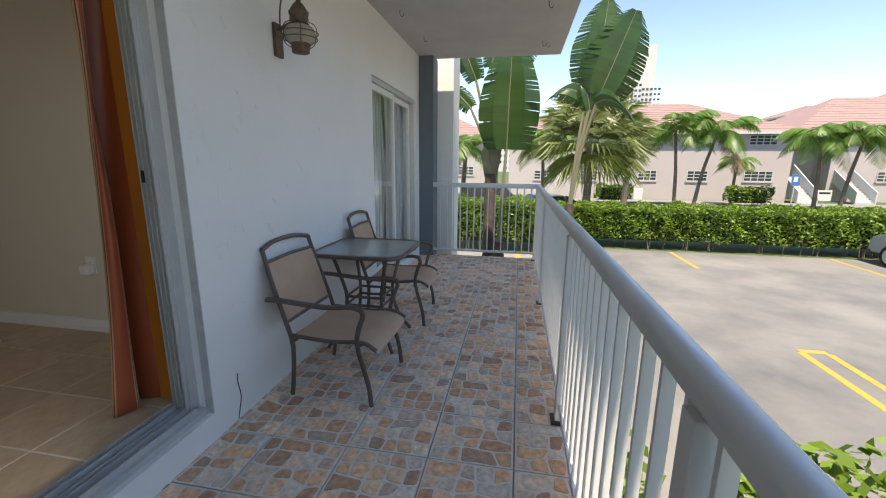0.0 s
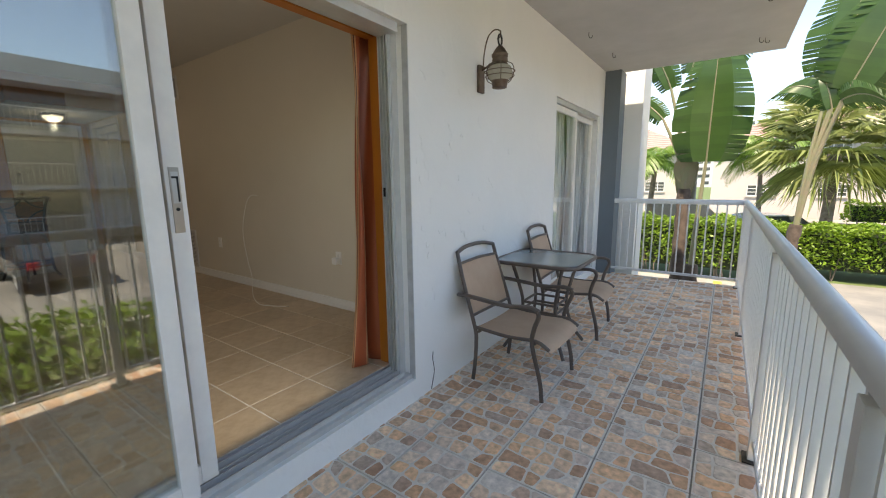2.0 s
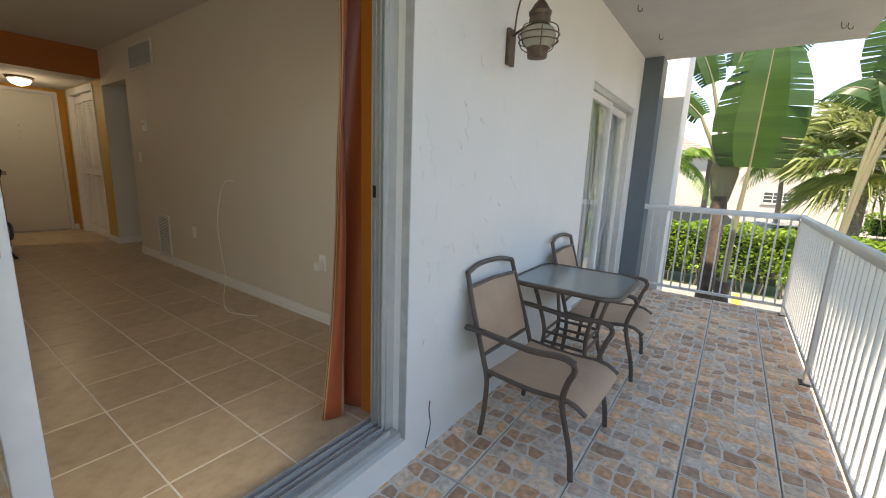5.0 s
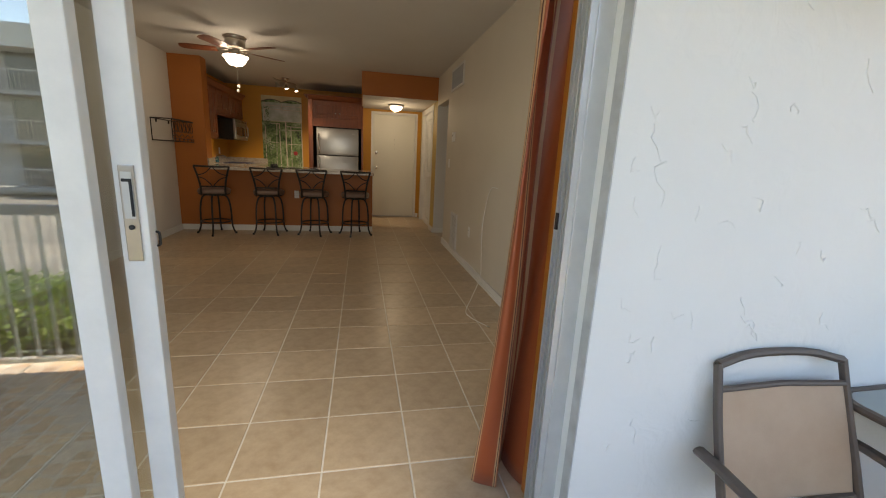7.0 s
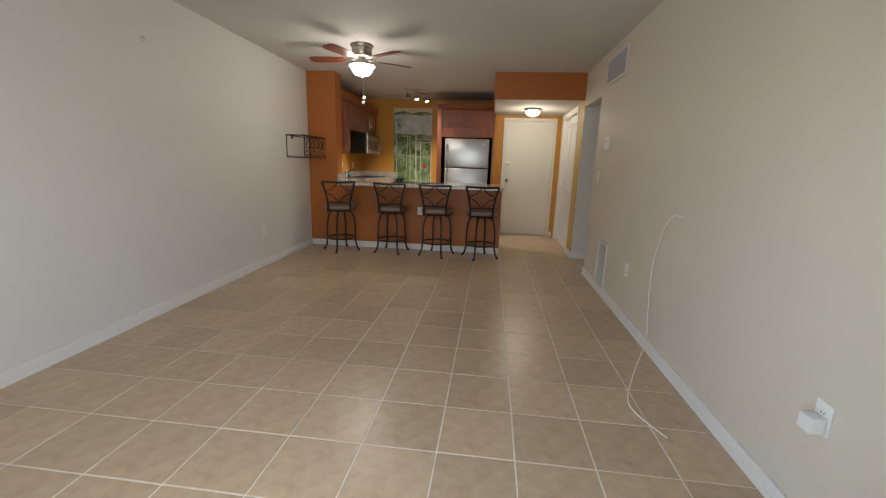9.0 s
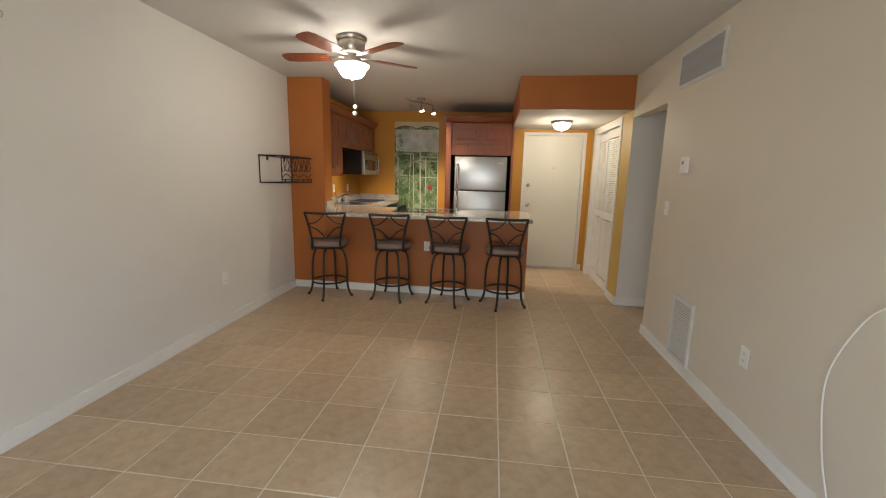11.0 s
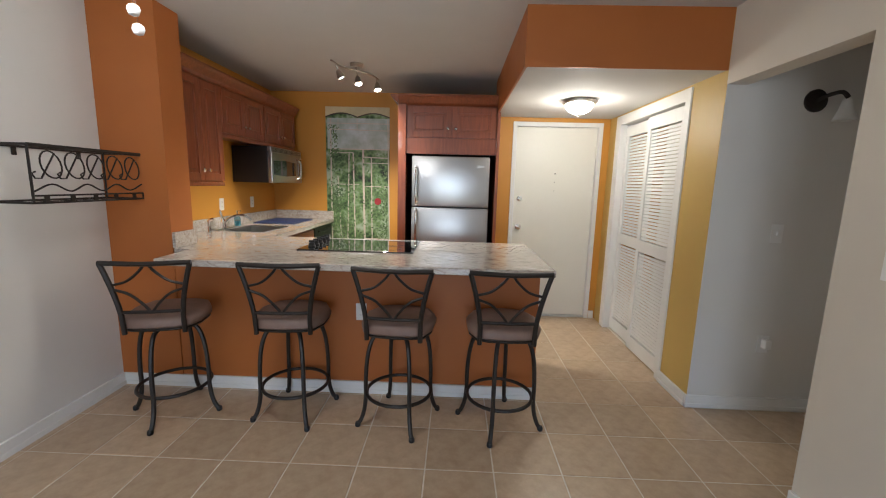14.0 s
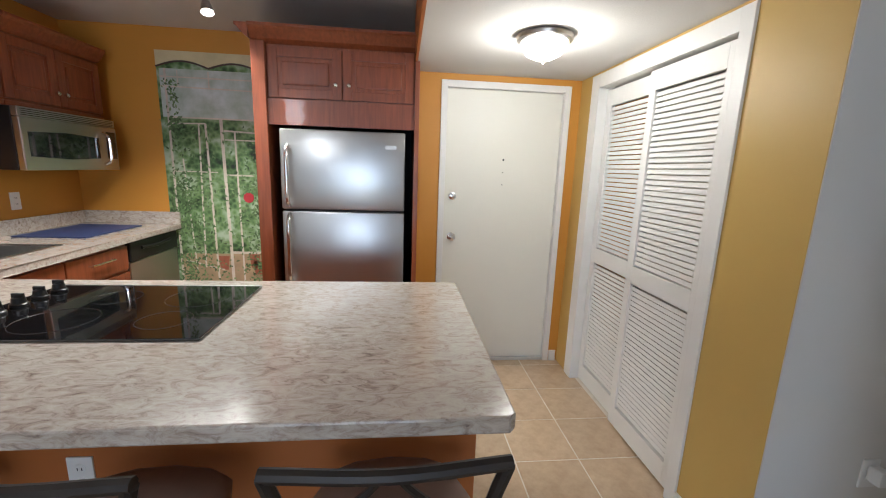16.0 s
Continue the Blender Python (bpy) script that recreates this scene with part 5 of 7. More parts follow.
# ---- railings ----
def railing(label, x0, y0, x1, y1, posts, gap, bar, top_w, flatbar):
    """Top rail, bottom rail, posts and pickets between two ends."""
    d = Vector((x1 - x0, y1 - y0, 0))
    L = d.length
    r = thing("balcony_railing", label, "railing", (x0, y0, 0), math.degrees(math.atan2(d.y, d.x)))
    t = bmesh.new()
    w = top_w / 2
    prof = [(-w, 1.012), (-w, 1.032), (-w * 0.75, 1.047), (-w * 0.3, 1.055), (w * 0.3, 1.055), (w * 0.75, 1.047), (w, 1.032), (w, 1.012)]
    prism(t, [(0, a, z) for a, z in prof], (L, 0, 0))
    part("top_rail", t, M_RAIL, r, "rounded silver handrail", True)
    part("lip", boxed(0, L, -w * 0.55, w * 0.55, 0.992, 1.013), M_RAIL, r)
    part("bottom_rail", boxed(0, L, -0.016, 0.016, 0.075, 0.105, 0.003), M_RAIL, r)
    first_p = None
    k = gap
    while k < L - gap * 0.5:
        if all(abs(k - q) > 0.05 for q in posts):
            if first_p is None:
                first_p = part("picket", boxed(-bar[0], bar[0], -bar[1], bar[1], 0.104, 0.993), M_RAIL, r)
                first_p.location = (k, 0, 0)
            else:
                shared("picket", first_p.data, r, pose(k, 0, 0))
        k += gap
    for q in posts:
        p_ = part("post", boxed(q - 0.022, q + 0.022, -0.03, 0.03, 0.0, 0.993, 0.003), M_RAIL, r)
        part("foot_plate", boxed(q - 0.05, q + 0.05, -0.05, 0.05, 0.0, 0.008, 0.002), M_IRON, p_, "rusted foot plate")
    return r


railing("silver metal balcony railing with flat pickets", 0.14, -4.98, 0.14, 5.97, (0.05, 1.9, 3.8, 5.83, 7.25, 9.1, 10.9), 0.105, (0.006, 0.0125), 0.052, True)
railing("silver metal railing across the balcony end", -1.32, 5.955, 0.115, 5.955, (), 0.098, (0.008, 0.008), 0.05, False)

# ---- balcony furniture ----
M_BROWN = mat("bronze_powder_coat", (0.135, 0.105, 0.09), 0.45, metal=0.3, vary=0.4, scale=20, tint=(0.09, 0.07, 0.06))
M_SLING = mat("tan_mesh_sling", (0.50, 0.35, 0.245), 0.65, vary=0.4, scale=7, tint=(0.36, 0.245, 0.17), bump=0.25, bump_scale=160)
M_FROSTED = mat("frosted_table_glass", (0.24, 0.28, 0.28), 0.22, vary=0.35, scale=5, tint=(0.20, 0.23, 0.23), coat=0.4)


def sheet(bm, rows, thick):
    """A cloth sheet through rows of points with thickness along z/x."""
    g = [[bm.verts.new(Vector(p)) for p in r] for r in rows]
    h = [[bm.verts.new(Vector(p) + Vector(thick)) for p in r] for r in rows]
    nr, nc = len(rows), len(rows[0])
    for i in range(nr - 1):
        for a in range(nc - 1):
            bm.faces.new((g[i][a], g[i][a + 1], g[i + 1][a + 1], g[i + 1][a]))
            bm.faces.new((h[i + 1][a], h[i + 1][a + 1], h[i][a + 1], h[i][a]))
        for a in (0, nc - 1):
            bm.faces.new((g[i][a], g[i + 1][a], h[i + 1][a], h[i][a]))
    for a in range(nc - 1):
        for i in (0, nr - 1):
            bm.faces.new((g[i][a], g[i][a + 1], h[i][a + 1], h[i][a]))
    return bm


def patio_chair():
    """Facing +x, origin on the floor under the seat's middle."""
    c = thing("patio_chair", "brown metal patio chair with a tan mesh sling", "chair", group="chairs at the balcony table")
    W = 0.25
    for s in (-1, 1):
        part("back_leg", tube(bmesh.new(), smooth_path([(-0.25, s * W, 0.008), (-0.235, s * W, 0.12), (-0.225, s * W, 0.27), (-0.23, s * W, 0.36), (-0.27, s * W, 0.50), (-0.335, s * W * 0.97, 0.70), (-0.385, s * W * 0.93, 0.875)], 4), 0.014, 8, flat=0.8), M_BROWN, c, soft=True)
        part("front_leg", tube(bmesh.new(), smooth_path([(0.24, s * (W + 0.01), 0.008), (0.225, s * (W + 0.01), 0.14), (0.17, s * (W + 0.01), 0.36), (0.185, s * (W + 0.02), 0.47), (0.215, s * (W + 0.03), 0.55), (0.205, s * (W + 0.03), 0.585)], 4), 0.014, 8, flat=0.8), M_BROWN, c, soft=True)
        part("armrest", tube(bmesh.new(), smooth_path([(-0.345, s * (W + 0.03), 0.60), (-0.25, s * (W + 0.03), 0.60), (0.0, s * (W + 0.03), 0.585), (0.15, s * (W + 0.03), 0.60), (0.215, s * (W + 0.03), 0.585)], 4), 0.014, 8, flat=1.5), M_BROWN, c, soft=True)
        part("seat_rail", tube(bmesh.new(), smooth_path([(-0.235, s * W, 0.385), (0.0, s * W, 0.372), (0.19, s * W, 0.385), (0.275, s * W, 0.345)], 4), 0.012, 8), M_BROWN, c, soft=True)
    part("top_bar", tube(bmesh.new(), smooth_path([(-0.385, -W * 0.93, 0.872), (-0.40, -0.1, 0.898), (-0.40, 0.1, 0.898), (-0.385, W * 0.93, 0.872)], 4), 0.014, 8), M_BROWN, c, soft=True)
    part("back_bar", tube(bmesh.new(), [(-0.362, -W * 0.93, 0.80), (-0.368, 0, 0.808), (-0.362, W * 0.93, 0.80)], 0.010, 8), M_BROWN, c, soft=True)
    part("back_bar", tube(bmesh.new(), [(-0.262, -W, 0.455), (-0.262, W, 0.455)], 0.010, 8), M_BROWN, c, soft=True)
    part("cross_bar", tube(bmesh.new(), [(0.16, -W, 0.345), (0.16, W, 0.345)], 0.010, 8), M_BROWN, c)
    part("cross_bar", tube(bmesh.new(), [(-0.225, -W, 0.345), (-0.225, W, 0.345)], 0.010, 8), M_BROWN, c)
    ys = [-W + 0.012 + (2 * W - 0.024) * k / 8 for k in range(9)]
    dip = lambda y: 0.012 * (1 - (y / W) ** 2)
    part("seat", sheet(bmesh.new(), [[(x, y, z - dip(y)) for y in ys] for x, z in ((-0.225, 0.388), (-0.1, 0.378), (0.05, 0.378), (0.16, 0.386), (0.22, 0.376), (0.262, 0.352), (0.275, 0.325))], (-0.002, 0, -0.006)), M_SLING, c, "tan mesh seat", True)
    part("backrest", sheet(bmesh.new(), [[(x - dip(y), y, z) for y in ys] for x, z in ((-0.262, 0.458), (-0.29, 0.56), (-0.325, 0.68), (-0.361, 0.80))], (-0.006, 0, -0.002)), M_SLING, c, "tan mesh backrest", True)
    return c


pc = patio_chair()
CH = pose(-1.105, 2.452, 0, 0, 0, -2)
second = copy_thing(pc, pose(-1.10, 3.58, 0, 0, 0, 3))
pc.matrix_basis = CH @ Matrix.Diagonal((1, 1, 0.975, 1))

tb = thing("patio_table", "small brown metal patio table with a frosted glass top", "table", (-1.19, 3.04, 0), 0)
TABLE_H = 1.035


def rounded(w, h, r, z, n=6):
    out = []
    for cx, cy, a0 in ((w - r, h - r, 0), (-w + r, h - r, 90), (-w + r, -h + r, 180), (w - r, -h + r, 270)):
        for k in range(n + 1):
            a = radians(a0 + 90 * k / n)
            out.append((cx + r * math.cos(a), cy + r * math.sin(a), z))
    return out


part("rim", tube(bmesh.new(), rounded(0.315, 0.315, 0.10, 0.685), 0.015, 8, True, 1.0), M_BROWN, tb, soft=True)
part("glass_top", prism(bmesh.new(), rounded(0.308, 0.308, 0.095, 0.686), (0, 0, 0.007)), M_FROSTED, tb, "frosted glass top")
for sx_ in (-1, 1):
    for sy_ in (-1, 1):
        part("leg", tube(bmesh.new(), smooth_path([(sx_ * 0.20, sy_ * 0.20, 0.68), (sx_ * 0.16, sy_ * 0.16, 0.52), (sx_ * 0.13, sy_ * 0.13, 0.34), (sx_ * 0.17, sy_ * 0.17, 0.14), (sx_ * 0.24, sy_ * 0.24, 0.008)], 4), 0.013, 8), M_BROWN, tb, soft=True)
for z, w in ((0.30, 0.135), (0.36, 0.13)):
    part("stretcher", tube(bmesh.new(), [(-w, -w, z), (w, -w, z), (w, w, z), (-w, w, z)], 0.010, 6, True), M_BROWN, tb)

tb.scale = (1.0, 1.0, TABLE_H)

# ---- onion lantern ----
M_RUST = mat("weathered_copper", (0.115, 0.068, 0.05), 0.6, metal=0.6, vary=0.9, scale=22, tint=(0.20, 0.16, 0.12), bump=0.3, bump_scale=80)
M_LGLASS = mat("dusty_lantern_glass", (0.42, 0.40, 0.34), 0.25, vary=0.6, scale=20, tint=(0.3, 0.27, 0.2))
ln = thing("wall_lantern", "weathered copper onion lantern on the stucco wall", "wall lamp", (WX, 2.56, 1.955))
ln.scale = (0.9, 0.84, 0.8)
LX, LYo = 0.25, -0.17
part("back_plate", boxed(0, 0.022, -0.045, 0.045, -0.06, 0.16, 0.006), M_RUST, ln)
part("arm", tube(bmesh.new(), smooth_path([(0.022, 0, 0.12), (0.10, -0.06, 0.125), (LX - 0.04, LYo + 0.03, 0.125)]), 0.008, 8), M_RUST, ln, soft=True)
part("scroll", tube(bmesh.new(), smooth_path([(0.03, 0, 0.13), (0.045, -0.01, 0.25), (0.10, -0.06, 0.345), (0.18, -0.12, 0.365), (LX, LYo, 0.33), (LX, LYo, 0.29), (LX - 0.03, LYo + 0.02, 0.285)]), 0.005, 6), M_RUST, ln, soft=True)
part("ring", tube(bmesh.new(), [(LX, LYo + 0.03 * math.cos(a * 0.5236), 0.265 + 0.042 * math.sin(a * 0.5236)) for a in range(12)], 0.006, 6, True), M_IRON, ln, soft=True)
part("cap", lathe(bmesh.new(), [(0.055, 0.14), (0.058, 0.16), (0.05, 0.17), (0.03, 0.205), (0.012, 0.225)], 20, (LX, LYo, 0)), M_RUST, ln, soft=True)
part("neck", lathe(bmesh.new(), [(0.05, 0.085), (0.056, 0.09), (0.048, 0.10), (0.055, 0.115), (0.05, 0.14)], 20, (LX, LYo, 0)), M_RUST, ln, soft=True)
part("globe", lathe(bmesh.new(), [(0.05, 0.085), (0.075, 0.07), (0.088, 0.035), (0.085, 0.0), (0.06, -0.03)], 24, (LX, LYo, 0)), M_LGLASS, ln, "dusty glass globe", True)
part("base", lathe(bmesh.new(), [(0.06, -0.03), (0.055, -0.04), (0.05, -0.085), (0.03, -0.09)], 20, (LX, LYo, 0)), M_RUST, ln, soft=True)
for z, r in ((0.035, 0.105), (0.0, 0.10)):
    part("guard_ring", tube(bmesh.new(), [(LX + r * math.cos(a * 0.2618), LYo + r * math.sin(a * 0.2618), z) for a in range(24)], 0.0035, 6, True), M_RUST, ln)
for k in range(6):
    a = k * math.pi / 3
    part("guard_wire", tube(bmesh.new(), smooth_path([(LX + r * math.cos(a), LYo + r * math.sin(a), z) for r, z in ((0.055, 0.10), (0.095, 0.075), (0.107, 0.03), (0.095, -0.02), (0.055, -0.05))], 3), 0.003, 5), M_RUST, ln)

# ceiling hooks, stucco chips and the crack at the wall's foot
for x, y in ((-1.26, 5.12), (0.07, 5.50), (-1.30, 4.3), (0.06, 4.3), (0.12, 5.55), (-0.9, 3.0)):
    hk = thing("ceiling_hook", "small rusty hook in the balcony ceiling", "hook", (x, y, 2.72))
    part("hook", tube(bmesh.new(), smooth_path([(0, 0, 0), (0, 0, -0.03), (0.012, 0, -0.05), (0.03, 0, -0.05), (0.035, 0, -0.03)]), 0.003, 6), M_IRON, hk)
rng = random.Random(11)
chips = bmesh.new()
for cy, cz in ((1.88, 1.58), (1.90, 1.54), (1.86, 1.45), (1.92, 1.42), (2.29, 1.06), (2.30, 1.0), (2.33, 0.96), (2.08, 1.33), (2.25, 1.36), (1.98, 1.22), (2.15, 1.28), (2.62, 1.0), (2.4, 1.12), (2.05, 1.02), (3.0, 1.55), (2.7, 1.3), (1.95, 0.9)) + tuple((1.86 + 0.9 * rng.random() ** 1.6, 0.55 + 1.7 * rng.random()) for _ in range(24)):
    y, z = cy, cz
    pts = [(WX + 0.001, y, z)]
    for _ in range(rng.randint(3, 5)):
        y += rng.uniform(-0.008, 0.026)
        z += rng.uniform(-0.034, 0.014)
        pts.append((WX + 0.001, y, z))
    tube(chips, pts, [0.001] + [rng.uniform(0.0012, 0.0027) for _ in pts[2:]] + [0.001], 5)
tagged(link("stucco_ridges", chips, M_STUCCO), "raised chipped ridges in the white stucco", "plaster", kind="stuff")
tagged(link("wall_crack", tube(bmesh.new(), smooth_path([(WX + 0.001, 1.975, 0.25), (WX + 0.002, 1.97, 0.20), (WX + 0.001, 1.985, 0.12), (WX + 0.002, 1.965, 0.05), (WX + 0.001, 1.95, 0.005)]), 0.0028, 5), M_DARK), "dark crack at the foot of the stucco wall", "crack")

# ---- outdoors: plants ----
M_HEDGE = leafy("hedge_leaf", (0.11, 0.20, 0.02), (0.20, 0.29, 0.035))
# near-black green: the shade between hedge leaves as a colour
M_HEDGE_SHADE = mat("hedge_inner_shade", (0.02, 0.03, 0.01), 0.9, vary=0.8, scale=5)
M_BANANA = leafy("traveller_leaf", (0.026, 0.066, 0.016), (0.055, 0.11, 0.026), 0.32, 0.28, 0.16)
M_STALK = mat("pale_green_stalk", (0.17, 0.19, 0.10), 0.5, vary=0.9, scale=7, tint=(0.22, 0.17, 0.12))
M_PALM = leafy("palm_leaf", (0.10, 0.20, 0.04), (0.18, 0.27, 0.06), 0.4, 0.3)
M_FANP = leafy("fan_palm_leaf", (0.13, 0.17, 0.05), (0.25, 0.27, 0.11), 0.4, 0.25)
M_TRUNK = mat("palm_trunk", (0.24, 0.19, 0.155), 0.9, vary=1.0, scale=9, tint=(0.11, 0.08, 0.065), bump=0.8, bump_scale=22)
M_TRUNK_D = mat("dark_ringed_trunk", (0.13, 0.095, 0.075), 0.9, vary=1.0, scale=9, tint=(0.05, 0.035, 0.028), bump=0.8, bump_scale=22)
M_DEAD = mat("dry_frond", (0.24, 0.15, 0.09), 0.8, vary=0.6, scale=9, island=0.3)


def quads(name, verts, material):
    """One mesh of loose leaves from an array of shape (n, 4, 3)."""
    n_ = len(verts)
    me = bpy.data.meshes.new(name)
    me.from_pydata(verts.reshape(-1, 3).tolist(), [], np.arange(n_ * 4).reshape(n_, 4).tolist())
    me.materials.append(material)
    return new(name, me)


def leaf_cloud(rs, pts, size, up=0.4):
    """Pointed leaves at points, turned at random but mostly facing up and out."""
    n_ = len(pts)
    d = rs.normal(size=(n_, 3))
    d[:, 2] *= 0.6
    d /= np.linalg.norm(d, axis=1, keepdims=True)
    nn = rs.normal(size=(n_, 3)) * 0.6 + np.array([0, 0, up + 0.4])
    s = np.cross(d, nn)
    s /= np.linalg.norm(s, axis=1, keepdims=True) + 1e-6
    L = size * rs.uniform(0.7, 1.3, (n_, 1))
    return np.stack([pts - d * L * 0.5, pts + s * L * 0.25, pts + d * L * 0.5, pts - s * L * 0.25], 1)


def hedge(label, x0, x1, y0, y1, z1, count, size, seed, z0=GZ):
    rs = np.random.RandomState(seed)
    h = thing("hedge", label, "hedge", ((x0 + x1) / 2, (y0 + y1) / 2, z0))
    w, d, t = (x1 - x0) / 2, (y1 - y0) / 2, z1 - z0
    # added dark box, stands in for the shade inside the foliage
    part("core", boxed(-w + 0.25, w - 0.25, -d + 0.25, d - 0.25, 0.30, t - 0.2), M_HEDGE_SHADE, h)
    m = count
    u = rs.uniform(-1, 1, (m, 3))
    p_ = np.empty((m, 3))
    k = rs.rand(m)
    area = np.array([w * d, w * t / 2, w * t / 2, d * t / 2, d * t / 2])
    edges = np.cumsum(area / area.sum())
    face = np.searchsorted(edges, k)
    p_[:, 0], p_[:, 1], p_[:, 2] = u[:, 0] * w, u[:, 1] * d, (u[:, 2] * 0.5 + 0.5) * t
    low = 0.22 + 0.78 * rs.rand(m) ** 0.7
    p_[face == 0, 2] = t
    p_[face == 1, 1], p_[face == 2, 1] = -d, d
    p_[face == 3, 0], p_[face == 4, 0] = -w, w
    p_[face > 0, 2] = t * low[face > 0]
    bump = 0.10 * np.sin(p_[:, 0] * 2.3 + seed) * np.cos(p_[:, 1] * 2.9) + 0.07 * np.sin(p_[:, 0] * 6.1 + p_[:, 2] * 5)
    out = np.zeros((m, 3))
    out[face == 0, 2], out[face == 1, 1], out[face == 2, 1], out[face == 3, 0], out[face == 4, 0] = 1, -1, 1, -1, 1
    p_ += out * (bump[:, None] - np.abs(rs.normal(size=(m, 1))) * 0.10 + 0.04)
    f = quads("leaves", leaf_cloud(rs, p_, size), M_HEDGE)
    f.parent = h
    tagged(f, kind="stuff")
    st = bmesh.new()
    for _ in range(int(8 * w)):
        x, y = rs.uniform(-w, w), -d + rs.uniform(0.1, 0.4)
        tube(st, [(x, y, 0), (x + rs.uniform(-0.08, 0.08), y, 0.3), (x + rs.uniform(-0.2, 0.2), y, 0.7)], 0.018, 5)
    tagged(part("stems", st, M_TRUNK, h), kind="stuff")
    return h


hedge("clipped green hedge along the parking lot", 1.2, 26.0, 15.1, 16.5, -0.12, 52000, 0.115, 1)
hedge("clipped green hedge beyond the balcony end", -7.0, 1.0, 13.7, 14.9, 0.12, 17000, 0.115, 2)
hedge("bright green hedge beside the parking lot", 1.05, 2.5, -7.0, 2.25, 0.02, 16000, 0.11, 3)
hedge("low round green shrub under the fan palm", 5.8, 8.2, 32.2, 33.4, -0.2, 1200, 0.2, 4)
hedge("low round green shrub before the pale building", 14.8, 17.4, 32.2, 33.4, -0.2, 1200, 0.2, 5)
rs = np.random.RandomState(8)
for x, y, z1 in ((0.75, 3.35, -0.75), (0.62, 2.9, -0.7)):
    p_ = np.c_[rs.normal(x, 0.14, 160), rs.normal(y, 0.18, 160), rs.uniform(GZ + 0.1, z1, 160)]
    sb = thing("shrub", "small green shrub beside the balcony", "shrub", (x, y, GZ))
    v = leaf_cloud(rs, p_, 0.14) - np.array([x, y, GZ])
    f = quads("leaves", v, M_HEDGE)
    f.parent = sb
    part("stem", tube(bmesh.new(), [(0, 0, 0), (0.02, 0, 0.5)], 0.015, 6), M_TRUNK, sb)


def paddle(bm, base, direction, length, width, seed, droop=0.25, torn=0.5):
    """One broad banana-like leaf: a blade of torn strips on both sides of a midrib."""
    rg = random.Random(seed)
    d = Vector(direction).normalized()
    side = d.cross(Vector((0, -1, 0.15)))
    side.normalize()
    nrm = side.cross(d).normalized()
    n_ = 26
    spine = []
    for k in range(n_ + 1):
        t = k / n_
        spine.append(Vector(base) + d * length * t + Vector((0, 0, -1)) * droop * length * t * t + nrm * 0.06 * math.sin(3 * t))
    for s in (-1, 1):
        prev = None
        skew = 0.0
        for k in range(n_):
            t0, t1 = k / n_, (k + 1) / n_
            f = lambda t: width * 0.5 * (max(0.0, math.sin(math.pi * min(1, 0.10 + 0.86 * t) ** 0.8)) ** 0.55)
            if rg.random() < torn:
                skew = rg.uniform(-0.03, 0.10) * length * 0.35
                fold = rg.uniform(-0.25, 0.25) * width * 0.25
                prev = None
            else:
                fold = 0.0 if prev is None else prev_fold
            prev_fold = fold
            out0 = spine[k] + side * s * f(t0) - d * skew * 0.5 + nrm * (fold - 0.10 * width)
            out1 = spine[k + 1] + side * s * f(t1) - d * (skew * 0.5 + (0.012 if rg.random() < torn else 0)) + nrm * (fold - 0.10 * width)
            m0 = spine[k] + side * s * f(t0) * 0.5 + nrm * 0.03 * width
            m1 = spine[k + 1] + side * s * f(t1) * 0.5 + nrm * 0.03 * width
            v = [bm.verts.new(q) for q in (spine[k], spine[k + 1], m1, m0)]
            bm.faces.new(v)
            w_ = [v[3], v[2], bm.verts.new(out1), bm.verts.new(out0)]
            bm.faces.new(w_)
            prev = out1
    return spine


def traveller_palm(label, base, trunk_h, stalks, seed, lean=(0, 0)):
    """A traveller's palm: thick ringed trunk, fan of long stalks, broad leaves."""
    t = thing("travellers_palm", label, "palm tree", base)
    top = Vector((lean[0], lean[1], trunk_h))
    rings = []
    for k in range(17):
        f = k / 16
        rings.append((0.10 + 0.02 * (k % 2)) * (1.1 - 0.25 * f))
    part("trunk", tube(bmesh.new(), [top * (k / 16) for k in range(17)], rings, 12), M_TRUNK_D, t, soft=True)
    bm = bmesh.new()
    top_w = 0.18 if len(stalks) > 1 else 0.10
    prism(bm, [top + Vector((-0.10, -0.03, -0.1)), top + Vector((0.10, -0.03, -0.1)), top + Vector((top_w, -0.03, 0.35)), top + Vector((0.0, -0.03, 0.75)), top + Vector((-top_w, -0.03, 0.35))], (0, 0.10, 0))
    bmesh.ops.bevel(bm, geom=bm.edges[:], offset=0.03, segments=2, affect="EDGES")
    if len(stalks) == 4:
        part("leaf_base", bm, M_STALK, t, "fanned pale leaf base", True)
    else:
        bm.free()
    for k, (dx, dy, h, L, W, ldir, droop) in enumerate(stalks):
        end = top + Vector((dx, dy, h))
        st = part("stalk", tube(bmesh.new(), smooth_path([top, top + Vector((dx * 0.35, dy * 0.3, h * 0.5)), end]), [0.045 - 0.0025 * q for q in range(11)], 8), M_STALK, t, soft=True)
        lf = bmesh.new()
        spine = paddle(lf, end, ldir, L, W, seed * 31 + k, droop, 0.75 if seed == 9 else 0.5)
        part("leaf", lf, M_BANANA, st)
        part("midrib", tube(bmesh.new(), spine, [0.014 - 0.0004 * q for q in range(len(spine))], 6), M_STALK, st, soft=True)
    return t


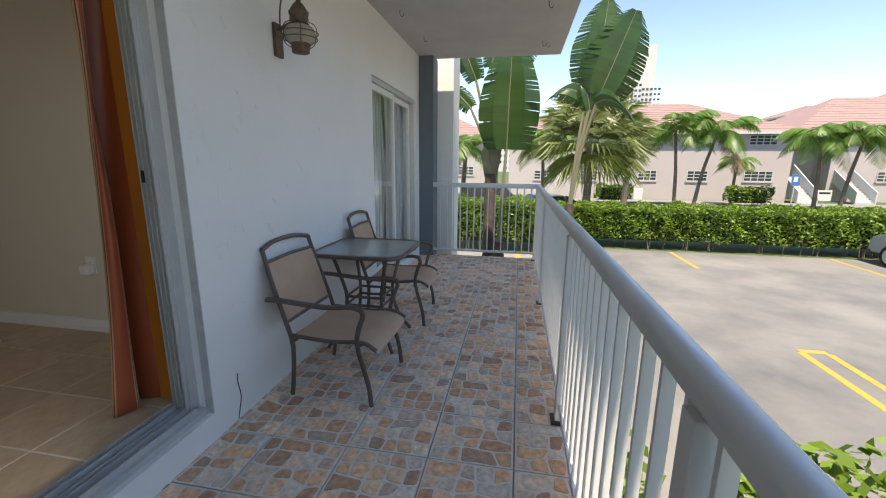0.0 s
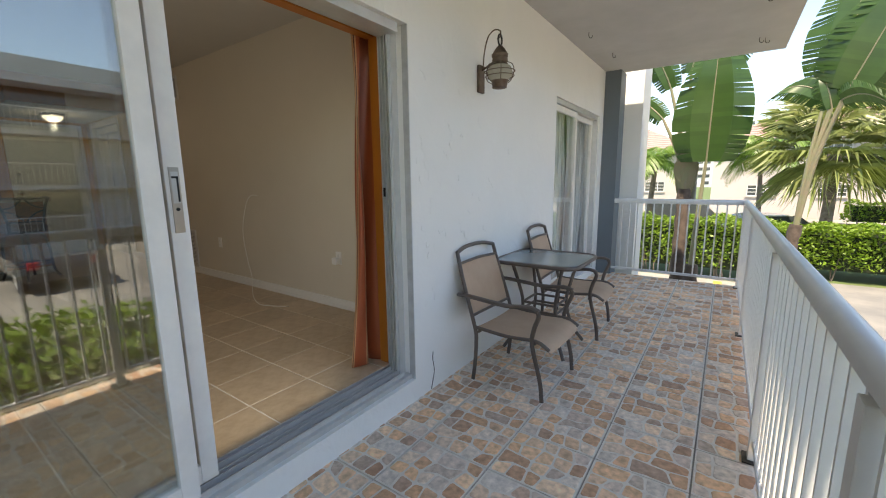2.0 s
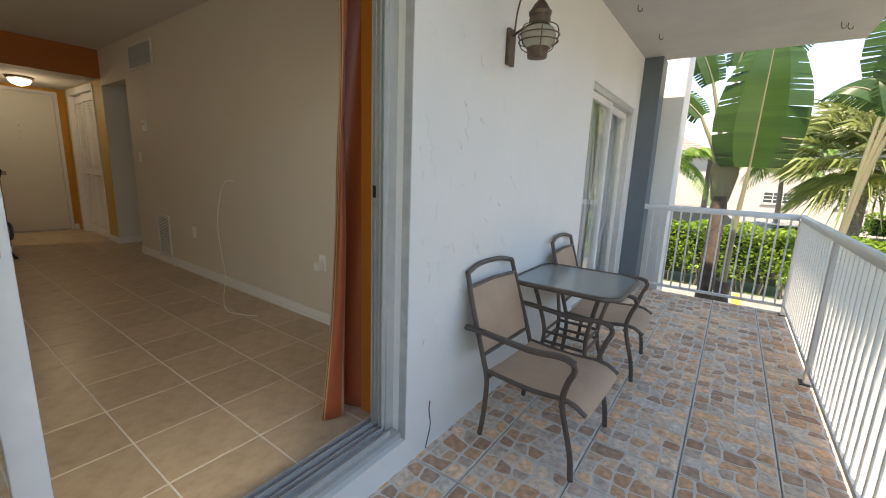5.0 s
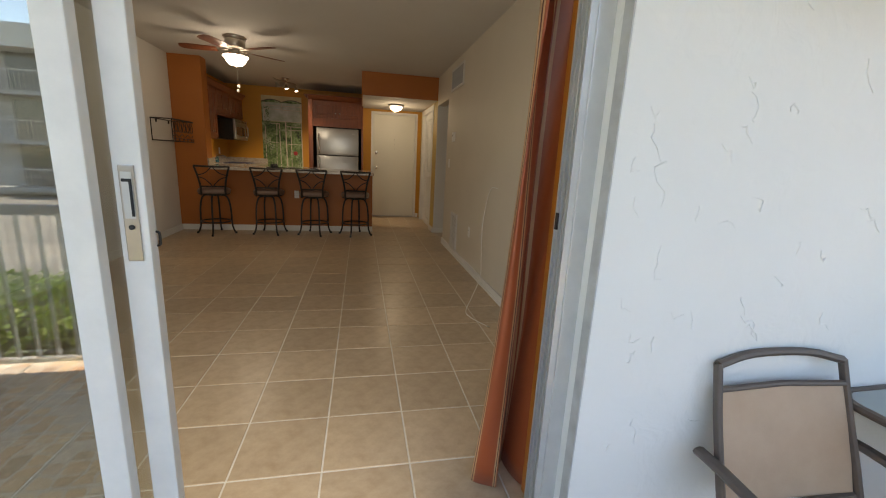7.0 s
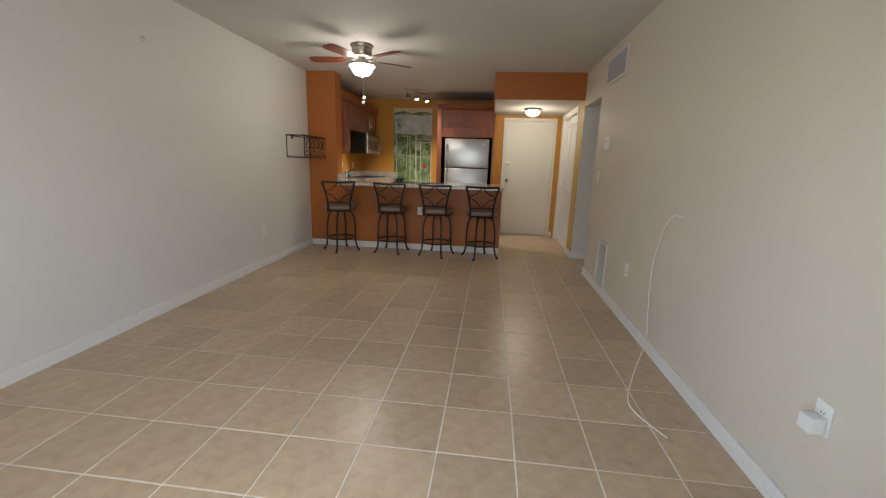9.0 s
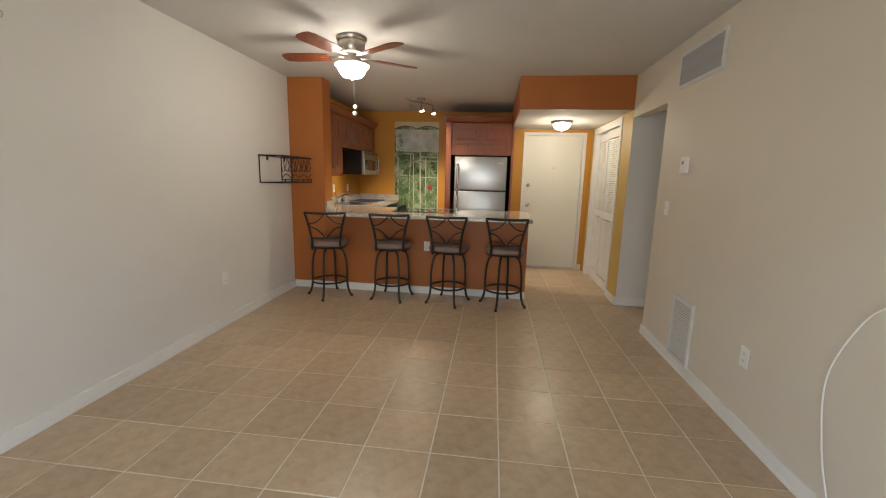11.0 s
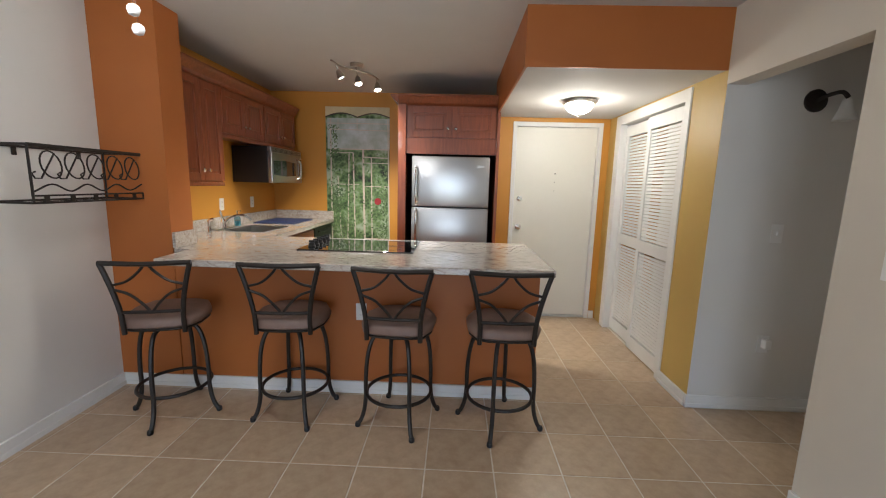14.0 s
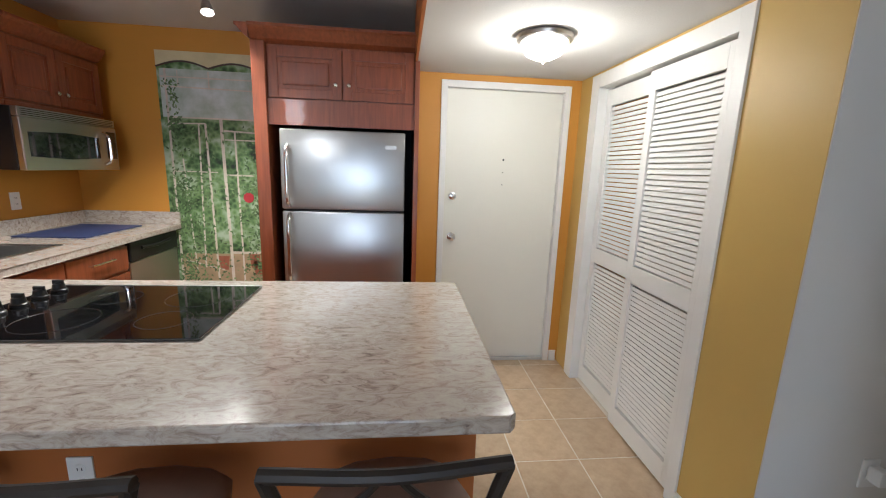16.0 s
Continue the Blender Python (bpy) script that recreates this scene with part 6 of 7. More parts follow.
traveller_palm("traveller's palm with broad torn leaves beside the balcony", (-0.62, 7.5, GZ), 2.75,
               [(-0.30, 0.05, 1.55, 1.0, 0.42, (-0.35, 0.0, 0.9), 0.2), (-0.05, 0.1, 1.75, 1.1, 0.4, (0.15, 0.1, 0.9), 0.2), (0.12, 0.1, 1.5, 1.2, 0.5, (0.5, 0.2, 0.9), 0.3), (-0.38, 0.05, 1.1, 0.9, 0.35, (-0.6, 0.2, 0.7), 0.3)], 3)
traveller_palm("traveller's palm shoot with one broad hanging leaf", (-0.42, 7.2, GZ), 1.6,
               [(0.07, -0.05, 1.55, 1.6, 0.98, (0.02, -0.04, 1.0), 0.0)], 6, (0.0, 0.0))
traveller_palm("leaning traveller's palm with tall torn leaves", (0.75, 9.2, GZ), 2.1,
               [(0.40, 0, 2.15, 1.6, 1.2, (0.35, -0.05, 1.0), 0.0), (0.30, 0.1, 2.3, 1.8, 1.1, (0.1, 0.1, 1.0), 0.05), (0.16, 0.1, 2.1, 1.1, 0.6, (-0.55, 0.1, 0.6), 0.7), (0.33, -0.1, 2.0, 1.0, 0.5, (0.3, -0.3, 0.2), 0.9), (0.25, 0.05, 1.9, 0.8, 0.4, (-0.2, 0.1, 0.9), 0.3)], 9, (0.22, 0))


def frond(bm, base, yaw, rise, length, seed, leaflet=0.5, hang=0.95):
    """A feather-shaped frond that arches over, with leaflets on both sides."""
    rg = random.Random(seed)
    d = Vector((math.cos(yaw), math.sin(yaw), 0))
    side = Vector((-d.y, d.x, 0))
    n_ = 15
    sp = []
    for k in range(n_ + 1):
        t = k / n_
        sp.append(Vector(base) + d * length * (t - 0.15 * t * t) + Vector((0, 0, rise * length * t - hang * length * t * t)))
    for k in range(1, n_ + 1):
        t = k / n_
        L = leaflet * length * math.sin(math.pi * min(0.97, 0.15 + 0.8 * t)) * 0.8
        ax = (sp[k] - sp[k - 1]).normalized()
        for s in (-1, 1):
            for j in (0, 0.5):
                p0 = sp[k] - ax * (sp[k] - sp[k - 1]).length * j
                tip = p0 + (side * s * 0.75 + ax * 0.55 + Vector((0, 0, -0.45 - 0.3 * rg.random()))) * L
                w = ax * 0.035 * length * 0.5
                mid = (p0 + tip) * 0.5 + Vector((0, 0, 0.06 * L))
                v = [bm.verts.new(q) for q in (p0 - w * 0.5, p0 + w * 0.5, mid + w, tip, mid - w)]
                bm.faces.new(v)
    return sp


def feather_palm(label, x, y, h, crown, seed, lean=(0, 0), fronds=16, dead=0):
    t = thing("palm_tree", label, "palm tree", (x, y, GZ), group="palms before the pale building")
    top = Vector((lean[0], lean[1], h))
    path = smooth_path([(0, 0, 0), (lean[0] * 0.35, lean[1] * 0.35, h * 0.5), top], 5)
    part("trunk", tube(bmesh.new(), path, [0.13 - 0.005 * k for k in range(len(path))], 9), M_TRUNK, t, soft=True)
    rg = random.Random(seed)
    bm, dm = bmesh.new(), bmesh.new()
    for k in range(fronds):
        yaw = k * 2.399 + rg.uniform(-0.2, 0.2)
        frond(bm, top, yaw, rg.uniform(0.15, 1.25), crown * rg.uniform(0.85, 1.1), seed * 97 + k)
    part("crown", bm, M_PALM, t)
    for k in range(dead):
        frond(dm, top - Vector((0, 0, 0.1)), -1.2 + k * 0.4, -0.5, crown * 0.8, seed * 7 + k, hang=0.6)
    if dead:
        part("dead_fronds", dm, M_DEAD, t, "dry reddish dead fronds")
    else:
        dm.free()


feather_palm("green feather palm before the pale building", 10.5, 30.5, 5.3, 2.6, 1, (-0.5, 0))
feather_palm("leaning green feather palm with dry fronds", 11.5, 30, 5.0, 2.6, 2, (0.9, 0), 16, 3)
feather_palm("green feather palm near the stair", 18.9, 30.5, 4.7, 2.6, 3, (-0.3, 0))
feather_palm("green feather palm near the stair", 20.0, 30, 4.7, 2.6, 4, (0.6, 0))
feather_palm("green feather palm beyond the balcony", -2.6, 18, 3.6, 1.7, 5, (0.2, 0))
feather_palm("green feather palm beyond the road", 1.4, 26, 4.3, 2.2, 6, (-0.2, 0))
feather_palm("short green feather palm under the building", 15.4, 33.5, 3.2, 1.6, 7, (0, 0), 12)


def fan_palm(label, x, y, h, r, count, seed):
    t = thing("fan_palm", label, "palm tree", (x, y, GZ))
    part("trunk", tube(bmesh.new(), [(0, 0, 0), (0.05, 0, h * 0.5), (0, 0, h)], [0.2, 0.17, 0.2], 10), M_TRUNK, t, soft=True)
    rs = np.random.RandomState(seed)
    V = []
    top = np.array([0, 0, h])
    for k in range(count):
        yaw, el = rs.uniform(0, 2 * math.pi), math.asin(rs.uniform(-0.75, 0.98))
        d = np.array([math.cos(yaw) * math.cos(el), math.sin(yaw) * math.cos(el), math.sin(el)])
        hub = top + d * r * rs.uniform(0.45, 0.62)
        s = np.cross(d, [0, 0, 1.0])
        s /= np.linalg.norm(s) + 1e-6
        u = np.cross(s, d)
        for j in range(18):
            a = radians(-100 + 200 * j / 17)
            q = d * math.cos(a) + s * math.sin(a) * 0.95 + u * 0.12
            L = r * 0.52 * (0.75 + 0.25 * math.cos(a)) * rs.uniform(0.9, 1.1)
            tip = hub + q * L + np.array([0, 0, -0.30 * L])
            mid = hub + q * L * 0.55
            w = np.cross(q, d + 0.01)
            w = w / (np.linalg.norm(w) + 1e-6) * 0.028 * r * 0.6
            V.append([hub, mid + w, tip, mid - w])
    f = quads("crown", np.array(V), M_FANP)
    f.parent = t
    bm = bmesh.new()
    rg = random.Random(seed)
    for k in range(14):
        yaw = rg.uniform(0, 6.28)
        tube(bm, [(0, 0, h - 0.2), (math.cos(yaw) * r * 0.3, math.sin(yaw) * r * 0.3, h - 0.1), (math.cos(yaw) * r * 0.55, math.sin(yaw) * r * 0.55, h - 0.5)], 0.02, 5)
    part("leaf_stalks", bm, M_STALK, t)


fan_palm("bushy green fan palm behind the hedge", 2.9, 19.5, 3.9, 2.7, 130, 4)
fan_palm("small fan palm before the pale building", 7.1, 30, 4.0, 1.7, 40, 5)

# ---- outdoors: buildings ----
M_PINK = mat("pale_pink_stucco", (0.46, 0.41, 0.395), 0.85, vary=0.4, scale=0.5, tint=(0.40, 0.36, 0.345), bump=0.2, bump_scale=30)
M_ROOF = mat("pink_roof_tile", (0.34, 0.225, 0.205), 0.8, vary=0.6, scale=2.5, tint=(0.28, 0.18, 0.165), bump=0.6, bump_scale=12)
M_WHITE = mat("white_masonry", (0.55, 0.55, 0.545), 0.8, vary=0.3, scale=0.3)
M_PANE = mat("dark_window", (0.05, 0.06, 0.065), 0.12, coat=0.4)
M_GREYB = mat("grey_facade", (0.34, 0.35, 0.36), 0.8, vary=0.4, scale=0.6)


def window(parent, x0, x1, z0, z1, y, cols=3, rows=3):
    w = part("window", boxed(x0, x1, y - 0.03, y + 0.02, z0, z1), M_PANE, parent, "dark barred window")
    bm = bmesh.new()
    for k in range(cols + 1):
        x = x0 + (x1 - x0) * k / cols
        box(bm, x - 0.025, x + 0.025, y - 0.06, y - 0.028, z0, z1)
    for k in range(rows + 1):
        z = z0 + (z1 - z0) * k / rows
        box(bm, x0, x1, y - 0.058, y - 0.03, z - 0.025, z + 0.025)
    part("frame", bm, M_WHITE, w)
    part("sill", boxed(x0 - 0.1, x1 + 0.1, y - 0.1, y + 0.02, z0 - 0.12, z0 - 0.03), M_PINK, w)


def hip_roof(parent, x0, x1, y0, y1, z0, z1, over=0.6):
    x0, x1, y0, y1 = x0 - over, x1 + over, y0 - over, y1 + over
    d = (y1 - y0) / 2
    bm = bmesh.new()
    a = [bm.verts.new(q) for q in ((x0, y0, z0), (x1, y0, z0), (x1, y1, z0), (x0, y1, z0))]
    r0, r1 = bm.verts.new((x0 + d, (y0 + y1) / 2, z1)), bm.verts.new((x1 - d, (y0 + y1) / 2, z1))
    for f in ((a[0], a[1], r1, r0), (a[1], a[2], r1), (a[2], a[3], r0, r1), (a[3], a[0], r0), (a[3], a[2], a[1], a[0])):
        bm.faces.new(f)
    roof = part("roof", bm, M_ROOF, parent, "pink tiled hip roof")
    part("eave_board", boxed(x0, x1, y0, y1, z0 - 0.22, z0 - 0.002), M_WHITE, roof)
    courses = bmesh.new()
    n_ = 14
    sl = (z1 - z0) / d
    for k in range(1, n_):
        f = k / n_
        y, z = y0 + d * f, z0 + (z1 - z0) * f
        box(courses, x0 + d * f + 0.05, x1 - d * f - 0.05, y - 0.03, y + 0.03, z - 0.03, z + 0.035)
    tagged(part("tile_course", courses, M_ROOF, roof), kind="stuff")
    return roof


b1 = thing("apartment_building", "pale pink two-storey apartment building with a pink roof", "building")
part("wall", boxed(-1.0, 20.9, 37.0, 49.0, GZ, 3.75), M_PINK, b1)
hip_roof(b1, -1.0, 20.9, 37, 49, 3.95, 6.9)
for x0, x1, z0, z1 in ((17.7, 19.65, 2.93, 3.65), (9.0, 10.4, 2.93, 3.65), (4.6, 6.4, 2.93, 3.65), (9.72, 11.14, 0.05, 0.85), (13.5, 15.0, 0.05, 0.85), (17.7, 19.7, 0.1, 0.87), (5.1, 6.45, 0.0, 0.75), (1.2, 2.8, 0.0, 0.75), (13.4, 15.0, 2.93, 3.65)):
    window(b1, x0, x1, z0, z1, 37.0, 4 if x1 - x0 > 1.8 else 3)
part("air_conditioner", boxed(9.3, 10.0, 36.1, 36.7, GZ + 0.06, GZ + 1.0, 0.03), M_VENT, b1, "pale air conditioning unit")
b2 = thing("apartment_building", "pale pink apartment building beyond an outdoor stair", "building")
part("wall", boxed(25.5, 48.0, 40.0, 52.0, GZ, 3.8), M_PINK, b2)
hip_roof(b2, 22.6, 48, 40, 52, 4.0, 7.6)
for x0, x1, z0 in ((29, 30.6, 0.1), (33, 34.6, 0.1), (29, 30.6, 2.9), (33, 34.6, 2.9)):
    window(b2, x0, x1, z0, z0 + 0.8, 40.0)
part("breezeway_wall", boxed(20.95, 25.5, 42.0, 42.3, GZ, 3.8), M_PINK, b2)
for k, (x, dirn) in enumerate(((22.0, 1), (26.6, 1))):
    st = thing("outdoor_stair", "white concrete outdoor stair with solid side rails", "stairs", (x, 36.2 if not k else 37.2, GZ))
    for j in range(12):
        part("step", boxed(-0.6, 0.6, 0.28 * j, 0.28 * j + 0.32, 0.17 * j, 0.17 * (j + 1)), M_WHITE, st)
    for sx_ in (-0.72, 0.62):
        part("side_rail", prism(bmesh.new(), [(sx_, 0, 0), (sx_, 0, 0.95), (sx_, 3.5, 3.05), (sx_, 3.5, 2.0)], (0.1, 0, 0)), M_WHITE, st)

sg = thing("parking_sign", "blue accessible parking sign on a post", "sign", (16.4, 28.5, GZ))
part("post", tube(bmesh.new(), [(0, 0, 0), (0, 0, 2.3)], 0.035, 8), M_ALU, sg)
part("panel", boxed(-0.22, 0.22, -0.05, -0.035, 1.75, 2.4, 0.005), mat("sign_blue", (0.05, 0.17, 0.42), 0.4), sg, "blue sign panel")
part("symbol", boxed(-0.1, 0.1, -0.056, -0.051, 1.98, 2.28), M_PLATE, sg)
s2 = thing("yard_sign", "small white lawn sign with dark lines", "sign", (21.3, 33.5, GZ))
part("post", tube(bmesh.new(), [(0, 0, 0), (0, 0, 0.6)], 0.03, 6), M_ALU, s2)
part("panel", boxed(-0.45, 0.45, -0.04, -0.02, 0.5, 1.25, 0.005), M_PLATE, s2)
part("text_bar", boxed(-0.35, 0.35, -0.046, -0.041, 0.98, 1.12), M_DARK, s2)


def tower(label, x0, x1, y, z1, floors, bays):
    t = thing("tower_block", label, "building", ((x0 + x1) / 2, y, GZ))
    w, H = (x1 - x0) / 2, z1 - GZ
    part("wall", boxed(-w, w, 0, 14, 0, H), M_WHITE, t)
    part("plant_room", boxed(-w * 0.4, w * 0.3, 3, 10, H, H + 2.2), M_WHITE, t)
    fh = H / floors
    first_w = first_b = None
    bw = 2 * w / bays
    for f in range(max(0, floors - 9), floors):
        for c in range(bays):
            x = -w + bw * (c + 0.5)
            if first_w is None:
                first_w = part("window", boxed(-bw * 0.34, bw * 0.28, -0.12, 0.0, 0.42 * fh, 0.85 * fh), M_PANE, t)
                first_b = part("balcony", boxed(-bw * 0.42, bw * 0.42, -1.1, -0.12, 0, 0.28 * fh), M_WHITE, t)
            else:
                shared("window", first_w.data, t, Matrix())
                shared("balcony", first_b.data, t, Matrix())
            for o in t.children[-2:]:
                o.matrix_basis = pose(x, 0, fh * f)


tower("white high-rise tower with balconies in the distance", 31.0, 38.5, 150, 27.5, 17, 6)
tower("white high-rise tower with balconies in the distance", 38.8, 45.0, 152, 26.5, 17, 5)
tower("white mid-rise block with dark windows in the distance", -8, 7.6, 150, 17.5, 9, 8)
far = thing("hillside_villa", "cream villas with tiled roofs in the distance", "building")
part("wall", boxed(34, 52, 62, 70, GZ, 7.6), M_WHITE, far)
hip_roof(far, 34, 52, 62, 70, 7.7, 9.4)
far2 = thing("hillside_villa", "cream villa with an arched roof in the distance", "building")
part("wall", boxed(52, 76, 72, 82, GZ, 10.5), mat("cream_masonry", (0.55, 0.43, 0.28), 0.8, vary=0.3, scale=0.4), far2)
hip_roof(far2, 52, 76, 72, 82, 10.6, 13)
left_b = thing("apartment_building", "pale pink building beyond the balcony end", "building")
part("wall", boxed(-22, -2.6, 40, 50, GZ, 3.4), M_PINK, left_b)
hip_roof(left_b, -22, -2.6, 40, 50, 3.6, 6.4)
window(left_b, -6, -4.5, 0.2, 1.0, 40)

# grey balcony block across the lot, mirrored in the glass door
op = thing("balcony_block", "grey three-storey block with white railed balconies", "building", (24, 0, GZ))
part("wall", boxed(0, 10, -20, 24, 0, 7.6), M_GREYB, op)
part("parapet", boxed(-1.6, 10, -20, 24, 7.4, 8.5), M_WHITE, op, "white roof parapet")
for f in range(3):
    for c in range(6):
        y = -18 + 7 * c
        bl = part("balcony", boxed(-1.4, 0, y, y + 6, 0.3 + 2.45 * f, 0.5 + 2.45 * f), M_GREYB, op)
        rl = bmesh.new()
        box(rl, -1.38, -1.34, y, y + 6, 1.45 + 2.45 * f, 1.5 + 2.45 * f)
        for k in range(31):
            box(rl, -1.37, -1.35, y + 0.2 * k - 0.01, y + 0.2 * k + 0.01, 0.5 + 2.45 * f, 1.46 + 2.45 * f)
        part("railing", rl, M_WHITE, bl, "white balcony railing")
        dr = part("balcony_door", boxed(-0.03, 0.02, y + 1, y + 3.4, 0.5 + 2.45 * f, 2.6 + 2.45 * f), M_PANE, op)

# ---- cars ----
M_TYRE = mat("tyre_rubber", (0.015, 0.015, 0.016), 0.85)


def car(label, at, turn, paint, tall):
    c = thing("parked_car", label, "car", at, turn)
    W, H = 0.9, 1.75 if tall else 1.42
    m_paint = mat("car_paint", paint, 0.25, coat=0.8, vary=0.1, scale=3)
    side = [(-2.25, 0.35), (-2.28, 0.75), (-2.1, 0.95), (2.0, 0.92), (2.25, 0.75), (2.25, 0.35)] if not tall else [(-2.3, 0.4), (-2.32, 1.0), (-2.2, 1.08), (1.6, 1.08), (2.25, 0.95), (2.3, 0.4)]
    bm = prism(bmesh.new(), [(x, -W, z) for x, z in side], (0, 2 * W, 0))
    bmesh.ops.bevel(bm, geom=bm.edges[:], offset=0.07, segments=2, affect="EDGES", clamp_overlap=True)
    body = part("body", bm, m_paint, c, soft=True)
    zb = 1.06 if tall else 0.93
    cab = [(-2.1, zb - 0.02), (-1.95, H - 0.08), (-1.7, H), (0.1, H), (0.4, H - 0.06), (1.1, zb - 0.02)] if tall else [(-1.9, zb - 0.02), (-1.2, H - 0.06), (-0.9, H), (0.2, H), (0.5, H - 0.06), (1.2, zb - 0.02)]
    bm = prism(bmesh.new(), [(x, -W + 0.1, z) for x, z in cab], (0, 2 * W - 0.2, 0))
    bmesh.ops.bevel(bm, geom=bm.edges[:], offset=0.05, segments=2, affect="EDGES", clamp_overlap=True)
    part("cabin", bm, M_PANE, c, "dark glazed cabin", True)
    part("roof", boxed(cab[2][0], cab[3][0], -W + 0.14, W - 0.14, H - 0.03, H + 0.02, 0.01), m_paint, c)
    for x in (-1.4, 1.4):
        for s in (-1, 1):
            wh = part("wheel", lathe(bmesh.new(), [(0.24, -0.1), (0.33, -0.09), (0.34, 0), (0.33, 0.09), (0.24, 0.1)], 20, (x, s * (W - 0.08), 0.34), "y"), M_TYRE, c, "black rubber tyre", True)
            part("rim", lathe(bmesh.new(), [(0.22, -0.105), (0.1, -0.11), (0.1, 0.11), (0.22, 0.105)], 14, (x, s * (W - 0.08), 0.34), "y"), M_ALU, wh)
    for s in (-1, 1):
        part("headlight", boxed(2.12, 2.29, s * 0.62 - 0.15, s * 0.62 + 0.15, 0.62, 0.76, 0.02), M_PLATE, c)
        part("tail_light", boxed(-2.31, -2.2, s * 0.66 - 0.12, s * 0.66 + 0.12, 0.72, 0.92, 0.02), M_PR_RED, c)
    return c


car("black sport utility vehicle parked beyond the hedge", (-1.3, 23.0, GZ), 8, (0.012, 0.013, 0.018), True)
car("white sedan parked beyond the hedge", (1.6, 21.2, GZ), 30, (0.7, 0.7, 0.68), False)
car("silver sedan parked in the lot", (11.6, 12.6, GZ), 90, (0.35, 0.37, 0.38), False)
car("dark sedan parked across the lot", (14.0, 3.0, GZ), 0, (0.02, 0.022, 0.028), False)

# ---- floor tiles ----
tile_me = bpy.data.meshes.new("tile")
TW, TD = 0.3475, 0.346
bm = boxed(-TW / 2 + 0.0035, TW / 2 - 0.0035, -TD / 2 + 0.0035, TD / 2 - 0.0035, -0.005, 0.0, 0.0)
tops = [e for e in bm.edges if all(v.co.z > -0.001 for v in e.verts)]
bmesh.ops.bevel(bm, geom=tops, offset=0.0015, segments=1, affect="EDGES")
bm.to_mesh(tile_me)
bm.free()
tile_me.materials.append(M_TILE_I)
rng = random.Random(2)
for i in range(-20, 5):
    for j in range(-7, 10):
        x, y = -3.01 + TW * (i + 0.5), 0.322 + TD * (j + 0.5)
        if x > -1.705 - TW / 2 + 0.06 or y < LY - TD * 0.3 or y > 3.5 or x < -9.5:
            continue
        if y > RY + 0.1 and not (-7.3 < x < -6.3):
            continue
        if x < -7.36 and y < 1.3 and y < -0.9:
            continue
        shared("tile", tile_me, floor_in, pose(x, y, FZ + rng.uniform(-0.0006, 0.0006), rng.uniform(-0.1, 0.1), rng.uniform(-0.1, 0.1), 0))

for j in range(-6, 7):
    y = 0.322 + TD * (j + 0.5)
    if LY - 0.1 < y < RY:
        shared("tile", tile_me, floor_in, pose(-1.8335, y, FZ) @ Matrix.Diagonal((0.265 / TW, 1, 1, 1)))

# balcony tiles: each a ceramic square moulded as small uneven stones
M_STONE = mat("moulded_stone", (0.40, 0.27, 0.195), 0.68, vary=0.8, scale=24, tint=(0.20, 0.13, 0.10), bump=0.35, bump_scale=70)
n, l, b = nodes_of(M_STONE)
isl = n.new("ShaderNodeNewGeometry").outputs["Random Per Island"]
oi = n.new("ShaderNodeObjectInfo").outputs["Random"]
add = n.new("ShaderNodeMath")
add.operation = "ADD"
l.new(isl, add.inputs[0])
l.new(oi, add.inputs[1])
fra = n.new("ShaderNodeMath")
fra.operation = "FRACT"
l.new(add.outputs[0], fra.inputs[0])
cr = n.new("ShaderNodeValToRGB")
for k, (p_, c_) in enumerate(((0.0, (0.43, 0.245, 0.15)), (0.22, (0.64, 0.41, 0.245)), (0.42, (0.49, 0.425, 0.36)), (0.58, (0.34, 0.2, 0.13)), (0.74, (0.7, 0.49, 0.32)), (0.88, (0.54, 0.48, 0.42)), (1.0, (0.43, 0.245, 0.15)))):
    e = cr.color_ramp.elements[k] if k < 2 else cr.color_ramp.elements.new(p_)
    e.position, e.color = p_, (*c_, 1)
l.new(fra.outputs[0], cr.inputs["Fac"])
sn = n.new("ShaderNodeTexNoise")
sn.inputs["Scale"].default_value, sn.inputs["Detail"].default_value = 30, 6
l.new(n.new("ShaderNodeTexCoord").outputs["Object"], sn.inputs["Vector"])
smr = n.new("ShaderNodeMapRange")
smr.inputs["From Min"].default_value, smr.inputs["From Max"].default_value = 0.3, 0.7
smr.inputs["To Min"].default_value, smr.inputs["To Max"].default_value = 0.95, 1.7
l.new(sn.outputs["Fac"], smr.inputs["Value"])
shs = n.new("ShaderNodeHueSaturation")
l.new(cr.outputs[0], shs.inputs["Color"])
l.new(smr.outputs[0], shs.inputs["Value"])
l.new(shs.outputs[0], b.inputs["Base Color"])
b.inputs["Specular IOR Level"].default_value = 0.25
M_TILEBED = mat("tile_bed", (0.80, 0.73, 0.64), 0.85, vary=0.5, scale=20, bump=0.2, bump_scale=90)
BW, BD = 0.392, 0.3475


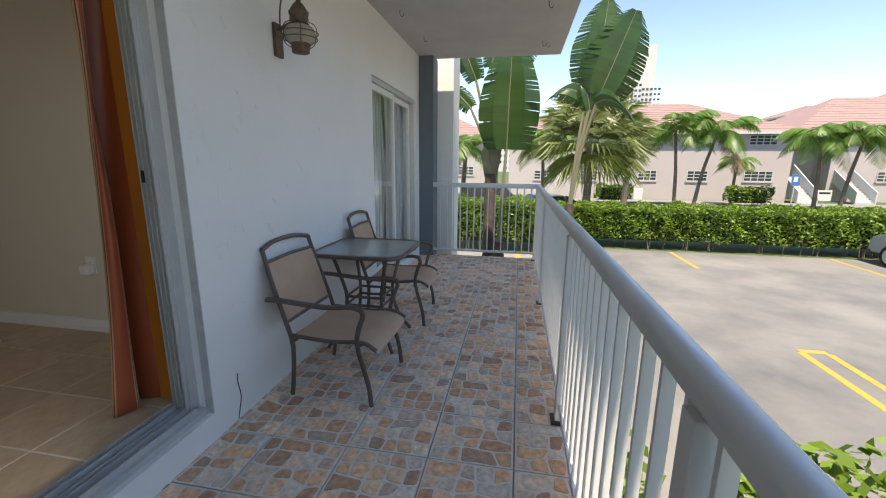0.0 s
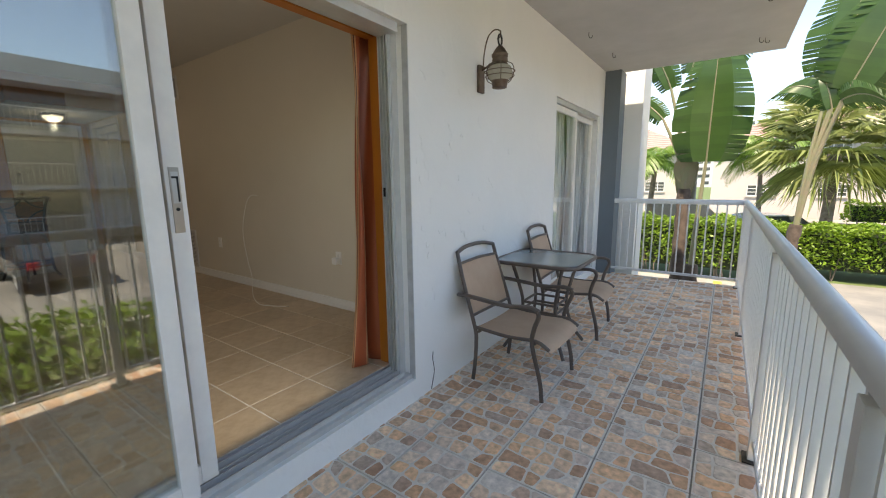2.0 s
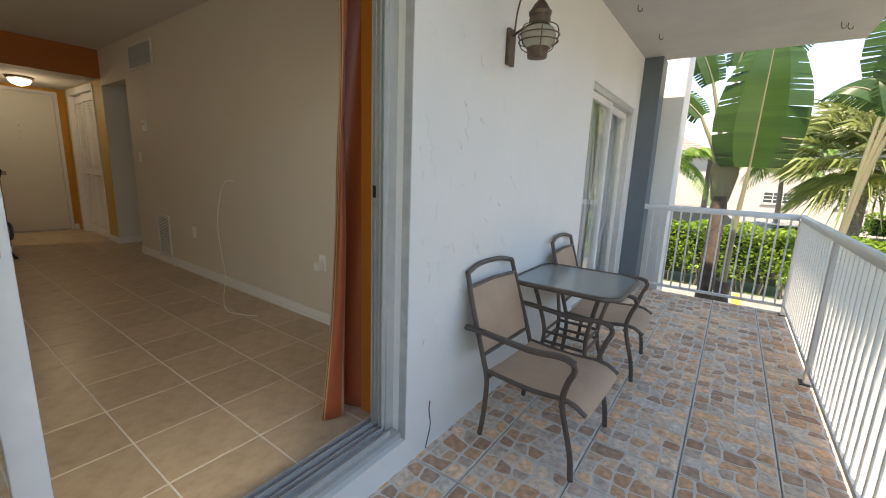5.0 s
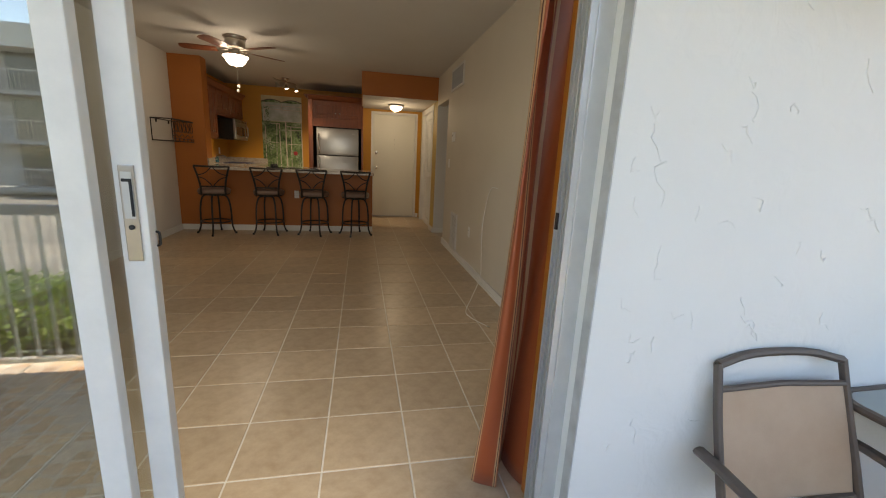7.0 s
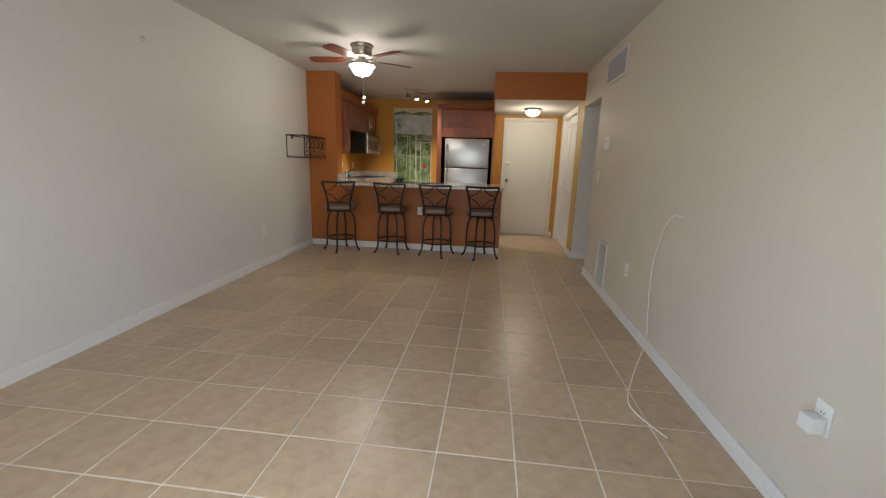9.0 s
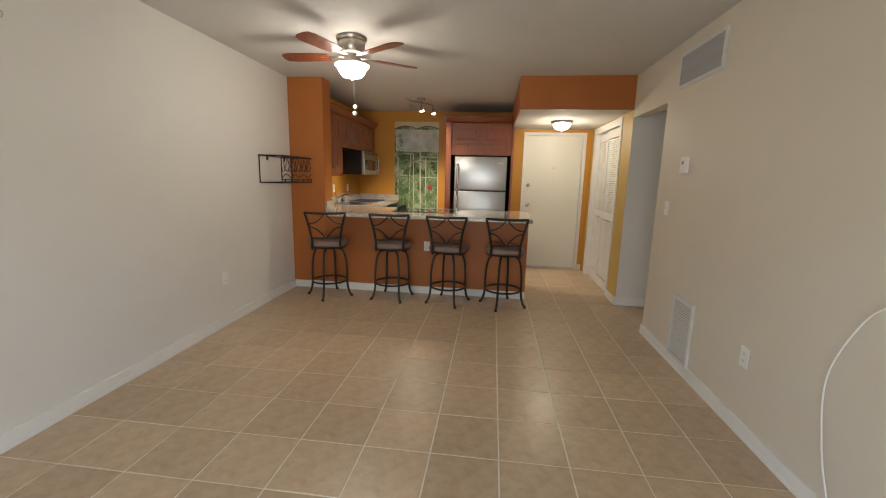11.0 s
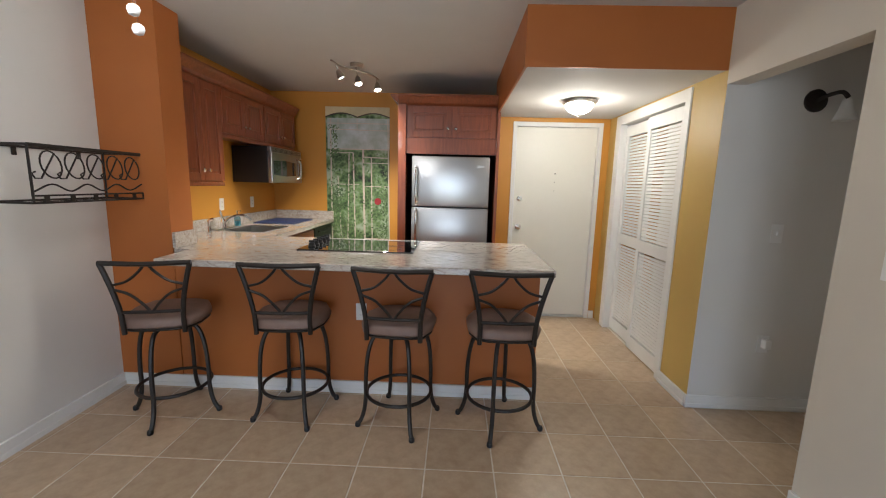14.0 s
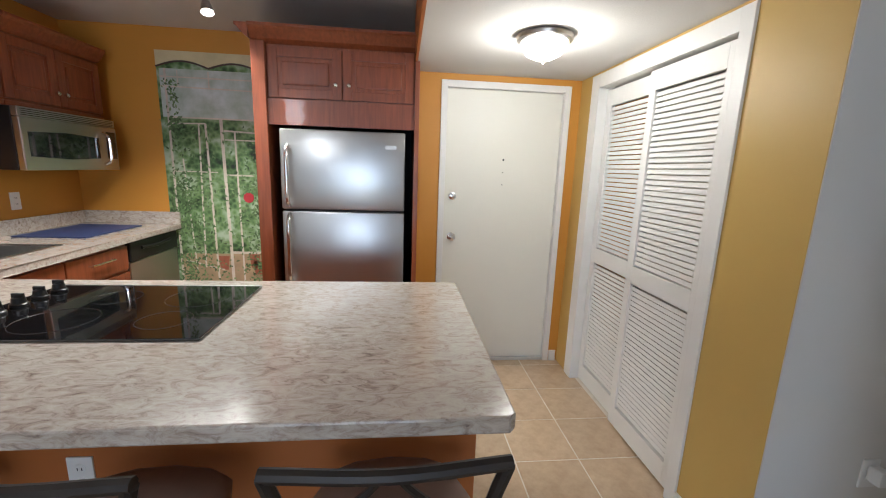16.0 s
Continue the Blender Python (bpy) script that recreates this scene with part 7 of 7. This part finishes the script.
def stone_tile(seed):
    """One tile: a bed with about twenty rounded stones standing a little proud."""
    rg = random.Random(seed)
    bm = boxed(-BW / 2 + 0.0035, BW / 2 - 0.0035, -BD / 2 + 0.0035, BD / 2 - 0.0035, -0.012, -0.0025)
    for f in bm.faces:
        f.material_index = 1
    nx, ny = 5, 4
    node = {}
    for i in range(nx + 1):
        for j in range(ny + 1):
            ex, ey = i in (0, nx), j in (0, ny)
            node[i, j] = Vector((-BW / 2 + 0.006 + (BW - 0.012) * (i / nx) + (0 if ex else rg.uniform(-0.017, 0.017)),
                                 -BD / 2 + 0.006 + (BD - 0.012) * (j / ny) + (0 if ey else rg.uniform(-0.019, 0.019)), 0))
    used = set()
    cells = []
    for i in range(nx):
        for j in range(ny):
            if (i, j) in used:
                continue
            if i + 1 < nx and rg.random() < 0.14 and (i + 1, j) not in used:
                used.add((i + 1, j))
                cells.append([node[i, j], node[i + 1, j], node[i + 2, j], node[i + 2, j + 1], node[i + 1, j + 1], node[i, j + 1]])
            else:
                cells.append([node[i, j], node[i + 1, j], node[i + 1, j + 1], node[i, j + 1]])
    for c in cells:
        mid = sum(c, Vector()) / len(c)
        ring = []
        for k, p in enumerate(c):
            a, q = c[k - 1], c[(k + 1) % len(c)]
            p2 = p + (mid - p).normalized() * 0.0075
            for tow in (a, q):
                ring.append(p2 + (tow - p).normalized() * min(0.008, (tow - p).length * 0.25) + Vector((rg.uniform(-0.0018, 0.0018), rg.uniform(-0.0018, 0.0018), 0)))
        z = rg.uniform(-0.0006, 0.0006)
        lo = [bm.verts.new((p.x, p.y, -0.0026)) for p in ring]
        hi = [bm.verts.new((mid.x + (p.x - mid.x) * 0.94, mid.y + (p.y - mid.y) * 0.94, z)) for p in ring]
        bm.faces.new(hi)
        for k in range(len(lo)):
            j = (k + 1) % len(lo)
            bm.faces.new((lo[k], lo[j], hi[j], hi[k]))
    bmesh.ops.recalc_face_normals(bm, faces=bm.faces)
    me = bpy.data.meshes.new("tile")
    bm.to_mesh(me)
    bm.free()
    me.materials.append(M_STONE)
    me.materials.append(M_TILEBED)
    return me


variants = [stone_tile(40 + k) for k in range(8)]
for i in range(-4, 2):
    for j in range(-20, 13):
        x, y = -0.095 + BW * (i + 0.5), 1.87 + BD * (j + 0.5)
        if x > 0.13 or x < WX - 0.12 or y > 5.95 or y < -4.9:
            continue
        m = pose(x, y, 0, 0, 0, 180 * rng.randint(0, 1))
        shared("tile", rng.choice(variants), slab, m)
